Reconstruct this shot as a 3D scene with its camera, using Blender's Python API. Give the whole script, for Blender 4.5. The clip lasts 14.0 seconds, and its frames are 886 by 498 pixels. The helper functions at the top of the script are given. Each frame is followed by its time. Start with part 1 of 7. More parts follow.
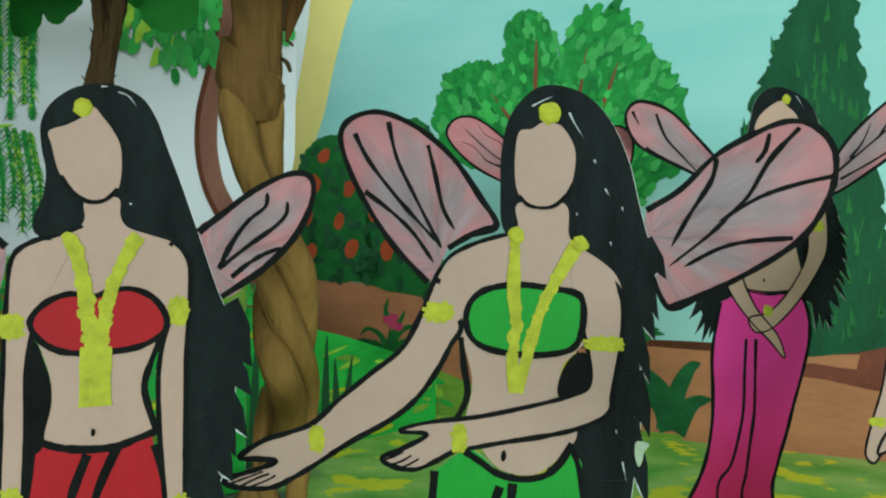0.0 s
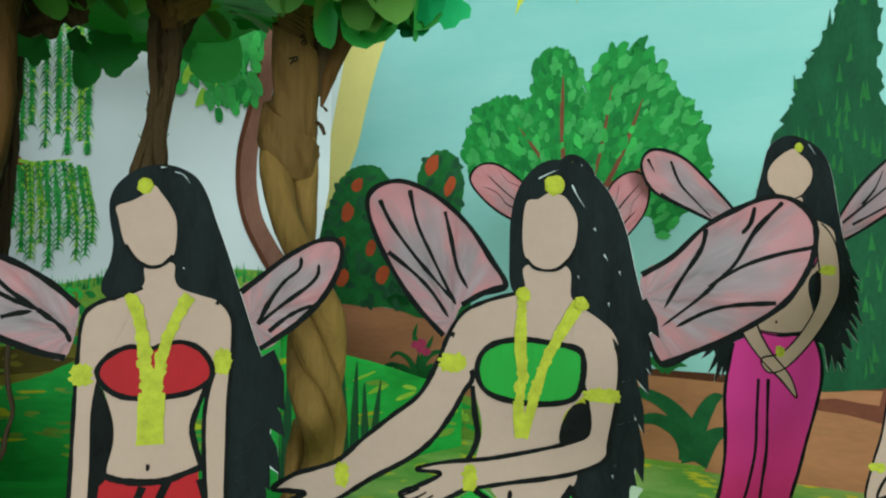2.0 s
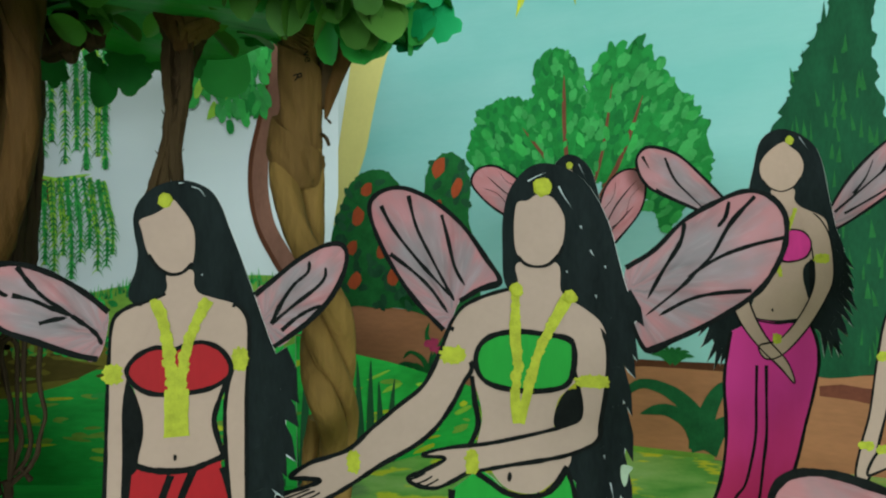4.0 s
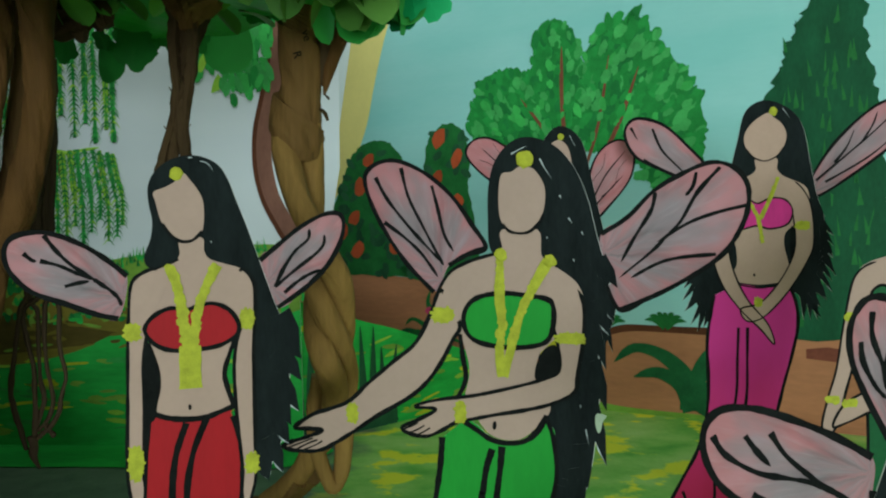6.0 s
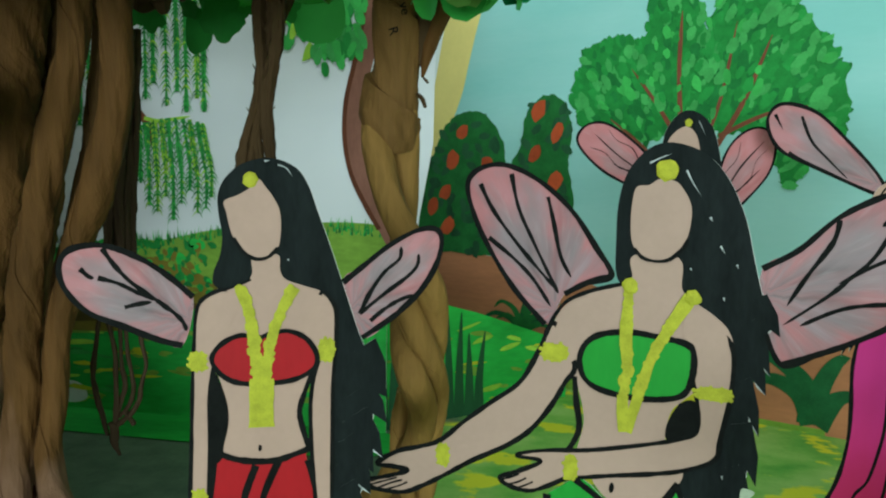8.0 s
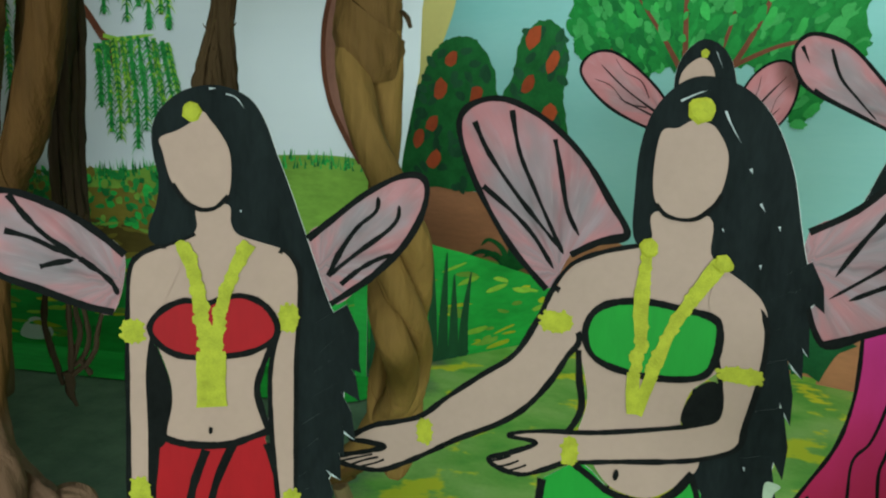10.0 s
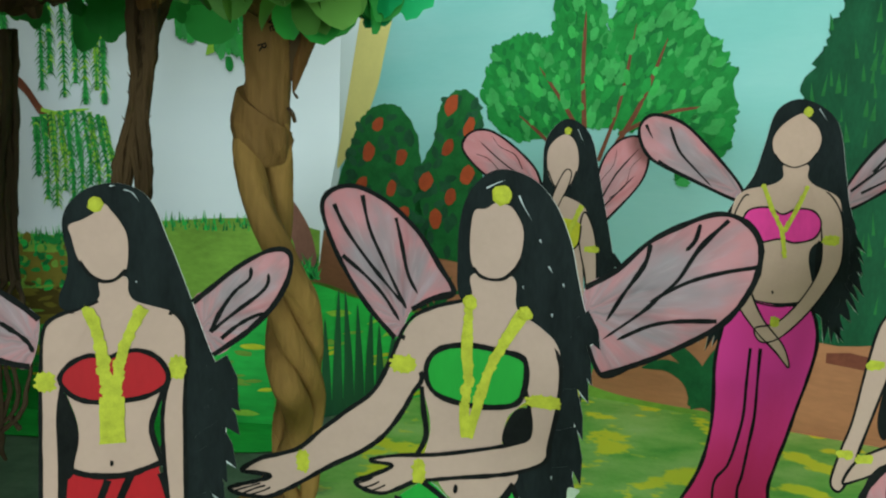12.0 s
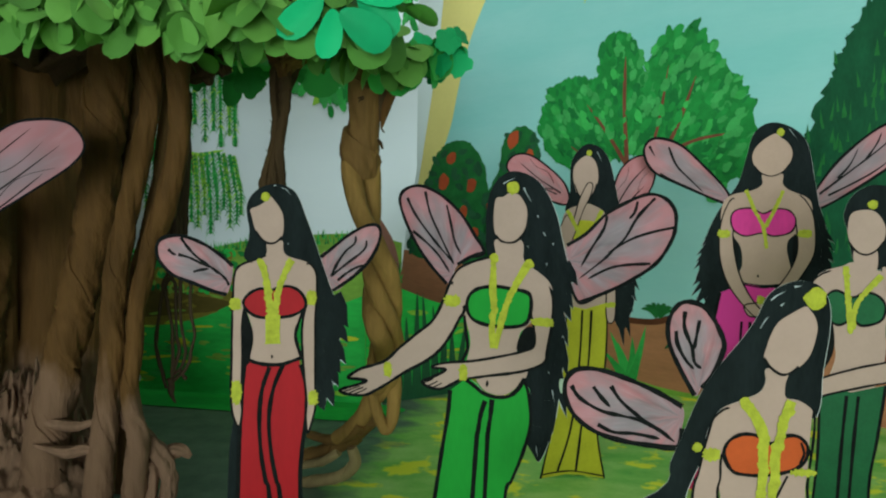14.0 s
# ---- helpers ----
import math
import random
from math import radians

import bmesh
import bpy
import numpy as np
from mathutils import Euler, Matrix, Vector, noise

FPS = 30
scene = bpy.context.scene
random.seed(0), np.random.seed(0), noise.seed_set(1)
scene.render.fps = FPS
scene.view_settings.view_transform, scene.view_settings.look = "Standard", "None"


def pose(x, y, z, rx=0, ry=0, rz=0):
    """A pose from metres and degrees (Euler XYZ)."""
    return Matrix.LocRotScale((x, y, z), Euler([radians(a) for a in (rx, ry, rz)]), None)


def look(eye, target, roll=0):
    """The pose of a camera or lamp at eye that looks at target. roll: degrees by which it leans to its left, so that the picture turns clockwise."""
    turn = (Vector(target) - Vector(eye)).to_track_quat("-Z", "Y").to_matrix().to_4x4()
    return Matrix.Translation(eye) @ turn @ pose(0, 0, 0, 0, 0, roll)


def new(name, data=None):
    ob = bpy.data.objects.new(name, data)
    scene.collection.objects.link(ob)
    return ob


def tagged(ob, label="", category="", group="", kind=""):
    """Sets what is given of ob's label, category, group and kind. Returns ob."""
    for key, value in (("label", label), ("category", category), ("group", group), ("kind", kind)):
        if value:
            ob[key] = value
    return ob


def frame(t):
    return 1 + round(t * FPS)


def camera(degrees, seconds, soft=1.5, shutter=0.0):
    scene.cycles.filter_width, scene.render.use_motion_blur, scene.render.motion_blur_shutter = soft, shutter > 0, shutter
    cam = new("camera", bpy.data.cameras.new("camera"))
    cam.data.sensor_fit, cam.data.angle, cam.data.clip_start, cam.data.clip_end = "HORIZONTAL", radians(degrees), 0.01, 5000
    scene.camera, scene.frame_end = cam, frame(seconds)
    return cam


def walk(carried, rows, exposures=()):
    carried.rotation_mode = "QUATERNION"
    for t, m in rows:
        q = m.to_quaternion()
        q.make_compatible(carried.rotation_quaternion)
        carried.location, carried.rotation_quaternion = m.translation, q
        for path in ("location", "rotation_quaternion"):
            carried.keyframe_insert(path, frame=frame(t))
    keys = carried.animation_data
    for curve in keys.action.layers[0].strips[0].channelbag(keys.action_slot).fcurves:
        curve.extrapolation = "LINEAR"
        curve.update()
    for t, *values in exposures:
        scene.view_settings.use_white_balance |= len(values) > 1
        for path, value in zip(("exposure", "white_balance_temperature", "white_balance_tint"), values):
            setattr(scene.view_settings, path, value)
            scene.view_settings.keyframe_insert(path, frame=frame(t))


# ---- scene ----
cam = camera(65.3, 14.0, soft=2.1)
METRES, EYE, TILT, LEAN, TURN = 0.42, 0.176, 0.0, 0.0, 0.0
ROWS = [
    (0.0, 0.0, 0.0, 0.0, 0.0, 0.0, -0.0),
    (0.5, 0.0147, 0.0053, 0.016, 0.29, -0.04, 0.4),
    (1.0, 0.0199, -0.002, 0.0309, 0.35, 0.06, 0.77),
    (1.5, 0.0112, -0.0228, 0.0484, 1.63, 1.5, 0.74),
    (2.0, 0.0146, -0.054, 0.032, 2.76, 1.28, -0.73),
    (2.5, 0.037, -0.0723, 0.0192, 3.75, 1.4, 0.31),
    (3.0, 0.0254, -0.0848, 0.031, 4.23, 2.01, 0.74),
    (5.5, 0.0412, -0.1132, 0.0312, 3.46, -0.7, 1.57),
    (6.0, 0.0475, -0.1394, 0.0284, 4.42, -1.16, 1.29),
    (6.5, 0.0651, -0.1661, 0.0265, 4.2, -1.49, 0.97),
    (7.0, 0.0555, -0.1878, 0.0267, 4.94, -1.63, 0.78),
    (7.5, 0.0277, -0.1528, 0.0517, 8.73, -1.62, -0.07),
    (8.0, 0.0168, -0.0397, 0.0732, 11.58, -4.36, -0.71),
    (10.5, -0.0011, 0.0426, 0.084, 9.91, -10.2, -2.53),
    (11.0, 0.0161, 0.0225, 0.0977, 8.86, -8.15, -3.04),
    (11.5, 0.0485, -0.011, 0.1177, 6.62, -7.29, -1.83),
    (12.0, 0.0906, -0.0529, 0.1059, 6.72, -5.86, -1.02),
    (12.5, 0.111, -0.1146, 0.0793, 7.3, -5.36, -1.19),
    (13.0, 0.1238, -0.1898, 0.058, 7.41, -4.27, -0.46),
    (13.5, 0.1532, -0.2456, 0.0596, 8.88, -2.99, 0.42),
    (14.0, 0.1868, -0.3432, 0.0586, 13.63, -2.62, 0.01),
]
walk(cam, [(t, pose(0, 0, EYE, TILT, LEAN, TURN) @ pose(METRES * x, METRES * y, METRES * z, 90 + pitch, roll, yaw)) for t, x, y, z, yaw, pitch, roll in ROWS],
     exposures=[(0.0, 0.05), (0.5, 0.03), (1.0, 0.06), (2.0, 0.12), (3.0, 0.07), (5.5, -0.29), (6.5, -0.31), (7.0, -0.27), (7.5, -0.18),
                (8.0, 0.03), (10.5, -0.05), (11.0, 0.03), (11.5, 0.15), (12.0, 0.05), (12.5, 0.24), (13.0, 0.0), (13.5, 0.03), (14.0, -0.22)])

# ---- light ----
world = bpy.data.worlds.new("world")
scene.world = world
world.use_nodes = True
world.node_tree.nodes["Background"].inputs[0].default_value = (0.75, 0.82, 0.86, 1)
world.node_tree.nodes["Background"].inputs[1].default_value = 0.1


def area_lamp(name, at, target, size, watts, colour):
    data = bpy.data.lights.new(name, "AREA")
    data.shape, data.size, data.energy, data.color = "DISK", size, watts, colour
    ob = new(name, data)
    ob.matrix_world = look(at, target)
    return ob


# unseen ceiling lamp, assumed from the brightly lit leaf tops
area_lamp("ceiling_lamp_light", (0.05, -0.40, 1.60), (0.0, 0.30, 0.12), 0.6, 4.0, (0.87, 1.0, 0.93))
# added main light behind the camera, to its right; its window is unseen
added_window_light = area_lamp("added_window_light", (0.7, -3.46, 0.05), (0.0, 0.35, 0.20), 2.4, 112.0, (0.805, 1.0, 0.955))
added_window_light.data.shape, added_window_light.data.size_y = "RECTANGLE", 1.0


# ---- materials ----
def node_mat(name, rough=0.6, metal=0.0):
    m = bpy.data.materials.new(name)
    m.use_nodes = True
    nt = m.node_tree
    bsdf = nt.nodes["Principled BSDF"]
    bsdf.inputs["Roughness"].default_value = rough
    bsdf.inputs["Metallic"].default_value = metal
    bsdf.inputs["Specular IOR Level"].default_value = 0.14
    return m, nt, bsdf


def link(nt, a, b):
    nt.links.new(a, b)


def noise_tex(nt, scale, detail=3.0, stretch=(1, 1, 1), rough=0.55):
    tc = nt.nodes.new("ShaderNodeTexCoord")
    mp = nt.nodes.new("ShaderNodeMapping")
    mp.inputs["Scale"].default_value = stretch
    tx = nt.nodes.new("ShaderNodeTexNoise")
    tx.inputs["Scale"].default_value = scale
    tx.inputs["Detail"].default_value = detail
    tx.inputs["Roughness"].default_value = rough
    link(nt, tc.outputs["Object"], mp.inputs["Vector"])
    link(nt, mp.outputs["Vector"], tx.inputs["Vector"])
    return tx.outputs["Fac"]


def ramp(nt, fac, stops):
    r = nt.nodes.new("ShaderNodeValToRGB")
    while len(r.color_ramp.elements) < len(stops):
        r.color_ramp.elements.new(0.5)
    for e, (p, c) in zip(r.color_ramp.elements, stops):
        e.position, e.color = p, (*c, 1)
    link(nt, fac, r.inputs["Fac"])
    return r.outputs["Color"]


def mix(nt, fac, a, b, kind="MIX"):
    n = nt.nodes.new("ShaderNodeMix")
    n.data_type, n.blend_type = "RGBA", kind
    for sock, v in ((n.inputs["Factor"], fac), (n.inputs["A"], a), (n.inputs["B"], b)):
        if isinstance(v, (int, float)):
            sock.default_value = v
        elif isinstance(v, tuple):
            sock.default_value = (*v, 1)
        else:
            link(nt, v, sock)
    return n.outputs["Result"]


def relief(nt, bsdf, height, strength=0.3, dist=0.0005):
    b = nt.nodes.new("ShaderNodeBump")
    b.inputs["Strength"].default_value = strength
    b.inputs["Distance"].default_value = dist
    link(nt, height, b.inputs["Height"])
    link(nt, b.outputs["Normal"], bsdf.inputs["Normal"])


def dim(c, f):
    return tuple(min(1.0, v * f) for v in c)


def paint(name, colour, vary=0.18, scale=70, stretch=(1, 1, 1), rough=0.55, island=0.0, bump=0.25):
    """Poster paint on paper: broad patches, fine brush streaks and a slight relief."""
    m, nt, bsdf = node_mat(name, rough)
    broad = noise_tex(nt, scale, 3, stretch)
    fine = noise_tex(nt, scale * 9, 4, stretch)
    col = ramp(nt, broad, [(0.3, dim(colour, 1 - vary)), (0.7, dim(colour, 1 + vary))])
    col = mix(nt, 0.35, col, ramp(nt, fine, [(0.3, dim(colour, 1 - vary)), (0.7, dim(colour, 1 + vary))]))
    if island:
        g = nt.nodes.new("ShaderNodeNewGeometry")
        col = mix(nt, island, col, ramp(nt, g.outputs["Random Per Island"], [(0.0, dim(colour, 0.45)), (0.5, colour), (1.0, dim(colour, 1.75))]))
    link(nt, col, bsdf.inputs["Base Color"])
    relief(nt, bsdf, fine, bump, 0.0004)
    return m


BLACK = paint("black_ink", (0.009, 0.010, 0.010), 0.4, 120, rough=0.8)
HAIR = paint("black_poster_paint", (0.011, 0.015, 0.016), 0.5, 90, (1, 1, 0.3), rough=0.7)
SKIN = paint("beige_poster_paint", (0.472, 0.306, 0.260), 0.05, 60, rough=0.6, bump=0.1)
SKIN_PALE = paint("pale_beige_poster_paint", (0.457, 0.304, 0.259), 0.05, 60, rough=0.6, bump=0.1)
SKIN_TAN = paint("tan_poster_paint", (0.485, 0.31, 0.25), 0.06, 60, rough=0.6, bump=0.1)
RED = paint("red_poster_paint", (0.385, 0.006, 0.012), 0.12, 60, (1, 1, 0.3))
GREEN = paint("green_poster_paint", (0.015, 0.29, 0.035), 0.12, 60, (1, 1, 0.3))
PINK = paint("magenta_poster_paint", (0.68, 0.04, 0.26), 0.16, 40, (1, 1, 0.4))
def skirt_paint():
    m, nt, bsdf = node_mat("magenta_to_crimson_paint", 0.55)
    tc = nt.nodes.new("ShaderNodeTexCoord")
    sep = nt.nodes.new("ShaderNodeSeparateXYZ")
    link(nt, tc.outputs["Object"], sep.inputs[0])
    n = noise_tex(nt, 40, 4, (1, 1, 0.4))
    add = nt.nodes.new("ShaderNodeMath")
    add.operation = "MULTIPLY_ADD"
    link(nt, n, add.inputs[0])
    add.inputs[1].default_value = 0.06
    link(nt, sep.outputs["Z"], add.inputs[2])
    col = ramp(nt, add.outputs[0], [(0.04, (0.48, 0.016, 0.075)), (0.09, (0.55, 0.022, 0.14)), (0.14, (0.70, 0.04, 0.29)), (0.20, (0.72, 0.045, 0.30))])
    link(nt, col, bsdf.inputs["Base Color"])
    relief(nt, bsdf, noise_tex(nt, 400, 4), 0.25, 0.0004)
    return m


PINKSKIRT = skirt_paint()
OLIVE = paint("olive_yellow_paint", (0.47, 0.43, 0.022), 0.14, 60)
DARKGREEN = paint("deep_green_paint", (0.009, 0.098, 0.034), 0.2, 60)
ORANGE = paint("orange_poster_paint", (0.54, 0.085, 0.018), 0.12, 60)
YELLOW = paint("raised_yellow_paint", (0.43, 0.43, 0.038), 0.28, 300, rough=0.55, bump=0.5)
for m in (BLACK, HAIR):
    m.node_tree.nodes["Principled BSDF"].inputs["Specular IOR Level"].default_value = 0.05
WHITE = paint("white_card", (0.78, 0.79, 0.78), 0.05, 200, rough=0.7, bump=0.1)
CARDEDGE = paint("bare_greenish_card", (0.42, 0.50, 0.38), 0.15, 120, rough=0.7, bump=0.1)
GLINT = paint("white_brush_glint", (0.46, 0.49, 0.52), 0.5, 200, rough=0.5)


def wing_paint(name, shift, base):
    """Thin wash: grey-mauve patches drawn out from the root, red rubbed in along the rim, faint white hairs on top."""
    m, nt, bsdf = node_mat(name, 0.5)

    def attr(nm):
        n = nt.nodes.new("ShaderNodeAttribute")
        n.attribute_name = nm
        return n.outputs["Fac"]

    def streaks(across, along, seed, detail):
        xyz = nt.nodes.new("ShaderNodeCombineXYZ")
        for k, (nm, f) in enumerate((("ray", across), ("reach", along))):
            mul = nt.nodes.new("ShaderNodeMath")
            mul.operation = "MULTIPLY"
            link(nt, attr(nm), mul.inputs[0])
            mul.inputs[1].default_value = f
            link(nt, mul.outputs[0], xyz.inputs[k])
        xyz.inputs[2].default_value = seed
        tx = nt.nodes.new("ShaderNodeTexNoise")
        tx.inputs["Scale"].default_value = 1.0
        tx.inputs["Detail"].default_value = detail
        link(nt, xyz.outputs[0], tx.inputs["Vector"])
        return tx.outputs["Fac"]

    a, b, c = streaks(4, 2.2, 1.0, 3), streaks(5, 3.0, 7.3, 2), streaks(20, 5.0, 3.1, 3)
    col = ramp(nt, a, [(0.28, dim(base, 0.66)), (0.45, dim(base, 0.92)), (0.6, dim(base, 1.05)), (0.75, tuple(v * f for v, f in zip(base, (1.2, 1.27, 1.3))))])
    add = nt.nodes.new("ShaderNodeMath")
    add.operation = "MULTIPLY_ADD"
    link(nt, attr("rim"), add.inputs[0])
    add.inputs[1].default_value = 0.46
    link(nt, b, add.inputs[2])
    col = mix(nt, ramp(nt, add.outputs[0], [(0.52 - shift, (0, 0, 0)), (0.78 - shift, (0.16, 0.16, 0.16)), (1.0 - shift, (0.48, 0.48, 0.48))]), col, (0.64, 0.15, 0.17))
    col = mix(nt, ramp(nt, c, [(0.55, (0, 0, 0)), (0.85, (0.18, 0.18, 0.18))]), col, (0.58, 0.52, 0.56))
    link(nt, col, bsdf.inputs["Base Color"])
    relief(nt, bsdf, c, 0.3, 0.0004)
    return m


WING = wing_paint("grey_pink_wing_wash", 0.06, (0.268, 0.203, 0.230))
WINGROSE = wing_paint("rose_wing_wash", 0.2, (0.37, 0.20, 0.225))


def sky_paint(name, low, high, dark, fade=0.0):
    m, nt, bsdf = node_mat(name, 0.6)
    tc = nt.nodes.new("ShaderNodeTexCoord")
    sep = nt.nodes.new("ShaderNodeSeparateXYZ")
    link(nt, tc.outputs["Object"], sep.inputs[0])
    mr = nt.nodes.new("ShaderNodeMapRange")
    mr.inputs["From Max"].default_value = 0.5
    link(nt, sep.outputs["Z"], mr.inputs["Value"])
    col = ramp(nt, mr.outputs["Result"], [(0.2, low), (0.95, high)])
    a = noise_tex(nt, 9, 4, (0.35, 1, 1.4))
    col = mix(nt, ramp(nt, a, [(0.35, (0, 0, 0)), (0.75, (0.6, 0.6, 0.6))]), col, dark)
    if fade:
        # with fade, colour darkens towards the sheet's end to match the dimmer-lit sheet behind
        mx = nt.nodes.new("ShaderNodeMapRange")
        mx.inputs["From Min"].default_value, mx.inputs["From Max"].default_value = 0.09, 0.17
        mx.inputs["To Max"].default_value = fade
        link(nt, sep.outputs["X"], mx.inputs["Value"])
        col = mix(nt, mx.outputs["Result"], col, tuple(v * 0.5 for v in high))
    f = noise_tex(nt, 300, 4, (0.2, 1, 1))
    col = mix(nt, 0.06, col, f, "OVERLAY")
    link(nt, col, bsdf.inputs["Base Color"])
    relief(nt, bsdf, f, 0.12, 0.0003)
    return m


# wash paler low down and in patches, with the sheet's sheen painted in
SKY_R = sky_paint("turquoise_sky_wash", (0.35, 0.69, 0.70), (0.245, 0.605, 0.59), (0.48, 0.74, 0.75))
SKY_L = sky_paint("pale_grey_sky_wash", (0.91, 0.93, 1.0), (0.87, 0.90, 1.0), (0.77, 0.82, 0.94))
# SKY_L's grey raised to make up for the dimmer light on the right sheet
SKY_GREY_RAISED = sky_paint("brightened_grey_sky_wash", (0.92, 0.96, 0.98), (0.90, 0.95, 0.98), (0.84, 0.90, 0.95))
CREAM = paint("yellow_paper", (0.88, 0.72, 0.26), 0.05, 20, rough=0.65, bump=0.05)
LEAFDAB = paint("mid_green_dab", (0.02, 0.27, 0.055), 0.3, 70, island=0.25)
LEAFLIGHT = paint("light_green_dab", (0.05, 0.42, 0.09), 0.3, 90, island=0.3)
LEAFSOFT = paint("soft_green_stroke", (0.06, 0.38, 0.10), 0.3, 60, island=0.2)
LEAFDEEP = paint("deep_green_stroke", (0.014, 0.19, 0.045), 0.3, 60, island=0.2)
LIME = paint("lime_dab", (0.36, 0.66, 0.07), 0.3, 110, island=0.5)
YELLOWDAB = paint("yellow_dab", (0.62, 0.64, 0.035), 0.25, 110, island=0.4)
BUSH = paint("dark_bush_green", (0.018, 0.155, 0.038), 0.3, 60)
CYPRESS = paint("cypress_green", (0.008, 0.085, 0.036), 0.35, 45, (1, 1, 0.4))
FLOWER = paint("orange_red_dab", (0.52, 0.085, 0.03), 0.3, 130, island=0.4)
ROSE = paint("pink_flower_dab", (0.62, 0.06, 0.16), 0.2, 130)
EARTH = paint("brown_earth_paint", (0.53, 0.205, 0.105), 0.22, 18, (0.4, 1, 1.4))
BANK = paint("red_brown_bank_paint", (0.21, 0.055, 0.035), 0.25, 40)
EARTHDARK = paint("dark_earth_edge", (0.13, 0.04, 0.02), 0.3, 40)
LIMB = paint("faded_red_brown_paint", (0.27, 0.115, 0.085), 0.2, 60, (1, 1, 0.4))
TWIG = paint("red_brown_twig", (0.22, 0.07, 0.04), 0.25, 90)
FIELD = paint("bright_green_field", (0.03, 0.49, 0.08), 0.35, 16, (0.4, 1, 1.3))
MEADOW = paint("yellow_green_field", (0.23, 0.42, 0.06), 0.35, 22, (0.5, 1, 1.2))
OCHREDARK = paint("dark_ochre_field", (0.12, 0.085, 0.018), 0.35, 25, (0.4, 1, 1))
OCHRE = paint("ochre_field", (0.24, 0.19, 0.03), 0.3, 25, (0.4, 1, 1))
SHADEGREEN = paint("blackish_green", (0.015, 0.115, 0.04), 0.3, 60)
BLADE = paint("grass_blade_paint", (0.022, 0.100, 0.045), 0.35, 60, (1, 1, 0.2), island=0.3)


def ground_paint():
    m, nt, bsdf = node_mat("light_green_ground", 0.6)
    a, b, c = noise_tex(nt, 24, 4, (0.7, 1, 1)), noise_tex(nt, 26, 4, (0.8, 1, 1)), noise_tex(nt, 330, 4)
    col = ramp(nt, a, [(0.30, (0.13, 0.44, 0.07)), (0.45, (0.26, 0.56, 0.11)), (0.60, (0.40, 0.65, 0.17)), (0.8, (0.52, 0.71, 0.26))])
    col = mix(nt, ramp(nt, b, [(0.55, (0, 0, 0)), (0.595, (0.95, 0.95, 0.95))]), col, (0.90, 0.84, 0.05))
    # dark grey-green on the tree's side, with a ragged edge towards the meadow
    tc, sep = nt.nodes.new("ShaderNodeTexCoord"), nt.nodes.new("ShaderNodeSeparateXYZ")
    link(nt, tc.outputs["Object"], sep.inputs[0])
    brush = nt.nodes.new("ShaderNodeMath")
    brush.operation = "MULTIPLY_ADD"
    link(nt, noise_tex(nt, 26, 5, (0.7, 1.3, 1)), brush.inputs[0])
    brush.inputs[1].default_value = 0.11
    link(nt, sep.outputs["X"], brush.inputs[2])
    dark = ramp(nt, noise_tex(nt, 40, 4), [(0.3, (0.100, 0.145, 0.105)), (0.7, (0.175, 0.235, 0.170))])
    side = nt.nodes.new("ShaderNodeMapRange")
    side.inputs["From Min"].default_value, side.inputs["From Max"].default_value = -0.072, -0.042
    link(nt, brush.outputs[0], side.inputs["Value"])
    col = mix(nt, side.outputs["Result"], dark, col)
    col = mix(nt, 0.15, col, c, "OVERLAY")
    link(nt, col, bsdf.inputs["Base Color"])
    relief(nt, bsdf, c, 0.3, 0.0005)
    return m


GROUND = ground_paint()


def kraft(name, colour, rough=0.78, foot_tint=None):
    m, nt, bsdf = node_mat(name, rough)
    a = noise_tex(nt, 38, 4, (1, 1, 0.35))
    b = noise_tex(nt, 260, 5, (1, 1, 0.12))
    c = noise_tex(nt, 90, 3, (1, 1, 0.3))
    col = ramp(nt, a, [(0.25, dim(colour, 0.55)), (0.55, colour), (0.8, dim(colour, 1.35))])
    col = mix(nt, 0.16, col, ramp(nt, b, [(0.35, dim(colour, 0.5)), (0.65, dim(colour, 1.3))]))
    if foot_tint:
        # pinkish towards the foot of the trunk, ragged along its upper edge
        tc = nt.nodes.new("ShaderNodeTexCoord")
        sep = nt.nodes.new("ShaderNodeSeparateXYZ")
        link(nt, tc.outputs["Object"], sep.inputs[0])
        edge = nt.nodes.new("ShaderNodeMath")
        edge.operation = "MULTIPLY_ADD"
        link(nt, noise_tex(nt, 30, 4, (1, 1, 0.4)), edge.inputs[0])
        edge.inputs[1].default_value = -0.14
        link(nt, sep.outputs["Z"], edge.inputs[2])
        col = mix(nt, ramp(nt, edge.outputs[0], [(0.0, (0.7, 0.7, 0.7)), (0.022, (0, 0, 0))]), col, foot_tint)
    link(nt, col, bsdf.inputs["Base Color"])
    s = nt.nodes.new("ShaderNodeMath")
    s.operation = "ADD"
    link(nt, b, s.inputs[0]), link(nt, c, s.inputs[1])
    relief(nt, bsdf, s.outputs[0], 0.75, 0.0020)
    return m


KRAFT = kraft("brown_kraft_paper", (0.188, 0.096, 0.030))
KRAFTDARK = kraft("dark_kraft_paper", (0.066, 0.037, 0.016))
KRAFTTRUNK = kraft("trunk_kraft_paper", (0.120, 0.054, 0.016), foot_tint=(0.25, 0.135, 0.088))
KRAFTROPE = kraft("ochre_kraft_paper", (0.305, 0.164, 0.048))
KRAFTSAND = kraft("sandy_kraft_paper", (0.34, 0.235, 0.115))
KRAFTPALE = kraft("pinkish_kraft_paper", (0.27, 0.146, 0.094))
KRAFTCORE = kraft("trunk_core_paper", (0.135, 0.068, 0.025))
CORD = kraft("dark_brown_cord", (0.060, 0.037, 0.020))


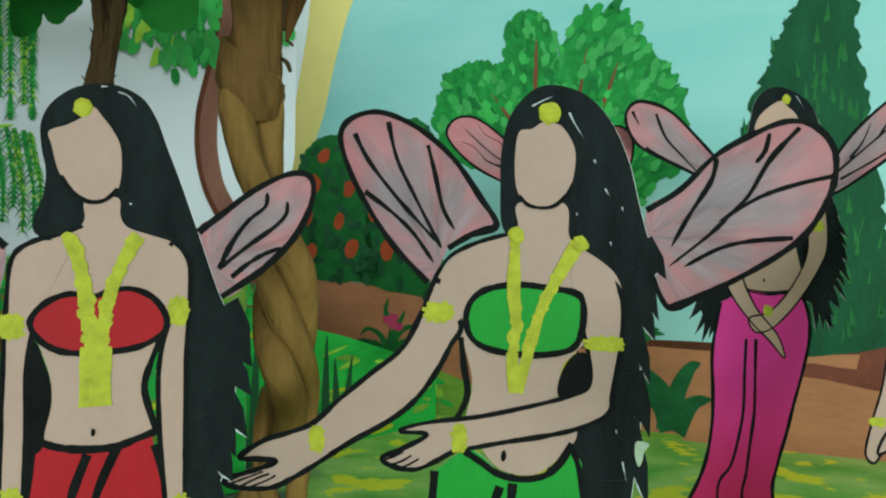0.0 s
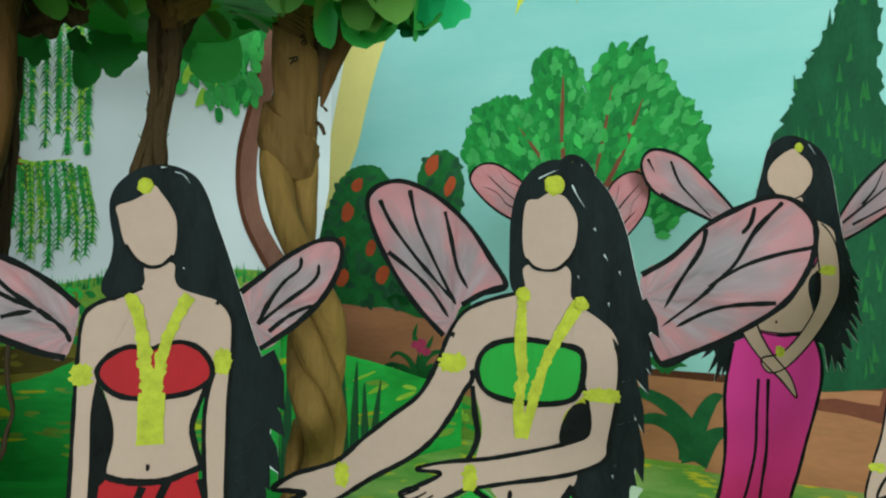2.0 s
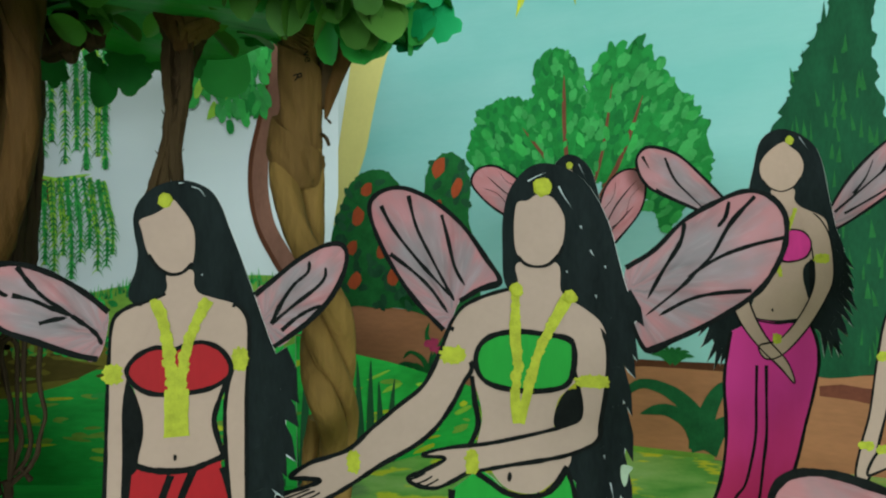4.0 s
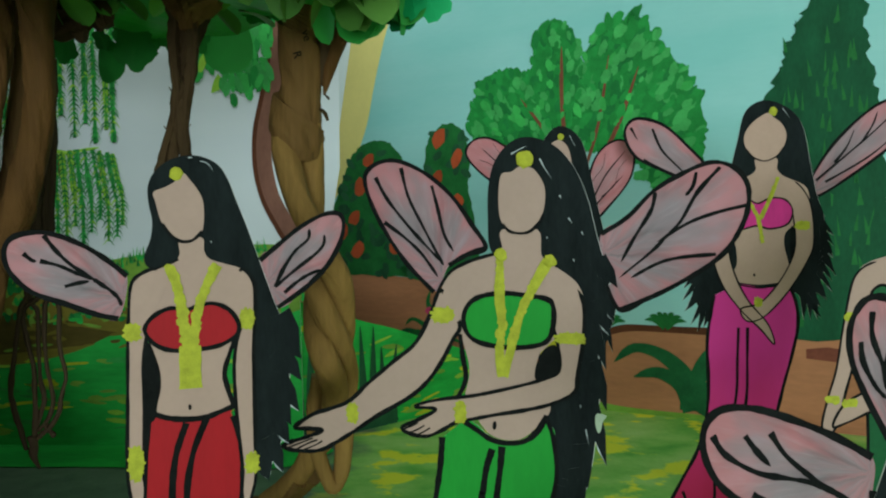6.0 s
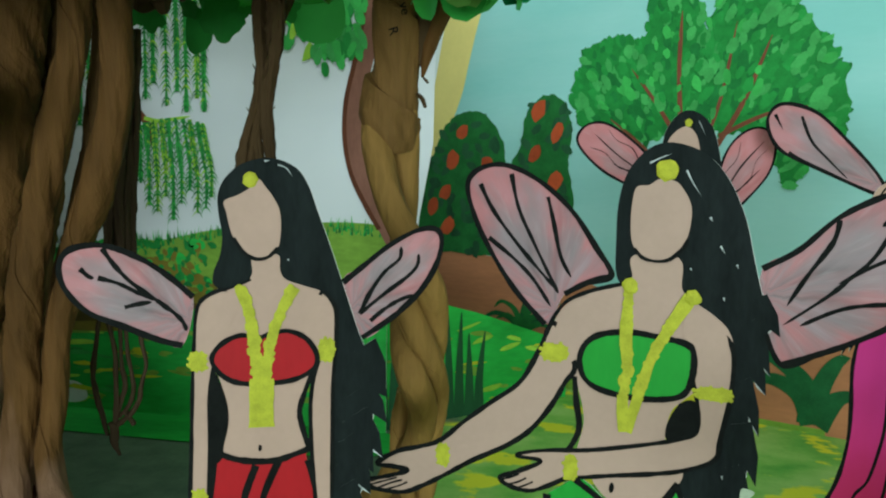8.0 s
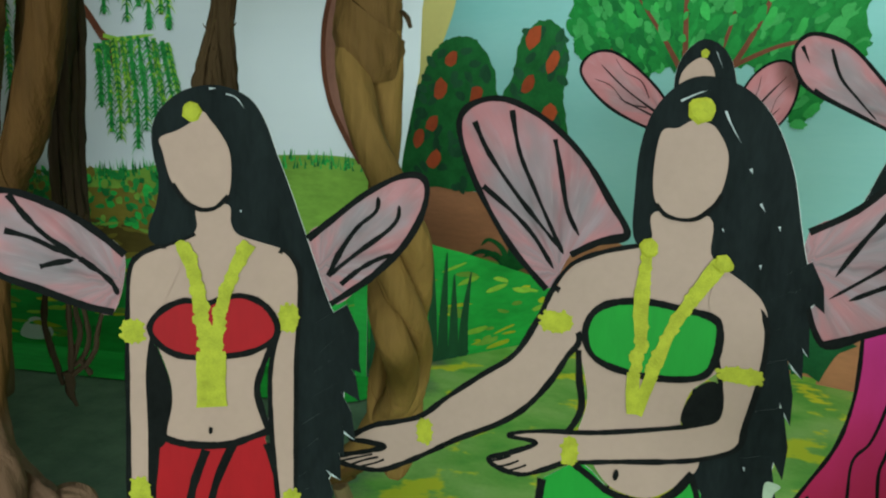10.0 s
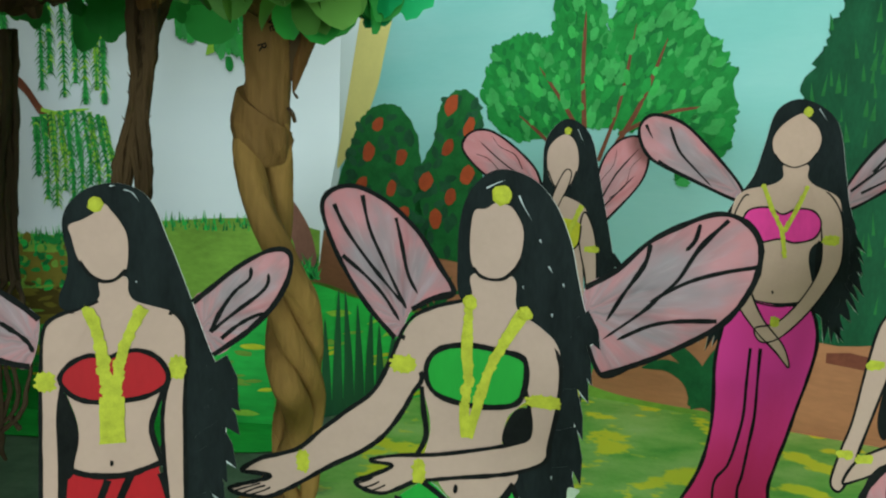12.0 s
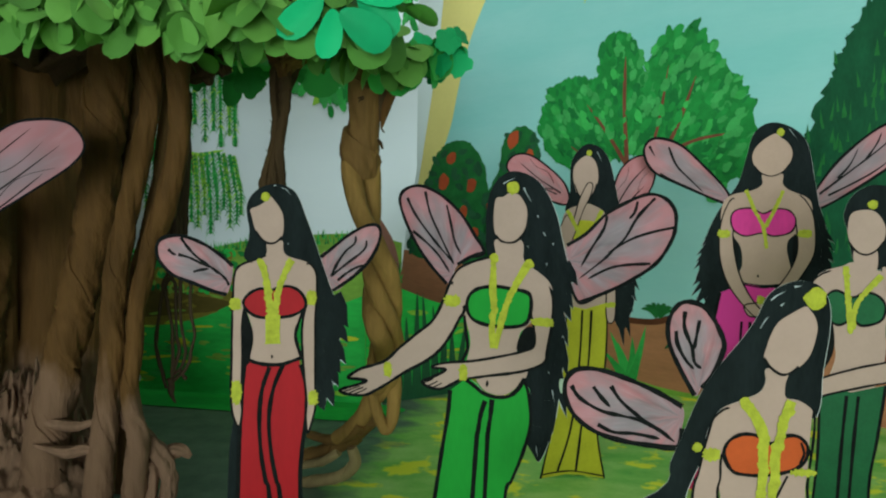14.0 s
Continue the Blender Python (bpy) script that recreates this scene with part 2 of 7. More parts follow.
def leaf_paper(name, colour):
    m, nt, bsdf = node_mat(name, 0.55)
    oi = nt.nodes.new("ShaderNodeObjectInfo")
    a = noise_tex(nt, 60, 3)
    col = ramp(nt, oi.outputs["Random"], [(0.0, dim(colour, 0.6)), (0.5, colour), (1.0, tuple(min(1, v * f) for v, f in zip(colour, (1.6, 1.3, 1.4))))])
    col = mix(nt, 0.25, col, ramp(nt, a, [(0.3, dim(colour, 0.7)), (0.7, dim(colour, 1.3))]))
    link(nt, col, bsdf.inputs["Base Color"])
    bsdf.inputs["Transmission Weight"].default_value = 0.0
    relief(nt, bsdf, noise_tex(nt, 400, 3), 0.15, 0.0004)
    return m


LEAFPAPER = leaf_paper("green_leaf_paper", (0.095, 0.26, 0.045))
LEAFBACK = leaf_paper("dark_green_leaf_paper", (0.035, 0.34, 0.055))
LEAFRIM = leaf_paper("rim_leaf_paper", (0.024, 0.25, 0.040))
LEAFTEAL = leaf_paper("emerald_leaf_paper", (0.008, 0.44, 0.17))
LEAFEMERALD = leaf_paper("deep_emerald_leaf_paper", (0.010, 0.34, 0.11))
LEAFMASS = paint("massed_leaf_paper", (0.10, 0.31, 0.05), 0.2, 60, island=0.5)
CANOPYPAPER = paint("green_canopy_paper", (0.045, 0.42, 0.07), 0.2, 30)
WALLPAINT = paint("room_wall_paint", (0.60, 0.60, 0.57), 0.05, 4, rough=0.8)
TABLEWOOD = paint("table_wood", (0.22, 0.13, 0.07), 0.25, 12, (1, 0.1, 1), rough=0.45)


# ---- mesh helpers ----
def part(name, bm, material, parent=None, label="", smooth=False):
    me = bpy.data.meshes.new(name)
    bm.to_mesh(me)
    bm.free()
    for mat in material if isinstance(material, (list, tuple)) else [material]:
        me.materials.append(mat)
    if smooth:
        for p in me.polygons:
            p.use_smooth = True
    ob = new(name, me)
    ob.parent = parent
    if label:
        ob["label"] = label
    return ob


def curve_pts(ctrl, closed=False, n=5):
    """Catmull-Rom through control points."""
    c = [Vector(p) for p in ctrl]
    k, out = len(c), []
    for i in range(k if closed else k - 1):
        if closed:
            a, b, d, e = c[i - 1], c[i], c[(i + 1) % k], c[(i + 2) % k]
        else:
            a, b, d, e = c[max(i - 1, 0)], c[i], c[i + 1], c[min(i + 2, k - 1)]
        for j in range(n):
            t = j / n
            out.append(0.5 * ((2 * b) + (d - a) * t + (2 * a - 5 * b + 4 * d - e) * t * t + (3 * b - a - 3 * d + e) * t ** 3))
    if not closed:
        out.append(c[-1])
    return out


class Sheet:
    """A flat painted sheet in one mesh: shapes in centimetres (x across, z up), laid on in layers towards the viewer (-y)."""

    def __init__(self, layer=1.0):
        self.bm, self.mats, self.count, self.mm = bmesh.new(), [], 0, layer / 1000
        self.rim, self.ray, self.reach = (self.bm.verts.layers.float.new(nm) for nm in ("rim", "ray", "reach"))

    def slot(self, mat):
        if mat not in self.mats:
            self.mats.append(mat)
        return self.mats.index(mat)

    def fill(self, pts, mat, front, back=None, edge=None):
        """A filled outline at depth front (mm towards the viewer); with back given it has that thickness and a cut edge."""
        f = [self.bm.verts.new((p[0] / 100, -front * self.mm, p[1] / 100)) for p in pts]
        try:
            face = self.bm.faces.new(f)
        except ValueError:
            return
        face.material_index = self.slot(mat)
        face.normal_update()
        if face.normal.y > 0:
            face.normal_flip()
        if back is not None:
            b = [self.bm.verts.new((p[0] / 100, -back * self.mm, p[1] / 100)) for p in pts]
            s = self.slot(edge or WHITE)
            for i in range(len(f)):
                q = self.bm.faces.new((f[i - 1], f[i], b[i], b[i - 1]))
                q.material_index = s
            q = self.bm.faces.new(b)
            q.material_index = s

    def fan(self, ctrl, mat, front):
        """A filled outline in rings, each vertex knowing how near the rim it lies."""
        pts = curve_pts(ctrl, True, 5)
        c = sum(pts, Vector((0, 0))) / len(pts)
        root = (Vector(ctrl[0]) + Vector(ctrl[-1])) / 2
        far = max((p - root).length for p in pts)
        rings = []
        for k in (1.0, 0.9, 0.78, 0.62, 0.4, 0.15):
            ring = [self.bm.verts.new(((c + (p - c) * k).x / 100, -front * self.mm, (c + (p - c) * k).y / 100)) for p in pts]
            for v, p in zip(ring, pts):
                q = c + (p - c) * k - root
                v[self.rim] = k * (0.5 + 0.62 * (p - root).length / far)
                v[self.ray] = (c - root).angle_signed(q) if q.length > 1e-4 else 0.0
                v[self.reach] = q.length / far
            rings.append(ring)
        s = self.slot(mat)
        for a, b in zip(rings, rings[1:]):
            for i in range(len(a)):
                self.bm.faces.new((a[i - 1], a[i], b[i], b[i - 1])).material_index = s
        self.bm.faces.new(rings[-1]).material_index = s

    def blob(self, ctrl, mat, front, back=None, n=5, edge=None):
        self.fill(curve_pts(ctrl, True, n), mat, front, back, edge)

    def stroke(self, ctrl, width, mat, front, closed=False, n=5, taper=0.0, wobble=0.15):
        self.count += 1
        front += 0.004 * (self.count % 12)
        if mat is BLACK:
            width, n, wobble = width * 0.84, n + 3, max(wobble, 0.24)
        pts = curve_pts(ctrl, closed, n)
        k = len(pts)
        left, right = [], []
        for i, p in enumerate(pts):
            a = pts[i - 1] if (i or closed) else pts[i]
            b = pts[(i + 1) % k] if (i < k - 1 or closed) else pts[i]
            d = (b - a)
            d = d / d.length if d.length else Vector((1, 0))
            nrm = Vector((-d.y, d.x))
            t = i / max(k - 1, 1)
            swell = 1.3 * noise.noise((0.22 * i, 1.7 * self.count, 0.5)) + 0.3 * random.uniform(-1, 1)
            w = width / 2 * (1 + wobble * swell) * (1 - taper * (t if taper > 0 else 1 - t) * (1 if taper > 0 else -1))
            if taper > 0 and not closed:
                w *= min(1.0, (k - i - 0.6) / 3)
            left.append(self.bm.verts.new(((p + nrm * w).x / 100, -front * self.mm, (p + nrm * w).y / 100)))
            right.append(self.bm.verts.new(((p - nrm * w).x / 100, -front * self.mm, (p - nrm * w).y / 100)))
        s = self.slot(mat)
        for i in range(k if closed else k - 1):
            j = (i + 1) % k
            q = self.bm.faces.new((left[i], right[i], right[j], left[j]))
            q.material_index = s

    def dab(self, x, z, rx, rz, mat, front, turn=0.0, n=9):
        self.count += 1
        front += 0.01 * (self.count % 60)
        c, s = math.cos(turn), math.sin(turn)
        pts = []
        for i in range(n):
            a = math.tau * i / n
            r = random.uniform(0.8, 1.15)
            u, v = rx * r * math.cos(a), rz * r * math.sin(a)
            pts.append((x + u * c - v * s, z + u * s + v * c))
        self.fill(pts, mat, front)

    def bead(self, x, z, r, mat, front, high=0.8):
        s, n = self.slot(mat), 14 if r > 0.21 else 7
        rings = []
        for rr, h in ((1.0, 0.0), (0.72, 0.65)):
            rings.append([self.bm.verts.new(((x + r * rr * random.uniform(0.85, 1.15) * math.cos(math.tau * i / n)) / 100, -(front + high * h) * self.mm,
                                             (z + r * rr * random.uniform(0.85, 1.15) * math.sin(math.tau * i / n)) / 100)) for i in range(n)])
        top = self.bm.verts.new((x / 100, -(front + high) * self.mm, z / 100))
        for i in range(n):
            j = (i + 1) % n
            self.bm.faces.new((rings[0][i], rings[0][j], rings[1][j], rings[1][i])).material_index = s
            self.bm.faces.new((rings[1][i], rings[1][j], top)).material_index = s

    def beads(self, ctrl, r, mat, front, gap=0.45):
        self.stroke(ctrl, r * 1.7, mat, front + 0.1, n=6, wobble=0.3)
        pts, dist = curve_pts(ctrl, False, 16), 0.0
        for a, b in zip(pts, pts[1:]):
            dist += (b - a).length
            if dist > r * gap:
                dist = 0.0
                self.bead(b.x + random.uniform(-0.35, 0.35) * r, b.y + random.uniform(-0.3, 0.3) * r, r * random.uniform(0.55, 1.05), mat, front, 1.3 * r * random.uniform(0.5, 1.5))

    def done(self, name, parent=None, label=""):
        return part(name, self.bm, self.mats, parent, label)


def P(text):
    """Control points written as 'x,z x,z ...' in centimetres."""
    return [tuple(float(v) for v in w.split(",")) for w in text.split()]


def ngon_inside(pts, x, z):
    inside, k = False, len(pts)
    for i in range(k):
        (x1, z1), (x2, z2) = pts[i - 1], pts[i]
        if (z1 > z) != (z2 > z) and x < (x2 - x1) * (z - z1) / (z2 - z1) + x1:
            inside = not inside
    return inside


def scatter(pts, count):
    xs, zs = [p[0] for p in pts], [p[1] for p in pts]
    out = []
    while len(out) < count:
        x, z = random.uniform(min(xs), max(xs)), random.uniform(min(zs), max(zs))
        if ngon_inside(pts, x, z):
            out.append((x, z))
    return out


# ---- room and table ----
def box_bm(x0, x1, y0, y1, z0, z1):
    bm = bmesh.new()
    bmesh.ops.create_cube(bm, size=1)
    for v in bm.verts:
        v.co = ((x0 + x1) / 2 + v.co.x * (x1 - x0), (y0 + y1) / 2 + v.co.y * (y1 - y0), (z0 + z1) / 2 + v.co.z * (z1 - z0))
    return bm


# unseen plain room, added to close the place and bounce the light
for nm, b in (("wall_north", (-2.7, 3.3, 1.5, 1.6, -0.8, 2.0)), ("wall_east", (3.2, 3.3, -3.5, 1.5, -0.8, 2.0)), ("wall_west", (-2.7, -2.6, -3.5, 1.5, -0.8, 2.0)),
              ("ceiling", (-2.7, 3.3, -3.6, 1.6, 2.0, 2.1)), ("floor", (-2.7, 3.3, -3.6, 1.6, -0.9, -0.8))):
    tagged(part(nm, box_bm(*b), WALLPAINT), "plain off-white painted room " + nm.split("_")[0], nm.split("_")[0], kind="structure")

# wall and window are unseen, added to hold the main light
def wall_with_added_window():
    bm = bmesh.new()
    for b in ((-2.7, -0.55, -0.8, 2.0), (1.95, 3.3, -0.8, 2.0), (-0.55, 1.95, -0.8, -0.5), (-0.55, 1.95, 0.6, 2.0)):
        src = box_bm(b[0], b[1], -3.6, -3.5, b[2], b[3])
        me = bpy.data.meshes.new("piece")
        src.to_mesh(me)
        src.free()
        bm.from_mesh(me)
        bpy.data.meshes.remove(me)
    tagged(part("wall_south", bm, WALLPAINT), "unseen off-white painted room wall with an added window", "wall", kind="structure")
    win = tagged(new("added_window_1"), "unseen white painted window frame, added round the main light", "window", kind="structure")
    win.location = (0.7, -3.55, -0.5)
    for nm, b in (("window_frame", (-0.55, -0.5, -0.5, 0.6)), ("window_frame", (1.9, 1.95, -0.5, 0.6)), ("window_sill", (-0.5, 1.9, -0.5, -0.46)), ("window_frame", (-0.5, 1.9, 0.56, 0.6))):
        ob = part(nm, box_bm(b[0], b[1], -3.58, -3.52, b[2], b[3]), WALLPAINT, win)
        ob.matrix_parent_inverse = Matrix.Translation((-0.7, 3.55, 0.5))


wall_with_added_window()
# unseen housing, added for the lamp assumed overhead
lamp_thing = tagged(new("ceiling_lamp"), "unseen round white ceiling lamp assumed above the table", "lamp")
lamp_thing.location = (0.05, -0.40, 1.9)
cl = bmesh.new()
bmesh.ops.create_cone(cl, cap_ends=True, segments=32, radius1=0.28, radius2=0.34, depth=0.06)
part("lamp_housing", cl, WHITE, lamp_thing).location.z = 0.07

table = tagged(new("table"), "brown wooden table under the paper scene", "table")
tb = box_bm(-1.0, 0.95, -0.45, 1.05, -0.04, -0.004)
bmesh.ops.bevel(tb, geom=tb.edges[:], offset=0.006, segments=2, affect="EDGES")
part("tabletop", tb, TABLEWOOD, table)
for lx in (-0.92, 0.87):
    for ly in (-0.38, 0.98):
        part("leg", box_bm(lx - 0.03, lx + 0.03, ly - 0.03, ly + 0.03, -0.8, -0.04), TABLEWOOD, table)

# ---- ground sheet ----
def ground_sheet():
    bm = bmesh.new()
    bmesh.ops.create_grid(bm, x_segments=40, y_segments=40, size=0.5)
    for v in bm.verts:
        x, y = v.co.x * 1.8, v.co.y * 1.36 + 0.28
        v.co = (x, y, 0.00015 * noise.noise((x * 14, y * 14, 0)) - 0.00012)
    r = bmesh.ops.extrude_face_region(bm, geom=bm.faces[:])
    for e in r["geom"]:
        if isinstance(e, bmesh.types.BMVert):
            e.co.z -= 0.0025
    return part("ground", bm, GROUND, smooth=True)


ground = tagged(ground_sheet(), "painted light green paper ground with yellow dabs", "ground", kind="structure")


def flat_patch(name, outline, mat, z):
    bm = bmesh.new()
    f = bm.faces.new([bm.verts.new((p[0] / 100, p[1] / 100, z)) for p in curve_pts(outline, True, 6)])
    f.normal_update()
    if f.normal.z < 0:
        f.normal_flip()
    return part(name, bm, mat, ground)


flat_patch("field_strip", P("-80,54.9 -50,54.9 -16,54.9 -14,51 -18,48.5 -30,49 -60,49 -80,49"), FIELD, 0.0010)


# ---- painted backdrops ----
def backdrop(name, x0, y0, slope, sheet_mat, x_from, x_to, top, label):
    root = tagged(new(name), label, "backdrop", kind="structure")
    root.matrix_world = pose(x0, y0, 0, 0, 0, math.degrees(math.atan(slope)))
    s = Sheet()
    edge = [(x_from, 0), (x_to, 0), (x_to, top), (x_from, top)]
    if x_to < 30:
        edge[1:3] = [(x_to - 2.8, 0), (x_to - 2.8, 13.2), (x_to - 0.6, 14.4), (x_to, 19), (x_to + 1.1, 25), (x_to + 1.6, top)]
    s.fill(edge, sheet_mat, 0.0, -0.25, sheet_mat)
    s.done("paper_sheet", root)
    return root


right = backdrop("backdrop", 0.0, 0.731, -0.43, SKY_R, -27, 62, 62, "painted turquoise sky backdrop with trees and brown hill")
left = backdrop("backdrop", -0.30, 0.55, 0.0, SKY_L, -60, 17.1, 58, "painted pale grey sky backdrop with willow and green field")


def bush(root, outline, flowers):
    s = Sheet()
    pts = curve_pts(outline, True, 8)
    pts = [(p.x + random.uniform(-0.12, 0.12), p.y + random.uniform(-0.12, 0.12)) for p in pts]
    s.fill(pts, BUSH, 0.9)
    for x, z in scatter(pts, 60):
        s.dab(x, z, 0.8, 0.45, BLADE, 1.0, random.uniform(0, 3))
    for x, z in flowers:
        s.dab(x, z, random.uniform(0.7, 0.95), random.uniform(0.9, 1.25), FLOWER, 1.75, random.uniform(-0.8, -0.2))
    s.done("painted_bush", root, "dark green bush with orange-red blossoms")


def right_painting():
    s = Sheet()
    s.blob(P("-20.8,23 -19.9,28.5 -19,33 -18,38 -17,43 -16.4,48 -15.4,54 -13,62 -1,62 -5.6,55 -9,49 -11.4,44.4 -12.9,40 -13.9,36.4 -15,32.3 -17.3,27.5"), CREAM, 0.4, n=6)
    s.done("yellow_band", right, "plain yellow paper band")
    s = Sheet()
    s.fill(P("-27,15 -21.4,15 -20.4,23 -19.5,28.5 -18.6,33 -17.6,38 -16.6,43 -16,48 -15,54 -12.6,62 -27,62"), SKY_GREY_RAISED, 0.2)
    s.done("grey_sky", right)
    s = Sheet()
    s.fill([(p.x, p.y) for p in curve_pts(P("-27,15.5 -22.7,15.3 -18,14.9 -12,14 -6,13.4 0,12.2 6,10 10,8.3 13.7,8.2 16.7,9 22,9 33,9 46,10 62,10"), False, 5)] + [(62, -0.1), (-27, -0.1)], EARTH, 0.3)
    s.stroke(P("10,8.1 13.7,8.1 16.7,8.8 22,8.8 33,8.8 46,9.8"), 0.7, EARTHDARK, 0.5)
    s.fill(P("32.93,7.53 34.67,7.79 36.37,7.57 37.86,7.48 38.19,9.11 38.52,11.31 40.05,11.75 42.79,12.13 45.8,11.98 45.8,5.06 42.02,5.46 38.44,5.91 35.52,6.45 32.93,6.65"), BANK, 0.55)
    s.done("brown_hill", right)
    s = Sheet()
    s.fill([(p.x, p.y) for p in curve_pts(P("-27,8.6 -22,8.4 -15,6.8 -9,6.6 -2,5.2 5,3 11,1.4 16,0.6 24,0.5"), False, 5)] + [(24, -0.1), (-27, -0.1)], MEADOW, 0.6)
    for _ in range(40):
        x = random.uniform(-24, 8)
        s.dab(x, random.uniform(0.5, max(1.0, 6.5 - 0.3 * max(x + 9, 0))), random.uniform(0.4, 1.0), random.uniform(0.25, 0.5), random.choice((YELLOWDAB, LIME, FIELD)), 0.75, random.uniform(-0.3, 0.3))
    s.done("green_slope", right)
    bush(right, P("-22,15 -20.6,21.5 -18.4,26.6 -16.8,29.3 -14.5,30.5 -11.6,30.1 -9.6,27.5 -8.8,24.5 -8.6,19 -7.6,14.4 -14,14"),
         P("-14.7,28.2 -16,25 -11.3,24.4 -17,21.2 -12.7,20.8 -16.6,17.2 -11,17.6 -18.8,19.4"))
    bush(right, P("-9.8,14 -9.4,18.6 -9,22.6 -7.2,26 -6.2,30 -4,31.7 -1.8,30.8 -0.9,27.7 -1.2,24.2 -0.5,20 -0.6,13"),
         P("-4.8,30 -2.6,27.6 -5.2,25.4 -8,21.6 -4.7,20 -2.7,22.4 -6.6,17.4"))
    # broad tree
    s = Sheet()
    lobes = P("2.6,32.4 7,36 10,38.4 14.6,37 18.4,37 21.4,33.4 22.6,29 19.8,24.8 13,32 8,30.6 16.6,31.2 3.6,29.2")
    outline = P("-1,31.6 0.2,35 2.8,36.9 5.3,36.6 6.6,37 7.4,40.8 9.9,41.7 11.6,39.2 12.4,36.8 13.8,39.7 16.6,40.7 19.4,39.2 21,36.8 22.8,34.3 24.2,31 24.5,27 22.6,24.4 19.9,21.8 18.6,24 17,26.4 12,27.4 8.6,26.6 3.2,26 0.2,28.4")
    pts = [(p.x + random.uniform(-0.3, 0.3), p.y + random.uniform(-0.3, 0.3)) for p in curve_pts(outline, True, 6)]
    s.fill(pts, LEAFDAB, 0.6)
    for a, w in (("10.4,12 10.6,22 10.4,28 10.1,33 10.2,38.6", 0.55), ("10.4,20 13.4,25 16,29.6 18.2,35.4", 0.5), ("12,24 14,30 15.2,37", 0.35), ("10.5,26 8,30 5.4,33.6", 0.4),
                 ("14,26.6 18,28.4 22,29", 0.4), ("10.4,22 6.6,26 3,29", 0.4), ("10.4,10 10.4,18 10.6,24", 1.0)):
        s.stroke(P(a), w * 1.2, TWIG, 1.2, taper=0.5)
    def clump(x, z, size, mat, front):
        turn = math.atan2(z - 20, x - 10.4) + random.uniform(-0.5, 0.5)
        s.dab(x, z, size * random.uniform(0.9, 1.5), size * random.uniform(0.55, 0.8), mat, front, turn, 13)

    for x, z in scatter(pts, 480):
        clump(x, z, random.uniform(0.35, 0.85), random.choice((LEAFDAB, LEAFDAB, LEAFDAB, LEAFDEEP, LEAFDEEP, LEAFSOFT)), 0.66)
    for x, z in lobes:
        for _ in range(13):
            u, v = x + random.gauss(0, 1.5), z + random.gauss(0, 1.3)
            if ngon_inside(pts, u, v):
                clump(u, v, random.uniform(0.3, 0.7), random.choice((LEAFSOFT, LEAFSOFT, LEAFDAB, LEAFLIGHT)), 1.3)
    s.done("painted_tree", right, "bright green spreading tree with red-brown limbs")
    # cypress
    s = Sheet()
    pts = curve_pts(P("27.6,9.4 28,18 28.4,25 30,31 31.4,34.6 33,38.4 35.4,43 36.6,45 37.8,42 38,37 38.4,32 39.4,25 40.2,17 40,9.4"), True, 10)
    pts = [(p.x + random.uniform(-0.35, 0.35), p.y + random.uniform(-0.2, 0.2)) for p in pts]
    s.fill(pts, CYPRESS, 0.6)
    for x, z in scatter(pts, 240):
        lean = random.uniform(-0.3, 0.3)
        s.stroke([(x, z), (x + lean * 0.5, z + 0.9), (x + lean, z + random.uniform(1.2, 2.0))], random.uniform(0.2, 0.5), random.choice((CYPRESS, CYPRESS, BUSH)), 0.75, n=2, taper=0.7)
    s.done("painted_cypress", right, "tall dark green cypress")
    # low plants on the hill
    s = Sheet()
    for a in ("22.8,0.8 22.6,3.6 20.4,6 17.4,6.8 15.2,5.2", "23,0.8 22,3.2 19.6,4.4 17.2,3.8", "23,0.8 23.4,4 24.6,6.6 25.6,7.2", "23.2,0.8 24.8,3.4 26.6,4"):
        s.stroke(P(a), 2.2, SHADEGREEN, 0.9, taper=0.75, wobble=0.08)
    s.done("painted_fern", right, "dark green arching fern")
    s = Sheet()
    for x, z in P("8.6,6.6 9.6,5.4 11.4,6.2 13,7.6 12.2,4.6 7.6,4.4"):
        s.stroke([(11, 0.4), ((11 + x) / 2 + 0.2, z * 0.55), (x, z)], 1.5, LEAFLIGHT, 0.95, taper=0.9)
    s.done("painted_agave", right, "light green pointed plant")
    s = Sheet()
    for a in ("-6.8,4.4 -7.4,6.6 -9.8,7.4 -12,6.2", "-6.8,4.4 -5,6.8 -2.8,7.6 -0.8,6.4", "-6.6,4.4 -6.4,7 -6.2,9", "-6.8,4.4 -8.4,5.4 -10.4,4.6", "-6.6,4.4 -4,5.2 -2,4.6"):
        s.stroke(P(a), 0.9, SHADEGREEN, 0.95, taper=0.6)
    for a in ("-6.4,6.2 -7.4,8.1 -9,8.8 -10,8", "-6.4,6.2 -5,8.6 -3.4,9.3 -1.4,9.1", "-6.2,6.2 -4.6,7.6 -2.2,7.5", "-6.3,9.6 -6.8,10.9 -6.4,12.3", "-6.6,6.2 -8.2,7.3 -9.8,6.7", "-6.2,7.6 -5,9.8 -4.4,11", "-5.8,6 -4,6.7 -2.4,6.2"):
        s.stroke(P(a), 0.85, BUSH, 1.0, taper=0.7)
    for x, z in P("-6,9.5 -5.2,9.2 -5.8,10.1 -6.6,9.9"):
        s.dab(x, z, 0.6, 0.5, ROSE, 1.3)
    s.done("painted_flower", right, "pink flower on dark leaves")
    s = Sheet()
    for cx, cz in P("14.4,9.2 20.4,9.4 30.6,9.4"):
        for k in range(7):
            a = 0.35 + 0.4 * k
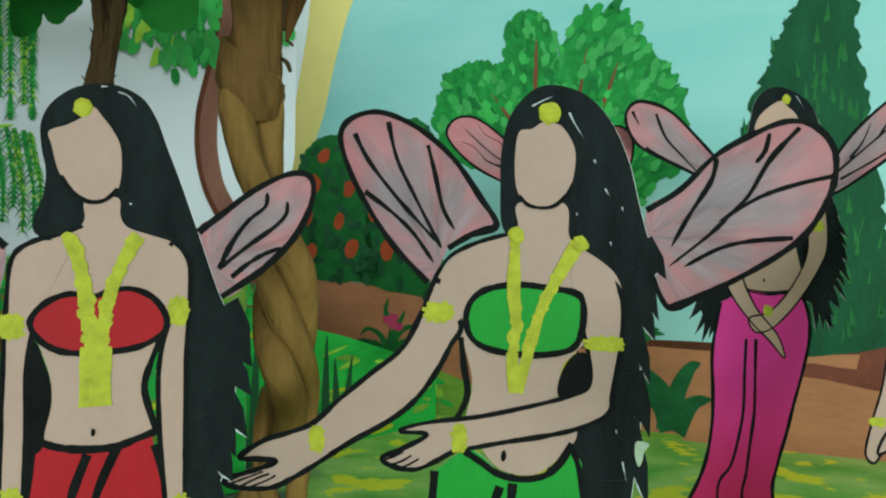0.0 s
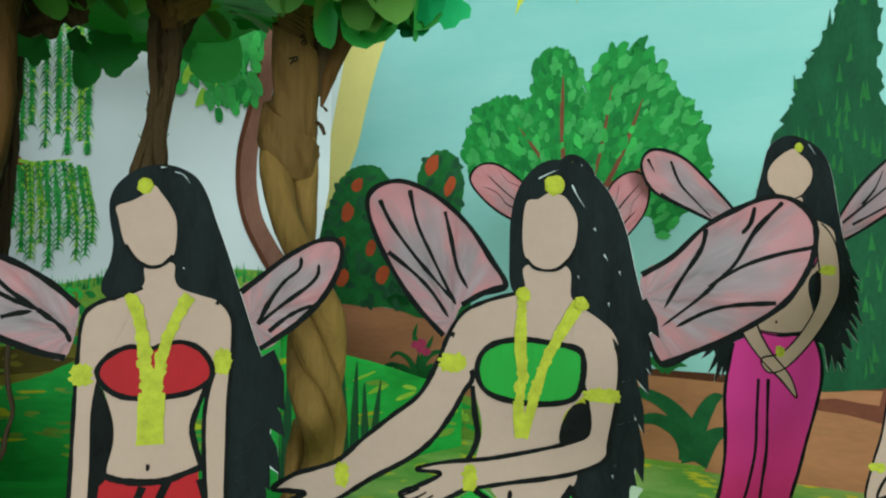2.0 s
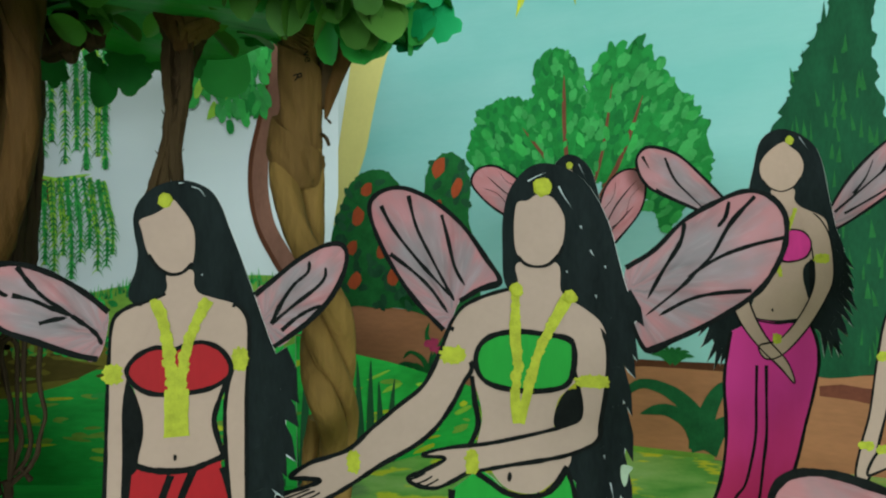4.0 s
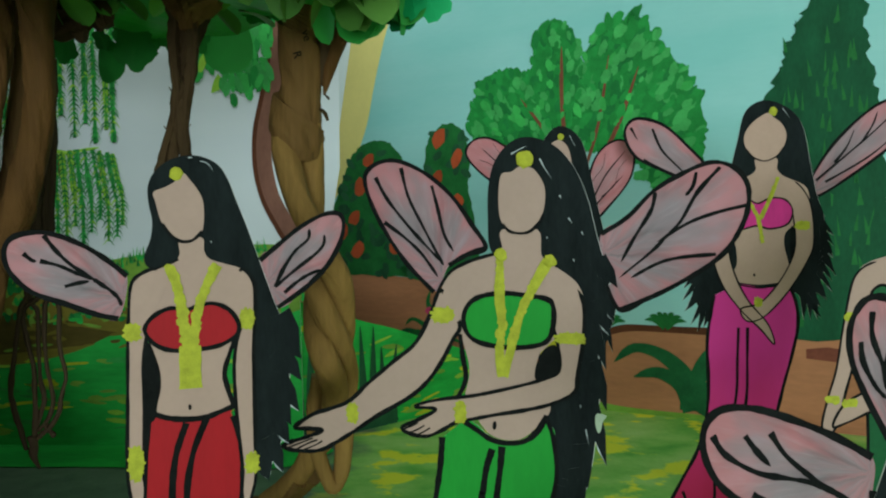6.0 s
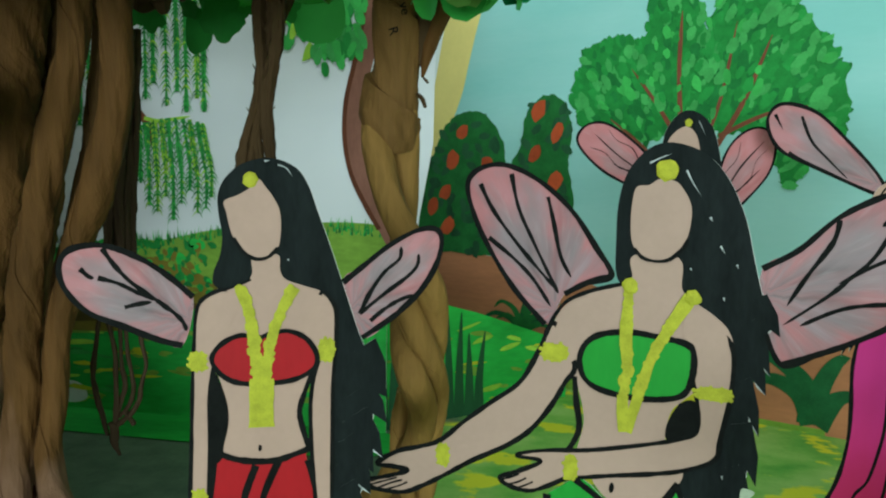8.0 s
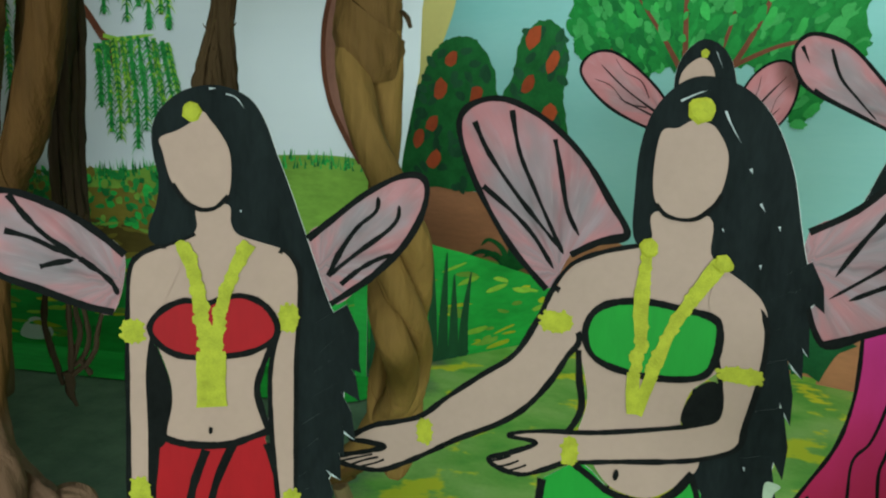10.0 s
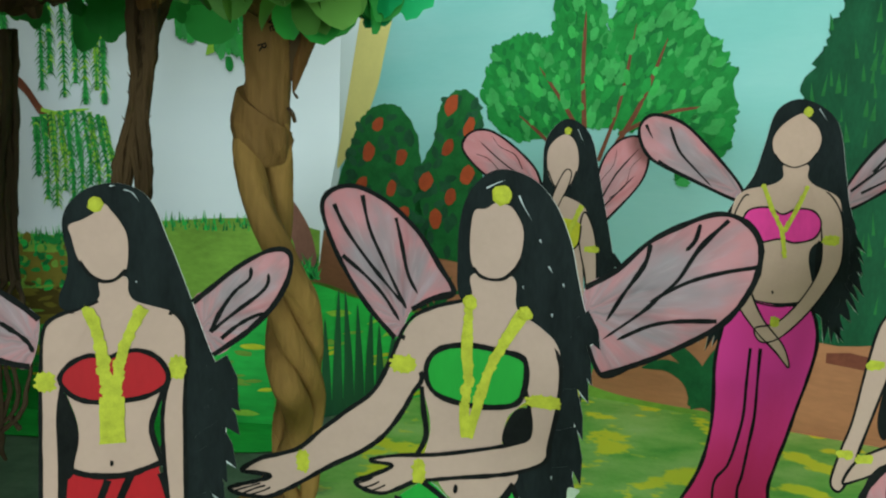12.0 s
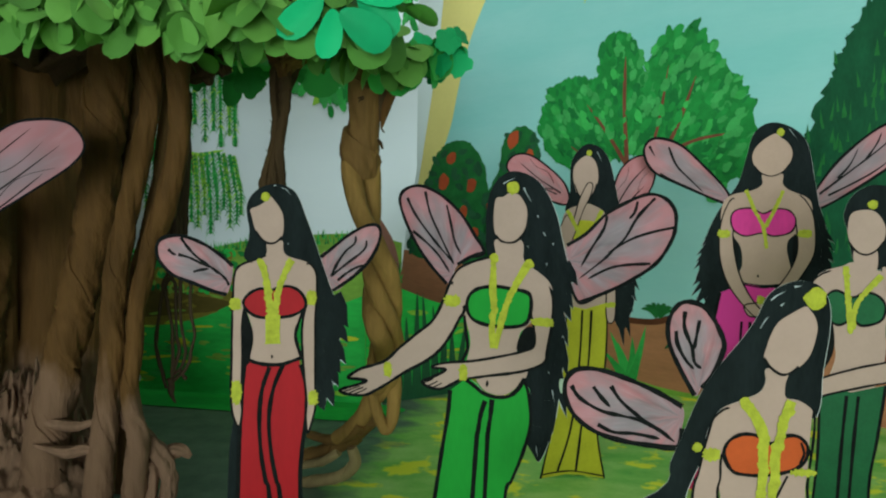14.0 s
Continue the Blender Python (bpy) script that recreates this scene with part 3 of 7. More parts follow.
            s.stroke([(cx, cz - 0.4), (cx + 1.2 * math.cos(a), cz + 0.9 * math.sin(a)), (cx + 2.2 * math.cos(a), cz + 1.3 * math.sin(a) - 0.2)], 0.7, BUSH, 0.9, taper=0.7)
    s.done("painted_shrub", right)
    s = Sheet()
    for a in ("4,52 5.4,48 4.9,45.6", "7,54 6.2,49 5.6,46.6", "10,53 11,49 11.6,45.8", "12.4,54 11.4,50 10.6,47.6"):
        s.stroke(P(a), 0.9, YELLOWDAB, 0.8, taper=0.8)
    s.done("yellow_fronds", right)


def left_painting():
    s = Sheet()
    top = [(p.x, p.y) for p in curve_pts(P("-60,15 -40,15.5 -24,14.6 -15,15.6 -11,16.4 -7,16.4 -2,17.4 4,18 9,18.3 13,18.2 16.6,17.4"), False, 5)]
    s.fill(top + [(16.5, 14.4), (14.3, 13.2), (14.3, -0.1), (-60, -0.1)], MEADOW, 0.4)
    for _ in range(420):
        x = random.uniform(-26, 14.4)
        z = float(np.interp(x, [-26, -15, -2, 4, 14.4], [14.4, 15.4, 17.2, 17.9, 17.9])) + random.uniform(-0.8, 0.1)
        s.stroke([(x, z), (x + random.uniform(-0.2, 0.2), z + random.uniform(0.5, 1.1))], random.uniform(0.15, 0.35), random.choice((LEAFDAB, LEAFDAB, FIELD, BUSH, LEAFLIGHT)), 0.7, n=2, taper=0.7)
    s.done("far_meadow", left)
    s = Sheet()
    s.blob(P("-30,8 -22,13 -14,14.4 -9,14.8 -5,14 -1,12.4 4,10.6 -6,8"), OCHRE, 0.5)
    s.blob(P("-30,9 -20,12.2 -13,12.4 -7,11.2 -1,10 -8,9.2 -18,8.4"), OCHREDARK, 0.6)
    for _ in range(260):
        s.dab(random.uniform(-24, -2), random.uniform(11.6, 16.4), random.uniform(0.25, 0.6), random.uniform(0.2, 0.4), random.choice((LEAFDAB, LEAFDAB, LEAFDEEP, FIELD, MEADOW, OCHRE)), 0.8, random.uniform(0, 3), 11)
    for _ in range(50):
        s.dab(random.uniform(-20, 2), random.uniform(9, 12.5), random.uniform(0.4, 1.2), random.uniform(0.12, 0.25), random.choice((OCHRE, OCHRE, MEADOW, OCHREDARK)), 0.9, random.uniform(-0.3, 0.3))
    s.done("undergrowth", left)
    s = Sheet()
    edge = [(p.x, p.y) for p in curve_pts(P("-60,8 -30,7.4 -20,7.4 -13,7.6 -7,8.8 -3,10.4 2,11 8,10.4 12,11.6 14.3,12.4"), False, 5)]
    s.fill(edge + [(14.3, -0.1), (-60, -0.1)], FIELD, 1.0)
    for _ in range(130):
        s.dab(random.uniform(-24, 12.4), random.uniform(0.6, 8.2), random.uniform(0.6, 1.8), random.uniform(0.12, 0.3), random.choice((LIME, YELLOWDAB, FIELD, LEAFLIGHT, MEADOW, MEADOW)), 1.15, random.uniform(-0.15, 0.15))
    s.blob(P("-18.6,0.9 -17.4,2.6 -15.8,2.4 -15.2,1.2 -16.6,0.6"), WHITE, 1.3)
    s.done("green_field", left, "bright green field with yellow dabs")
    # willow
    s = Sheet()
    s.stroke(P("-16,34 -12.4,31.2 -10.2,29.4 -9,27.8 -8,26.4 -7.7,24.6"), 0.85, TWIG, 1.0, taper=0.4)
    s.stroke(P("-8.6,27.4 -7,27.1 -5.6,27.3 -4,27.5"), 0.35, LIME, 1.0, taper=0.4)
    twigs = [(u, 27.4 - 0.05 * (u + 5.6) ** 2, z, 0.5 + 0.12 * (u + 5.6)) for u, z in ((-9.1, 21.6), (-8.3, 19.6), (-7.5, 19), (-6.7, 20.4), (-6, 18.3), (-5.2, 19.8), (-4.4, 21), (-3.7, 19), (-2.9, 19.4), (-2.4, 20.4))]
    twigs += [(u, 42, z, random.uniform(-0.2, 0.3)) for u, z in ((-8.5, 29.2), (-7.6, 30.6), (-6.4, 28.6), (-5.3, 29.8), (-4.4, 28), (-3.4, 29.2), (-2.6, 28))]
    twigs += [(-19 + 1.2 * i, 38, 21 + random.uniform(0, 6), 0.3) for i in range(7)]
    for x, z0, z1, bow in twigs:
        path = curve_pts([(x - 0.5 * bow, z0), (x, (2 * z0 + z1) / 3), (x + bow * 0.5, (z0 + 2 * z1) / 3), (x + bow * 0.4, z1)], False, 12)
        s.stroke(path[::6] + [path[-1]], random.uniform(0.4, 0.7), random.choice((LIME, LEAFLIGHT, LEAFSOFT)), 1.0, n=4, taper=0.5, wobble=0.5)
        s.stroke(path[::6] + [path[-1]], 0.12, LEAFDAB, 1.06, n=4)
        run, want = 0.0, 0.2
        for p, q in zip(path, path[1:]):
            run += (q - p).length
            f = p
            while run > want:
                run -= want
                want = random.uniform(0.36, 0.52)
                f = f.lerp(q, 0.5)
                for side in (-1, 1):
                    size = random.uniform(0.55, 0.95)
                    s.stroke([(f.x, f.y), (f.x + side * 0.4 * size, f.y - 0.28 * size), (f.x + side * random.uniform(0.6, 0.8) * size, f.y - random.uniform(0.7, 1.0) * size)],
                             random.uniform(0.14, 0.24), random.choice((LEAFDAB, LEAFDAB, LEAFDEEP, LEAFLIGHT, LEAFLIGHT, LIME)), 1.15 + 0.03 * random.random(), n=2, taper=0.7)
    s.done("painted_willow", left, "hanging light green willow twigs")
    s = Sheet()
    s.stroke(P("13.4,40 12.9,36 12.1,32 11.3,28.6 11.2,25.4 11.8,22.6 13,20.2 14.2,18.4 15.1,16.6 15.6,14.2"), 1.75, LIMB, 1.0, wobble=0.05)
    s.stroke(P("12.2,36 11.4,32 10.6,28.6 10.5,25.4 11.1,22.4 12.5,19.6 13.6,17.8"), 0.4, EARTHDARK, 1.1)
    for _ in range(30):
        s.stroke([(random.uniform(14.4, 16.6), 13.2), (random.uniform(14.2, 16.8), random.uniform(14, 15.6))], 0.3, random.choice((LEAFDAB, FIELD, BUSH)), 1.3, taper=0.8)
    s.done("painted_trunk", left, "curved red-brown trunk")
    s = Sheet()
    for x, z in scatter(P("4.4,44 4.2,33.9 5.8,33.6 6.9,32.7 7.8,32 8.8,31 9.8,31.9 10.9,31.6 12.1,32.4 12.8,44"), 300) + scatter(P("16.9,34.4 18,34.2 18.3,44 16.6,44"), 26):
        mat = random.choice((LIME, LEAFLIGHT, LEAFLIGHT, LEAFSOFT) if x < 8.5 else (LEAFLIGHT, LEAFLIGHT, LEAFSOFT, LEAFDAB))
        s.dab(x, z, random.uniform(0.28, 0.42), random.uniform(0.6, 0.95), mat, 1.2 + 0.2 * random.random(), random.uniform(-0.4, 0.4))
    s.done("painted_foliage", left, "lime green leaf dabs")


right_painting()
left_painting()


# ---- low painted card bridging the two backdrops ----
def hill_card():
    root = tagged(new("hill_card"), "low green painted card with dark pointed grass", "backdrop", kind="structure")
    root.matrix_world = pose(-0.166, 0.5515, 0, 0, 0, math.degrees(math.atan2(0.16, 0.166)))
    s = Sheet()
    top = [(p.x, p.y) for p in curve_pts(P("-1,13.4 3,12.4 7,10.8 11,9.6 15,8.2 19,6.8 22,5.8"), False, 5)]
    s.fill(top + [(22, 0), (-1, 0)], FIELD, 0.3, -0.5, MEADOW)
    for _ in range(60):
        x = random.uniform(-0.5, 21)
        s.dab(x, random.uniform(0.5, 11.4 - 0.3 * x), random.uniform(0.5, 1.5), random.uniform(0.12, 0.3), random.choice((YELLOWDAB, LIME, MEADOW, MEADOW, FIELD)), 0.45 + 0.05 * random.random(), random.uniform(-0.3, 0.3))
    s.done("card", root)
    random.seed(5)
    for i in range(10):
        x = 0.5 + 1.15 * i
        h = 10.8 - 0.08 * (i - 4) ** 2 + random.uniform(-1.6, 1.2)
        lean = random.uniform(-0.5, 0.5) + 0.05 * (i - 5)
        s = Sheet()
        s.blob([(x - 0.5, 0.1), (x - 0.46, h * 0.4), (x - 0.26 + lean * 0.5, h * 0.75), (x + lean, h), (x + 0.24 + lean * 0.5, h * 0.72), (x + 0.44, h * 0.38), (x + 0.5, 0.1)], BLADE, 1.25 + 0.15 * (i % 3))
        s.done("grass_blade", root)
    s = Sheet()
    s.blob([(-0.2, 0.1), (0.3, 1.0), (4, 1.5), (7, 1.4), (10.2, 1.0), (10.8, 0.1)], BLADE, 1.15)
    s.done("grass_base", root)


hill_card()


# ---- paper dolls: each one painted card cut-out, one mesh ----
def wing(s, outline, veins, front=0.2, line=0.2, wash=None, plain=False, even=False):
    pts = P(outline)
    s.blob(pts, WHITE, front, front - 0.5)
    s.fan(pts, wash or WING, front + 0.12)
    root = Vector(pts[0]).lerp(Vector(pts[-1]), 0.5)
    k = len(pts)
    cx, cz = sum(p[0] for p in pts) / k, sum(p[1] for p in pts) / k
    tip = max(range(k), key=lambda i: (Vector(pts[i]) - root).length)
    for d, bow in () if plain else ((-1, 0.1), (1, -0.1)):
        end = Vector(pts[(tip + d) % k])
        if (end - root).length < 2.0:
            continue
        end = end.lerp(Vector((cx, cz)), random.uniform(0.15, 0.3))
        a = root.lerp(end, random.uniform(0.2, 0.35))
        n = Vector((-(end - a).y, (end - a).x)) * bow
        s.stroke([a, a.lerp(end, 0.35) + n * 0.9, a.lerp(end, 0.7) - n * 0.3, end], line * random.uniform(0.3, 0.5), BLACK, front + 0.25, taper=0.6, wobble=0.4)
    s.stroke(pts[:-1] if even else pts, line, BLACK, front + 0.27, closed=not even, wobble=0.25)
    if even:
        s.stroke(pts[-3:], line, BLACK, front + 0.27, wobble=0.25)
    for v in veins:
        s.stroke(P(v), line * 0.85, BLACK, front + 0.27, taper=0.2 if even else 0.5, wobble=0.35)


def band(s, x, z, w, h, front):
    """A painted armlet: a rough-edged yellow patch with raised specks along its rim."""
    w, h, rim = 0.86 * w, 0.86 * h, []
    for i in range(22):
        a = math.tau * i / 22
        u, v = math.cos(a), math.sin(a)
        q = (abs(u) ** 3.2 + abs(v) ** 3.2) ** (-1 / 3.2) * random.uniform(0.88, 1.06)
        rim.append((x + w * u * q, z + h * v * q))
    s.fill(rim, YELLOW, front + 0.1)
    for px, pz in rim[::2]:
        s.bead(px, pz, random.uniform(0.03, 0.07), YELLOW, front + 0.1, 0.2)


def doll(name, x, y, slope, label, draw):
    random.seed(name)
    s = Sheet(0.4)
    draw(s)
    ob = s.done(name)
    ob.matrix_world = pose(x, y, 0, 0, 0, math.degrees(math.atan(slope)))
    return tagged(ob, label, "paper doll", "paper dolls")


def limb(s, outline, mat, front=1.3, line=0.14):
    s.blob(P(outline), mat, front, 0.3)
    s.stroke(P(outline), line, BLACK, front + 0.08, closed=True)


def lock(s, base, tip, width, front):
    """One pointed lock of hair from base to tip, with a sliver of bare card along its lower edge."""
    a, b = Vector(base), Vector(tip)
    d = (b - a).normalized()
    n = Vector((-d.y, d.x))
    m = a.lerp(b, 0.55) + n * 0.08 * width
    shape = [a + n * width / 2, m + n * width * 0.3, b, m - n * width * 0.3, a - n * width / 2]
    s.fill([(p.x, p.y) for p in shape], HAIR, front, -0.3)
    if random.random() < 0.4:
        s.fill([(p.x, p.y) for p in (m - n * width * 0.27, b, m.lerp(b, 0.5) - n * width * 0.22)], GLINT, front - 0.02, -0.3)


def hairdo(s, outline, glints=(), front=0.6, locks=()):
    pts = P(outline)
    s.blob([(a + 0.014, b - 0.012) for a, b in pts], WHITE, front - 0.1, -0.4, n=4)
    s.blob(pts, HAIR, front, -0.3, n=4)
    for i, (a, b, w) in enumerate(locks):
        lock(s, a, b, w, front + 0.02 + 0.01 * (i % 5))
    for g in glints:
        s.stroke(P(g), 0.055, GLINT, front + 1.2, taper=0.85, wobble=0.6)


def draw_red(s):
    wing(s, "-1.68,17.65 -2.35,18.27 -3.14,18.8 -3.99,19.14 -4.64,19.15 -5.11,18.95 -5.28,18.49 -5.11,17.88 -4.52,17.24 -3.58,16.82 -2.67,16.42 -1.99,16.23", ["-4.13,19.08 -3.8,18.58 -3.37,18.1 -2.78,17.65 -2.33,17.24", "-4.26,18.24 -3.71,18.07 -3.16,17.78 -2.71,17.57", "-3.56,17.38 -3.21,17.47 -2.82,17.53", "-2.68,17.57 -2.26,17.24 -1.99,16.95 -1.87,16.66", "-4.73,18.5 -4.5,18.28 -4.36,18.24"], plain=True, even=True)
    wing(s, "2.64,18.04 3.22,18.51 4.04,19.16 4.89,19.62 5.47,19.66 5.66,19.29 5.49,18.56 5,17.75 4.27,17.04 3.21,16.33", ["3.15,17.08 3.45,17.7 3.88,18.33 4.35,18.75 4.4,19.13", "3.15,17.08 3.91,17.69 4.63,18.23 4.91,18.57 4.94,18.91", "3.47,16.85 3.89,17.2 4.32,17.46 4.79,17.64"], plain=True, even=True)
    s.blob(P("-1.5,10.5 -1.9,9 -2.1,6 -2.3,0 -1.4,0 -1.3,5 -1.2,9.5"), HAIR, 0.5, -0.3)
    s.blob(P("-2.22,3.4 -2.26,1.9 -1.9,1.7 -1.8,3.2"), WHITE, 0.8)
    hairdo(s, "0.57,21.73 -0.19,21.59 -0.73,21.16 -0.96,20.64 -0.94,20.04 -0.85,19.48 -0.92,18.88 -1.12,18.32 -1,17.91 -0.07,17.64 1.67,17.59 2.24,16.53 2.35,14.42 2.35,12.31 2.28,11.04 2.42,10.47 2.75,10.31 2.93,10.97 3.32,11.79 3.5,12.84 3.57,13.91 3.55,14.76 3.52,15.49 3.13,16.49 2.81,17.47 2.51,18.4 2.19,19.37 1.89,20.2 1.63,20.94 1.26,21.47",
           ["0.75,21.53 0.98,21.45 1.17,21.19", "0.37,21.64 0.53,21.65", "1.02,18.76 1.05,18.7"],
           locks=[((3.21,16.06), (3.97,14.8), 1.0), ((3.23,15.31), (4.02,14.43), 0.9), ((3.14,14.75), (4,13.64), 0.9), ((2.99,13.95), (3.89,12.53), 0.9),
                  ((2.9,13.32), (3.59,12.06), 0.9), ((2.8,12.58), (3.51,11.4), 0.9), ((2.7,11.74), (3.26,10.38), 0.8), ((2.48,11.19), (2.74,10.16), 0.7)])
    s.blob(P("0.02,18.82 -0.01,18.33 -0.25,18.04 -0.78,17.87 -1.26,17.68 -1.51,17.25 -1.55,16.69 -1.24,15.87 -0.92,15.05 -0.72,14.12 -0.87,12.91 -0.2,12.63 0.67,12.59 1.62,12.96 1.5,13.56 1.41,14.06 1.57,14.81 2.02,15.7 2.41,16.83 2.34,17.4 2.01,17.77 1.44,17.97 0.96,18.15 0.79,18.44 0.73,18.89"), SKIN, 0.9, 0.3)
    s.stroke(P("-0.05,18.17 -0.34,18.02 -0.78,17.87 -1.19,17.76 -1.52,17.53"), 0.09, BLACK, 1.0)
    s.blob(P("-1.06,15.36 -0.91,14.96 -0.75,14.39 -0.73,13.82 -0.86,13.22 -0.95,12.74 -1.28,12.73 -1.26,14.06 -1.25,15.27"), BLACK, 1.15)
    s.stroke(P("1.76,15.38 1.52,14.77 1.35,14.15 1.44,13.6 1.62,13"), 0.2, BLACK, 1.2)
    s.fill(P("-1.02,12.94 -0.19,12.67 0.67,12.63 1.66,13 1.53,12.76 1.88,11.3 1.81,9.85 1.6,8.1 1.52,5.82 1.9,0 -1.9,0 -1.59,6 -1.5,8.25 -1.34,9.98 -1.27,11.41 -1.19,12.7"), RED, 1.0, 0.1)
    s.stroke(P("-1.13,13.02 -0.61,12.77 -0,12.65 0.67,12.65 1.2,12.81 1.72,12.99"), 0.24, BLACK, 1.25)
    s.stroke(P("-1.14,12.84 -1.33,11.13 -1.47,8.83 -1.59,6 -1.9,0"), 0.26, BLACK, 1.2)
    s.stroke(P("1.59,12.61 1.88,11.3 1.81,9.7 1.6,8.1 1.52,5.82 1.9,0"), 0.26, BLACK, 1.2)
    for a in ("0.05,12.52 -0.33,11.38 -0.48,9.94 -0.42,8.2 -0.21,6.74 -0.03,5.85 0.2,0.2", "0.72,12.64 0.23,11.42 -0.01,9.92 0.08,8.18 0.32,6.71 0.5,5.82 0.9,0.2"):
        s.stroke(P(a), 0.27, BLACK, 1.2)
    limb(s, "-0.78,17.83 -1.3,17.68 -1.58,17.29 -1.67,16.3 -1.73,15.1 -1.79,13.09 -1.85,11.29 -1.79,10.27 -1.55,9.59 -1.4,9.73 -1.32,10.38 -1.34,11.03 -1.27,13.05 -1.24,14.87 -1.13,15.62 -1.23,16.27 -1.21,16.98", SKIN)
    s.blob(P("-0.78,17.81 -1.25,17.62 -1.49,17.25 -1.55,16.49 -1.49,15.89 -1.05,16.06 -0.55,17.05 -0.35,17.65"), SKIN, 1.47)
    limb(s, "1.97,17.71 2.38,17.36 2.44,16.52 2.34,14.84 2.32,12.73 2.3,11.25 2.3,10.36 2.1,9.58 1.91,9.09 1.82,9.78 1.86,10.66 1.77,11.94 1.69,13.21 1.68,14.46 1.82,15.37 2.08,16.32", SKIN)
    s.blob(P("1.87,17.71 2.3,17.36 2.36,16.52 2.31,15.85 1.93,15.81 1.45,16.56 1.48,17.6"), SKIN, 1.47)
    s.blob(P("0.19,21.11 -0.06,20.85 -0.39,20.64 -0.78,20.46 -0.72,20.12 -0.58,19.52 -0.33,19.09 -0.04,18.82 0.19,18.74 0.46,18.83 0.73,19.08 0.82,19.55 0.8,20.16 0.62,20.57 0.39,20.89"), SKIN, 1.6)
    s.stroke(P("-0.53,19.39 -0.3,19.03 -0.04,18.82 0.19,18.76 0.46,18.83 0.75,19.1"), 0.13, BLACK, 1.7)
    s.blob(P("-1.18,15.83 -0.89,16.26 -0.36,16.5 0.13,16.41 0.48,16.52 1.02,16.6 1.56,16.35 1.87,15.83 1.74,15.42 1.18,15.12 0.34,15.03 -0.44,15.08 -0.95,15.37"), RED, 1.7)
    s.stroke(P("-1.18,15.83 -0.89,16.26 -0.36,16.5 0.13,16.41 0.48,16.52 1.02,16.6 1.56,16.35 1.87,15.83 1.74,15.42 1.18,15.12 0.34,15.03 -0.44,15.08 -0.95,15.37"), 0.18, BLACK, 1.8, closed=True)
    s.dab(0.18,13.06, 0.06, 0.1, BLACK, 1.3)
    for a in ("-0.36,17.94 -0.13,17.28 -0.02,16.58 0.08,15.8 0.17,15.18", "1.21,17.93 0.88,17.33 0.64,16.72 0.46,15.99 0.35,15.17"):
        s.beads(P(a), 0.18, YELLOW, 2.0)
    s.stroke(P("0.25,15.18 0.23,14.36 0.23,13.7"), 0.74, YELLOW, 1.95, wobble=0.1)
    s.beads(P("0.12,15.14 0.06,13.86"), 0.14, YELLOW, 1.98)
    s.beads(P("0.42,15.13 0.41,13.83"), 0.14, YELLOW, 1.98)
    for x, z, w, h in ((-1.57,15.75, 0.3, 0.36), (2.15,16.01, 0.28, 0.42), (-1.58,11.3, 0.28, 0.7), (2.19,10.88, 0.26, 0.42)):
        band(s, x, z, w, h, 1.5)
    s.bead(-0.04,21.09, 0.23, YELLOW, 1.7, 1.2)

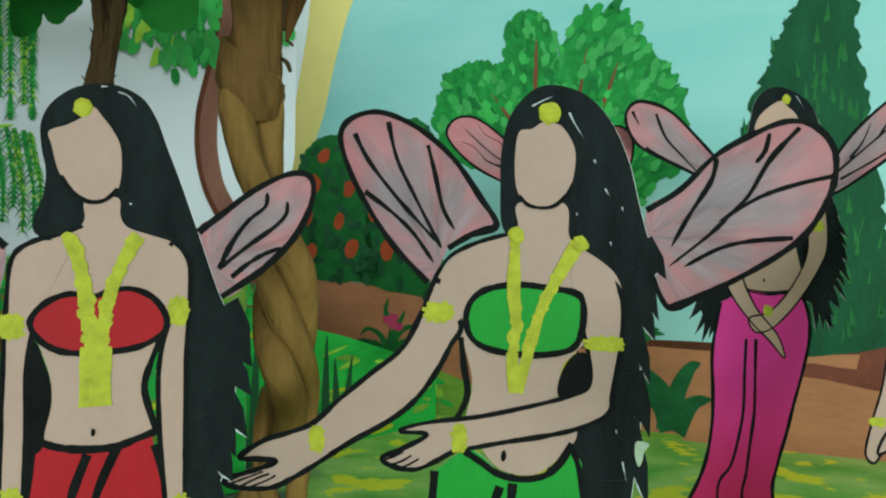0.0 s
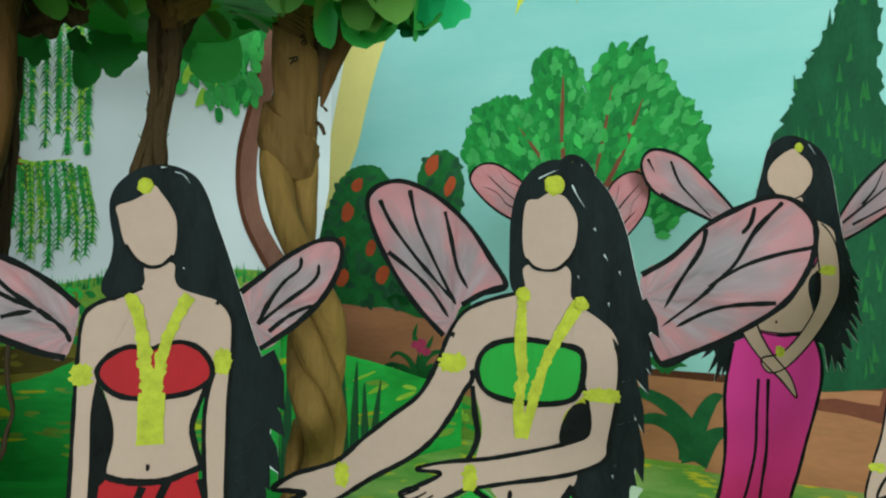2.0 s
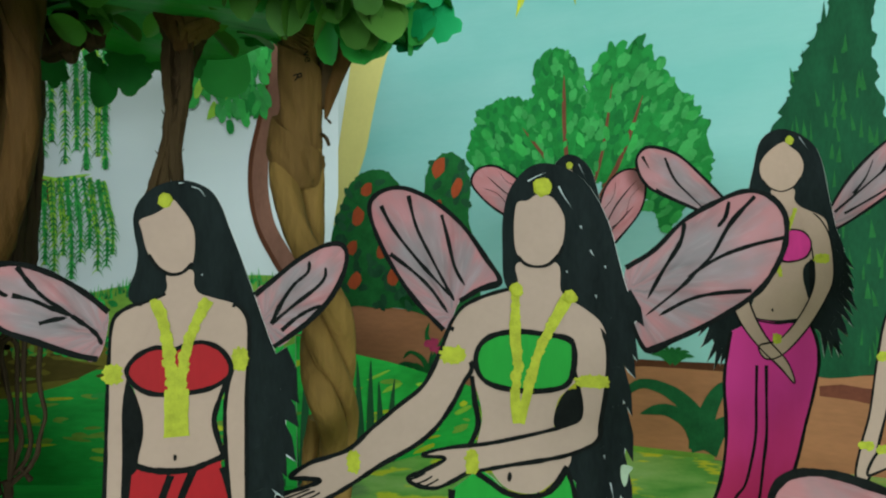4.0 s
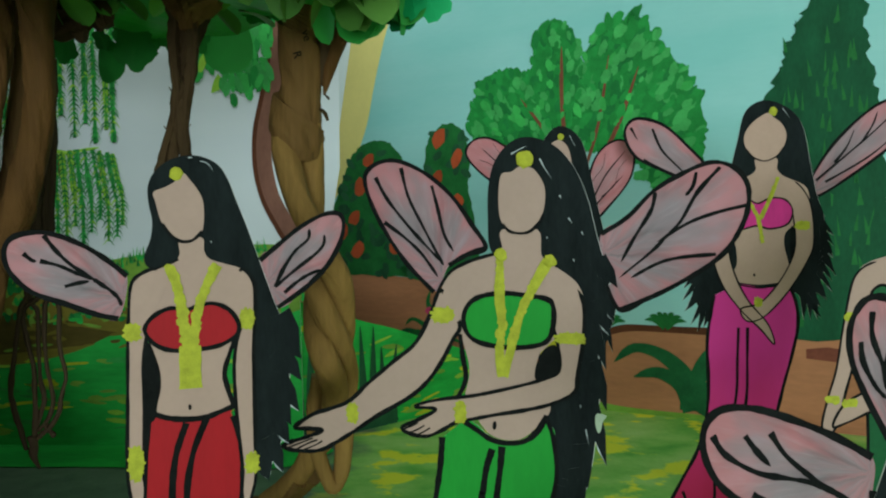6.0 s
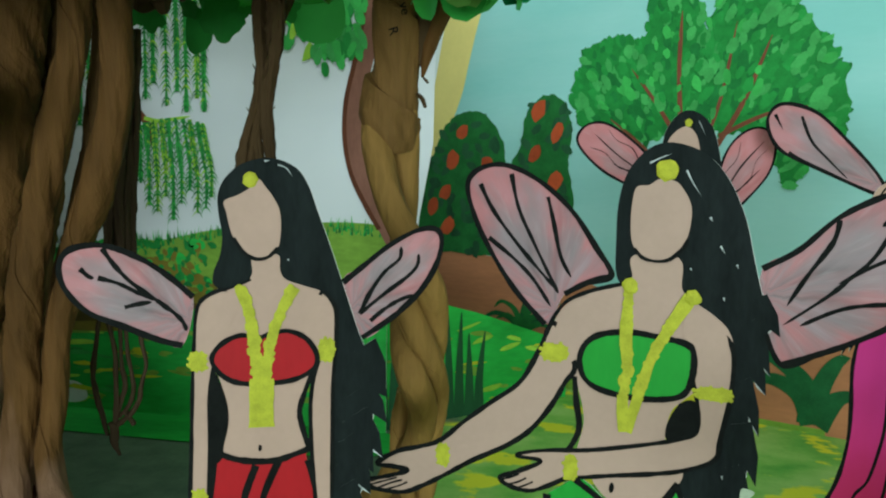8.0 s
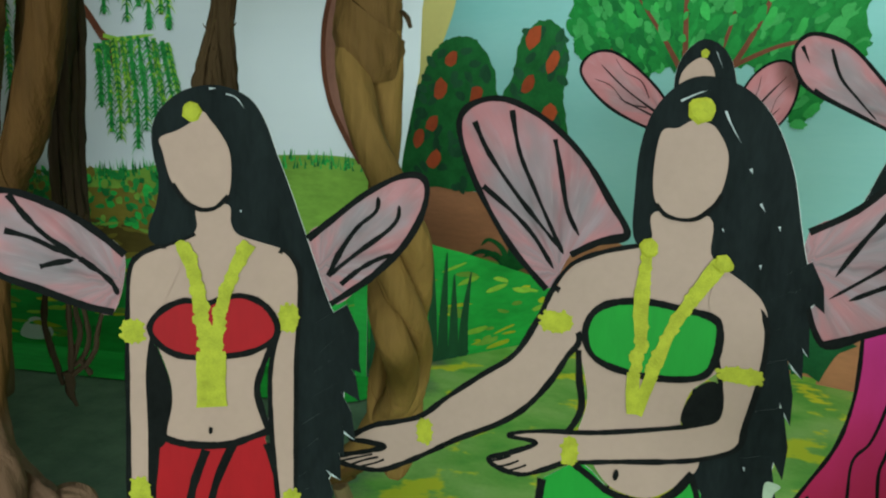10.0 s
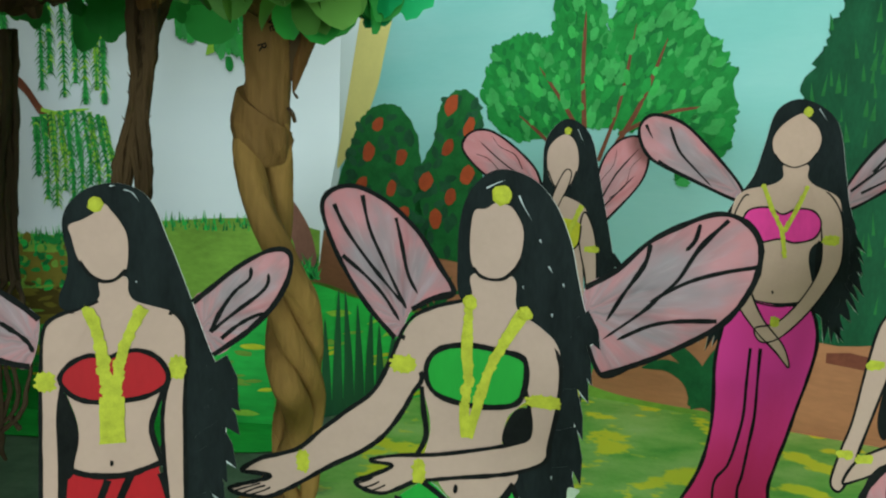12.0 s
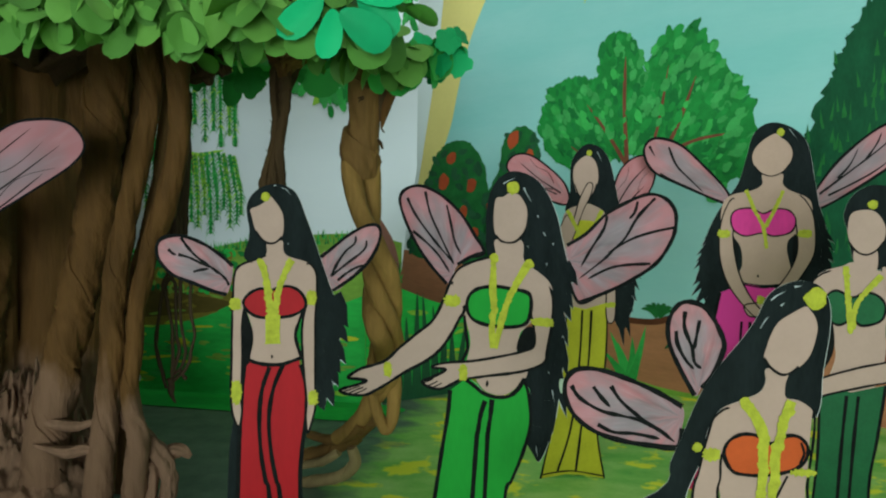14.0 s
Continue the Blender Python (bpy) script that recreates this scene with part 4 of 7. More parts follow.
def draw_green(s):
    wing(s, "-3.48,16.6 -4.53,17.7 -5.41,19.02 -5.97,20.19 -6.17,21.11 -5.75,21.6 -4.88,21.71 -3.75,21.19 -2.72,20.28 -1.93,19.14 -1.44,18.28 -2.18,18.02 -2.88,17.62", ["-5.73,21.1 -5.29,20.26 -4.5,19.23 -3.76,18.4 -3.16,17.76", "-4.69,21.43 -4.43,20.33 -3.93,19.27 -3.34,18.12 -3.07,17.62", "-3.48,20.7 -3.28,19.89 -3.04,18.84 -2.68,18.16", "-5.41,19.34 -4.56,18.69 -3.9,18.04 -3.31,17.19"], plain=True, even=True)
    wing(s, "2.82,18.7 3.75,19.28 4.67,20.19 5.61,20.75 6.61,21.13 7.36,20.93 7.8,20.34 7.82,19.56 7.58,18.82 7.06,18 6.3,17.38 5.17,16.71 4.22,16.26 3.42,15.94 2.88,17.1", ["4.73,20.15 4.58,19.51 3.99,18.55 3.5,17.66", "6.92,20.95 6.16,20.1 5.59,19.11 5.06,18.53 4.52,17.99 3.43,17.1", "7.82,19.6 6.83,19.38 5.83,19.02 4.77,18.37", "6.74,17.9 5.58,17.81 4.77,17.6 3.85,17.1", "6.13,20.81 6.01,20.32 5.76,19.99"], plain=True, even=True)
    hairdo(s, "0.25,22.36 -0.44,22.19 -1.03,21.51 -1.29,20.55 -1.33,19.44 -1.28,18.28 -0.82,17.92 0.74,17.64 1.92,16.67 2.14,15.36 1.61,14.26 0.89,13.25 0.33,12.46 0.57,11.98 0.86,10.92 0.94,10.04 0.75,9 1.13,8.27 1.52,7.85 2.02,8.99 2.33,10.12 2.52,11.44 2.66,12.76 2.64,14.5 2.7,15.8 2.92,16.67 3.18,17.1 2.85,17.96 2.61,18.92 2.33,20.13 1.83,21.27 1.15,22.03",
           ["-0.4,21.75 -0.08,21.91 0.23,22.03", "0.66,21.53 0.83,21.18 1.08,20.78", "1.36,20.16 1.42,20.03", "1.67,19.32 1.8,19.1", "2.14,18.79 2.18,18.66", "0.86,18.64 0.9,18.55", "1.82,17.8 1.84,17.67", "2.15,11.53 2.26,10.95", "1.97,12.43 1.99,12.3"],
           locks=[((2.64,17.75), (3.37,16.73), 0.8), ((2.46,17.1), (3.16,15.55), 0.7), ((2.45,16.23), (3.07,14.98), 0.7), ((2.4,15.37), (2.93,13.72), 0.6), ((2.34,14.06), (2.91,12.22), 0.8), ((2.19,12.74), (2.87,10.21), 0.8),
                  ((1.95,10.98), (2.19,9.31), 0.7), ((1.77,10.08), (2.06,8.82), 0.6), ((1.5,9.63), (1.44,8.07), 0.6), ((1.17,9.39), (1,8.48), 0.5)])
    s.blob(P("2.52,12.08 2.70,12.12 2.90,12.04 2.76,11.82 2.70,11.55 2.6,11.4 2.5,11.7"), CARDEDGE, 0.7)
    s.blob(P("-0.8,18.94 -0.81,18.23 -1.13,17.99 -1.95,17.79 -2.75,17.35 -3.2,16.67 -3.33,15.76 -2.58,15.09 -2.29,14.37 -2.16,13.51 -2.39,12.37 -2,12.11 -1.78,11.59 -1.24,11.1 -0.29,11.05 0.52,11.71 0.88,12.26 0.67,13.05 0.32,13.35 0.47,14.19 0.8,14.58 1.58,15.36 2.11,16.23 1.98,16.84 1.52,17.28 1,17.63 0.65,17.99 0.53,18.91"), SKIN_PALE, 0.9, 0.2)
    s.stroke(P("-0.9,18.09 -1.95,17.81 -2.74,17.44 -3.12,16.99 -3.37,16.53"), 0.15, BLACK, 1.0)
    s.blob(P("0.74,14.51 1.17,14.56 1.25,13.73 0.81,13.36 0.34,13.35 0.4,13.93"), BLACK, 1.15)
    s.stroke(P("-2.49,15 -2.41,14.18 -2.31,13.28 -2.69,12.45"), 0.22, BLACK, 1.1)
    s.fill(P("-3.23,11.05 -2.29,11.78 -1.87,11.52 -1.47,11.13 -0.88,10.93 -0.16,11.01 0.38,11.44 0.7,11.94 1.01,11.43 1.05,9.71 0.68,8.22 0.09,6.69 -0.26,5.75 -0.6,0 -5,0 -4.09,5.16 -3.7,7.66 -3.35,9.82"), GREEN, 1.05, 0.1)
    s.stroke(P("-2.4,11.64 -1.92,11.34 -1.42,11.02 -0.81,10.89 -0.11,10.99 0.38,11.39 0.74,11.99"), 0.24, BLACK, 1.2)
    s.stroke(P("-3.28,11.01 -3.34,10.27 -3.44,9.5 -3.76,7.65 -4.16,5.15 -5,0"), 0.3, BLACK, 1.2)
    s.stroke(P("0.7,11.94 0.95,11.15 1.05,9.71 0.68,8.22 0.09,6.69 -0.26,5.75 -0.6,0"), 0.2, BLACK, 1.2)
    for a in ("-1.34,10.64 -1.58,9.9 -1.73,8.98 -1.84,8.06 -2.4,0.2", "-0.97,10.75 -1.05,9.93 -1.18,9.02 -1.24,8.11 -1.6,0.2"):
        s.stroke(P(a), 0.3, BLACK, 1.2)
    limb(s, "-3.18,16.67 -3.64,15.76 -4.25,14.65 -5.23,13.85 -6.22,13.03 -7.03,12.3 -7.84,11.96 -8.61,11.7 -9.42,11.14 -8.78,11.12 -8.22,11.07 -8.79,10.81 -9.62,10.53 -9.94,10.34 -9.42,10.2 -8.39,10.25 -7.57,10.65 -6.81,11.13 -5.86,11.76 -4.63,12.47 -3.86,13.1 -3.23,13.94 -2.79,14.76 -2.5,15.4", SKIN_PALE, 1.35, 0.2)
    s.blob(P("-2.19,17.57 -2.75,17.26 -3.08,16.67 -3.28,15.99 -3.1,15.49 -2.55,15.49 -1.98,16.22 -1.74,17.12"), SKIN_PALE, 1.53)
    for a in ("-9.73,10.3 -9.1,10.55 -8.63,10.74", "-9.37,10.25 -8.84,10.52 -8.43,10.68", "-9.06,10.24 -8.54,10.46 -8.23,10.64"):
        s.stroke(P(a), 0.08, BLACK, 1.5)
    limb(s, "1.16,16.34 1.05,15.35 1.22,14.47 1.23,13.73 0.9,13.45 0.23,13.21 -0.89,12.91 -2.04,12.65 -3.16,12.5 -4.01,12.31 -4.3,12.14 -3.5,12.08 -4.31,11.61 -4.89,11.33 -4.56,11.09 -3.89,11.02 -3.28,11.28 -2.66,11.63 -2.06,11.76 -1.14,11.96 -0.01,12.18 0.93,12.44 1.76,12.9 1.9,13.61 2.11,14.82 2.15,16.13 1.81,16.67", SKIN_PALE, 1.4, 0.18)
    s.blob(P("0.95,17.44 1.51,17.15 1.9,16.76 2.02,16.23 1.97,15.62 1.53,15.44 1.15,15.79 0.72,16.67"), SKIN_PALE, 1.58)
    for a in ("-4.85,11.26 -4.51,11.39 -4.22,11.54", "-4.61,11.13 -4.27,11.26 -3.98,11.44", "-4.32,11.05 -4.03,11.18 -3.75,11.35"):
        s.stroke(P(a), 0.08, BLACK, 1.56)
    s.blob(P("-0.09,21.28 -0.41,21.09 -0.77,21.02 -0.89,20.44 -0.9,19.69 -0.8,19.22 -0.53,18.95 -0.13,18.84 0.22,18.9 0.58,19.2 0.79,19.74 0.82,20.48 0.52,21.06 0.26,21.24"), SKIN_PALE, 1.65)
    s.stroke(P("-0.77,19.16 -0.53,18.89 -0.13,18.79 0.27,18.87 0.63,19.22 0.76,19.48"), 0.13, BLACK, 1.75)
    s.blob(P("-2.34,15.54 -2.17,16.08 -1.7,16.42 -0.84,16.56 0.06,16.47 0.85,16.32 1.06,15.97 1.01,15.22 0.74,14.73 0.03,14.54 -0.87,14.53 -1.73,14.69 -2.18,15"), GREEN, 1.7)
    s.stroke(P("-2.34,15.54 -2.17,16.08 -1.7,16.42 -0.84,16.56 0.06,16.47 0.85,16.32 1.06,15.97 1.01,15.22 0.74,14.73 0.03,14.54 -0.87,14.53 -1.73,14.69 -2.18,15"), 0.23, BLACK, 1.8, closed=True)
    s.dab(-1.23,11.55, 0.08, 0.18, BLACK, 1.3)
    for a in ("-0.86,18 -0.92,17.11 -0.93,16.22 -0.86,15.33 -0.96,14.61", "0.91,17.77 0.42,16.93 -0.08,16 -0.36,15.16 -0.55,14.58"):
        s.beads(P(a), 0.19, YELLOW, 2.0)
    for a in ("-0.98,14.57 -0.97,13.99 -0.91,13.4", "-0.51,14.58 -0.7,13.9 -0.84,13.41"):
        s.stroke(P(a), 0.34, YELLOW, 1.95, wobble=0.1)
    s.bead(-0.86,18, 0.24, YELLOW, 2.1, 1.4), s.bead(0.96,17.74, 0.24, YELLOW, 2.1, 1.4)
    for x, z, w, h in ((-3.15,15.72, 0.5, 0.36), (1.64,14.88, 0.6, 0.26), (-6.92,11.83, 0.28, 0.46), (-2.54,12, 0.26, 0.5)):
        band(s, x, z, w, h, 1.65)
    s.bead(0.11,21.53, 0.33, YELLOW, 1.7, 1.6)

def draw_pink(s):
    wing(s, "-2.9,21 -6,22.3 -8.2,23.4 -8.9,24.9 -8.2,25.8 -6.5,25.4 -4.9,24 -3.1,22", ["-7.15,25.15 -6.60,23.85 -5.68,22.85 -4.66,21.84", "-7.74,23.24 -6.64,22.64 -5.05,21.94", "-8.52,25.25 -8.09,24.45"], line=0.22, plain=True)
    wing(s, "2.5,21 4.2,23.8 6.7,26.1 8.5,26.8 9.3,26 8.8,24.5 6.4,22.6 3.3,20.7", ["3.2,21.7 5.2,23.3 6.8,24.6 8.6,26.2", "3.8,21.6 6.2,22.9 7.6,23.9 8.7,24.9", "4.4,22.8 5.2,23.8 5.7,24.9", "6.2,24.1 6.9,25.2 7.2,26"], line=0.22, plain=True)
    edge = {-1: ((13.6, 4.2), (14.6, 4.7), (15.9, 4.9), (17.3, 4.8), (18.8, 4.4), (20, 3.9), (21.2, 3.2)), 1: ((13.6, 2.6), (14.4, 3.0), (15.6, 3.5), (16.8, 3.9), (18.2, 3.9), (19.4, 3.7), (21, 3.2))}
    tips = []
    for sd in (-1, 1):
        for i in range(15):
            z = 20.6 - 0.46 * i
            x = float(np.interp(z, *zip(*edge[sd])))
            tips.append(((sd * (x - 0.35), z), (sd * (x + random.uniform(0.25, 0.6)), z - random.uniform(0.9, 1.4)), 0.42))
    hairdo(s, "0.3,26.8 -1.2,26.2 -1.8,24.2 -2.3,22.5 -3.2,21.2 -3.9,20 -4.4,18.8 -4.8,17.3 -4.9,15.9 -4.7,14.6 -4.2,13.6 -3.4,13.4 -2.4,13.8 -1,14.6 1.6,14.7 2.4,14 3,14.4 3.5,15.6 3.9,16.8 3.9,18.2 3.7,19.4 3.2,21 2.9,22.6 2.2,25.6",
           ["1.1,26.3 1.6,25.6"], locks=tips + [((-4 + 0.35 * i, 14), (-4.5 + 0.4 * i, 12.3 + 0.25 * i), 0.5) for i in range(4)] + [((2.9 - 0.3 * i, 14.6), (3.2 - 0.45 * i, 12.9), 0.5) for i in range(3)])
    s.blob(P("-0.62,23.17 -0.65,22.44 -1.29,22 -2.68,21.68 -3.33,21 -3.38,19.45 -2.47,18.55 -2.02,17.82 -1.92,16.59 -2.26,15.69 -1.55,15.33 -0.08,15.22 1.53,15.57 1.35,16.62 1.1,17.84 1.38,18.65 2.73,19.45 2.74,20.82 2.38,21.46 1.2,21.99 0.73,22.47 0.68,23.16"), SKIN_TAN, 0.9, 0.2)
    s.dab(-0.83, 15.83, 0.07, 0.12, BLACK, 1.3)
    s.blob(P("-2.7,18.9 -2.2,17.6 -2.4,16 -3,17.4"), BLACK, 1.0)
    s.blob(P("1.6,18.9 1.5,17.4 1.7,15.9 2.1,17.4"), BLACK, 1.0)
    s.fill(P("1.45,15 1.85,13.9 1.92,12.5 1.5,10.6 1,8.9 0.55,7.2 0,5.4 -0.3,3.5 0.7,0 -6.4,0 -6.6,1.2 -5.6,3 -4.7,4.6 -4.2,6 -3.9,7.8 -3.85,9.5 -3.9,11.5 -3.72,13 -3.4,14.6 -1.8,15.3 -0.3,15"), PINKSKIRT, 1.05, 0.1)
    s.stroke(P("-3.4,14.6 -3.72,13 -3.9,11.5 -3.85,9.5 -3.9,7.8 -4.2,6 -4.7,4.6 -5.6,3 -6.6,1.2"), 0.26, BLACK, 1.2)
    s.stroke(P("1.45,15 1.85,13.9 1.92,12.5 1.5,10.6 1,8.9 0.55,7.2 0,5.4 -0.3,3.5 0.7,0"), 0.26, BLACK, 1.2)
    s.stroke(P("-2.4,15.4 -0.3,15 1.6,15.6"), 0.12, BLACK, 1.2)
    for a in ("-1.88,12.52 -1.98,10.5 -2.05,8.5 -2.35,6.9 -2.8,5.4 -3.55,4.26 -3.6,1.6 -4.4,0.6", "-1.3,12.51 -1.35,10.5 -1.4,8.4 -1.65,6.6 -1.9,4.85 -2.14,3.58 -1.8,0.6", "-5.6,2.2 -4.8,0.4 -3.6,1 -2.6,0.3 -1.4,0.9 -0.4,0.3 0.5,0.9"):
        s.stroke(P(a), 0.22, BLACK, 1.2)
    limb(s, "-2.7,21.4 -3.4,19.8 -3.5,17.4 -2.9,15.3 -1.7,13.6 -0.5,12.4 0.4,11.4 0,12.7 -1.3,14.3 -2.2,16.3 -2.6,18.8 -2.2,20.6", SKIN_TAN, 1.3, 0.12)
    limb(s, "1.9,21.6 2.8,20.3 3,17.9 2.5,16.5 1.3,14.7 -0.2,13.2 -1.3,12.9 -1.7,13.7 -0.4,14.1 1,15.7 1.8,17.5 1.7,19.5 1.5,20.8", SKIN_TAN, 1.4, 0.12)
    s.blob(P("-2.2,21.7 -2.8,20.9 -2.9,19.8 -2.3,19.6 -1.6,20.6 -1.4,21.8"), SKIN_TAN, 1.48)
    s.blob(P("1.6,21.8 2.3,21 2.5,19.8 1.9,19.4 1.3,20.4 1,21.8"), SKIN_TAN, 1.58)
    s.blob(P("0.12,26.01 -0.82,25.42 -1.34,24.66 -1.29,23.9 -0.82,23.29 -0.08,23.04 0.71,23.32 1.19,23.99 1.33,24.67 1.05,25.31 0.55,25.72"), SKIN_TAN, 1.6)
    s.stroke(P("-1.21,23.74 -0.78,23.25 -0.08,23 0.68,23.28 1.12,23.83"), 0.1, BLACK, 1.7)
    s.blob(P("-2.76,20.02 -2.39,20.59 -1.34,20.71 -0.57,20.34 0.27,20.66 1.19,20.54 1.66,19.86 1.34,19.01 0.24,18.72 -0.65,18.92 -1.77,18.72 -2.55,19.16"), PINK, 1.7)
    s.stroke(P("-2.76,20.02 -2.39,20.59 -1.34,20.71 -0.57,20.34 0.27,20.66 1.19,20.54 1.66,19.86 1.34,19.01 0.24,18.72 -0.65,18.92 -1.77,18.72 -2.55,19.16"), 0.13, BLACK, 1.8, closed=True)
    for a in ("-1.75,22 -1.11,20.5 -0.55,19.41 -0.28,17.83", "0.78,21.95 0.16,20.5 -0.39,19.37"):
        s.beads(P(a), 0.14, YELLOW, 1.9)
    for x, z, w in ((-3.21, 18.87, 0.5), (2.29, 18.89, 0.55), (-0.6, 14.1, 0.3)):
        band(s, x, z, w, 0.34, 1.6)
    s.bead(0.5, 26.1, 0.26, YELLOW, 1.7, 1.2)


def draw_olive(s):
    wing(s, "-1.5,21 -4.2,22 -5.9,23.6 -5.6,24.6 -4.4,24.8 -2.8,23.8 -1.5,22.4", ["-1.9,21.9 -3.6,23 -5,24.2", "-2.2,21.8 -4,22.6"], line=0.17, wash=WINGROSE)
    wing(s, "1.8,20.4 2.3,23 3.2,24.3 4.4,24.7 5.2,23.9 4.9,22.2 3.4,20.4 2.2,19.4", ["2.2,20.6 3.2,22.4 4.6,24", "2.6,20.6 4.4,22.4"], line=0.17, wash=WINGROSE)
    hairdo(s, "0.1,25.6 -1.1,24.3 -1.2,22 -1.5,20.3 0.4,19 1.6,16 2.2,12.5 2.8,11.6 3.6,13 3.8,14.8 3.4,17 2.4,21.6 1.6,24.7", ["0.8,25 1.2,24.2"],
           locks=[((3.1, 17.6 - 0.8 * i), (4.3 - 0.04 * i * i, 16.2 - 0.85 * i), 0.6) for i in range(7)] + [((2.6, 12.6), (3, 10.2), 0.6), ((2.9, 13), (3.5, 10.9), 0.6)])
    s.blob(P("-1.6,20.4 -1.8,18.6 -1.4,16 -1.5,13 0.2,12.8 1.7,13.2 1.4,16.8 1.6,20 0.5,21 -0.4,21"), SKIN, 0.9, 0.2)
    s.fill(P("-1.4,13.4 0,13.1 1.7,13.6 1.6,9.1 1,4.2 1.6,0 -1,0.4 -3.3,0 -2.3,4.7 -1.6,9.1"), OLIVE, 1.05, 0.1)
    s.stroke(P("-1.4,13.4 -1.6,9.1 -2.3,4.7 -3.3,0"), 0.17, BLACK, 1.2)
    s.stroke(P("1.7,13.6 1.6,9.1 1,4.2 1.6,0"), 0.17, BLACK, 1.2)
    s.stroke(P("-3.2,0.3 -1,0.6 1.5,0.2"), 0.14, BLACK, 1.2)
    for a in ("-0.2,13 -0.4,9 -1,4 -2,0.6", "0.5,13 0.3,9 -0.2,4 -0.6,0.6"):
        s.stroke(P(a), 0.2, BLACK, 1.2)
    limb(s, "1.4,20.2 2.1,18.6 2.3,15.6 2.3,12.6 1.9,12 1.6,12.8 1.6,16 1.1,18.6", SKIN, 1.3, 0.12)
    limb(s, "-1.5,20.2 -2.1,18.6 -2,16.4 -1,18.4 -0.2,20.6 0.3,21.6 0.5,22.5 0.1,22.6 -0.5,21.4 -1,19.8", SKIN, 1.75, 0.1)
    s.blob(P("0,24.7 -0.9,23.9 -0.9,22.5 -0.4,21.6 0.4,21.7 0.9,22.9 0.7,24.2"), SKIN, 1.6)
    s.stroke(P("-0.9,22.6 -0.4,21.6 0.4,21.7 0.8,22.6"), 0.1, BLACK, 1.66)
    s.blob(P("-1.5,19.4 -1.2,18.2 0,17.8 1,18.2 1.2,19.4 0.4,19.8 -0.8,19.8"), OLIVE, 1.45)
    s.stroke(P("-1.5,19.4 -1.2,18.2 0,17.8 1,18.2 1.2,19.4"), 0.13, BLACK, 1.5)
    for a in ("-1.4,20.6 -0.6,19 -0.2,17.6", "1.2,20.6 0.5,19 0,17.6"):
        s.beads(P(a), 0.165, YELLOW, 1.8)
    for x, z in P("1.8,18 1.9,13.4"):
        s.beads([(x - 0.35, z), (x + 0.35, z)], 0.22, YELLOW, 1.6)
    s.bead(0.2, 24.9, 0.22, YELLOW, 1.7, 1.2)


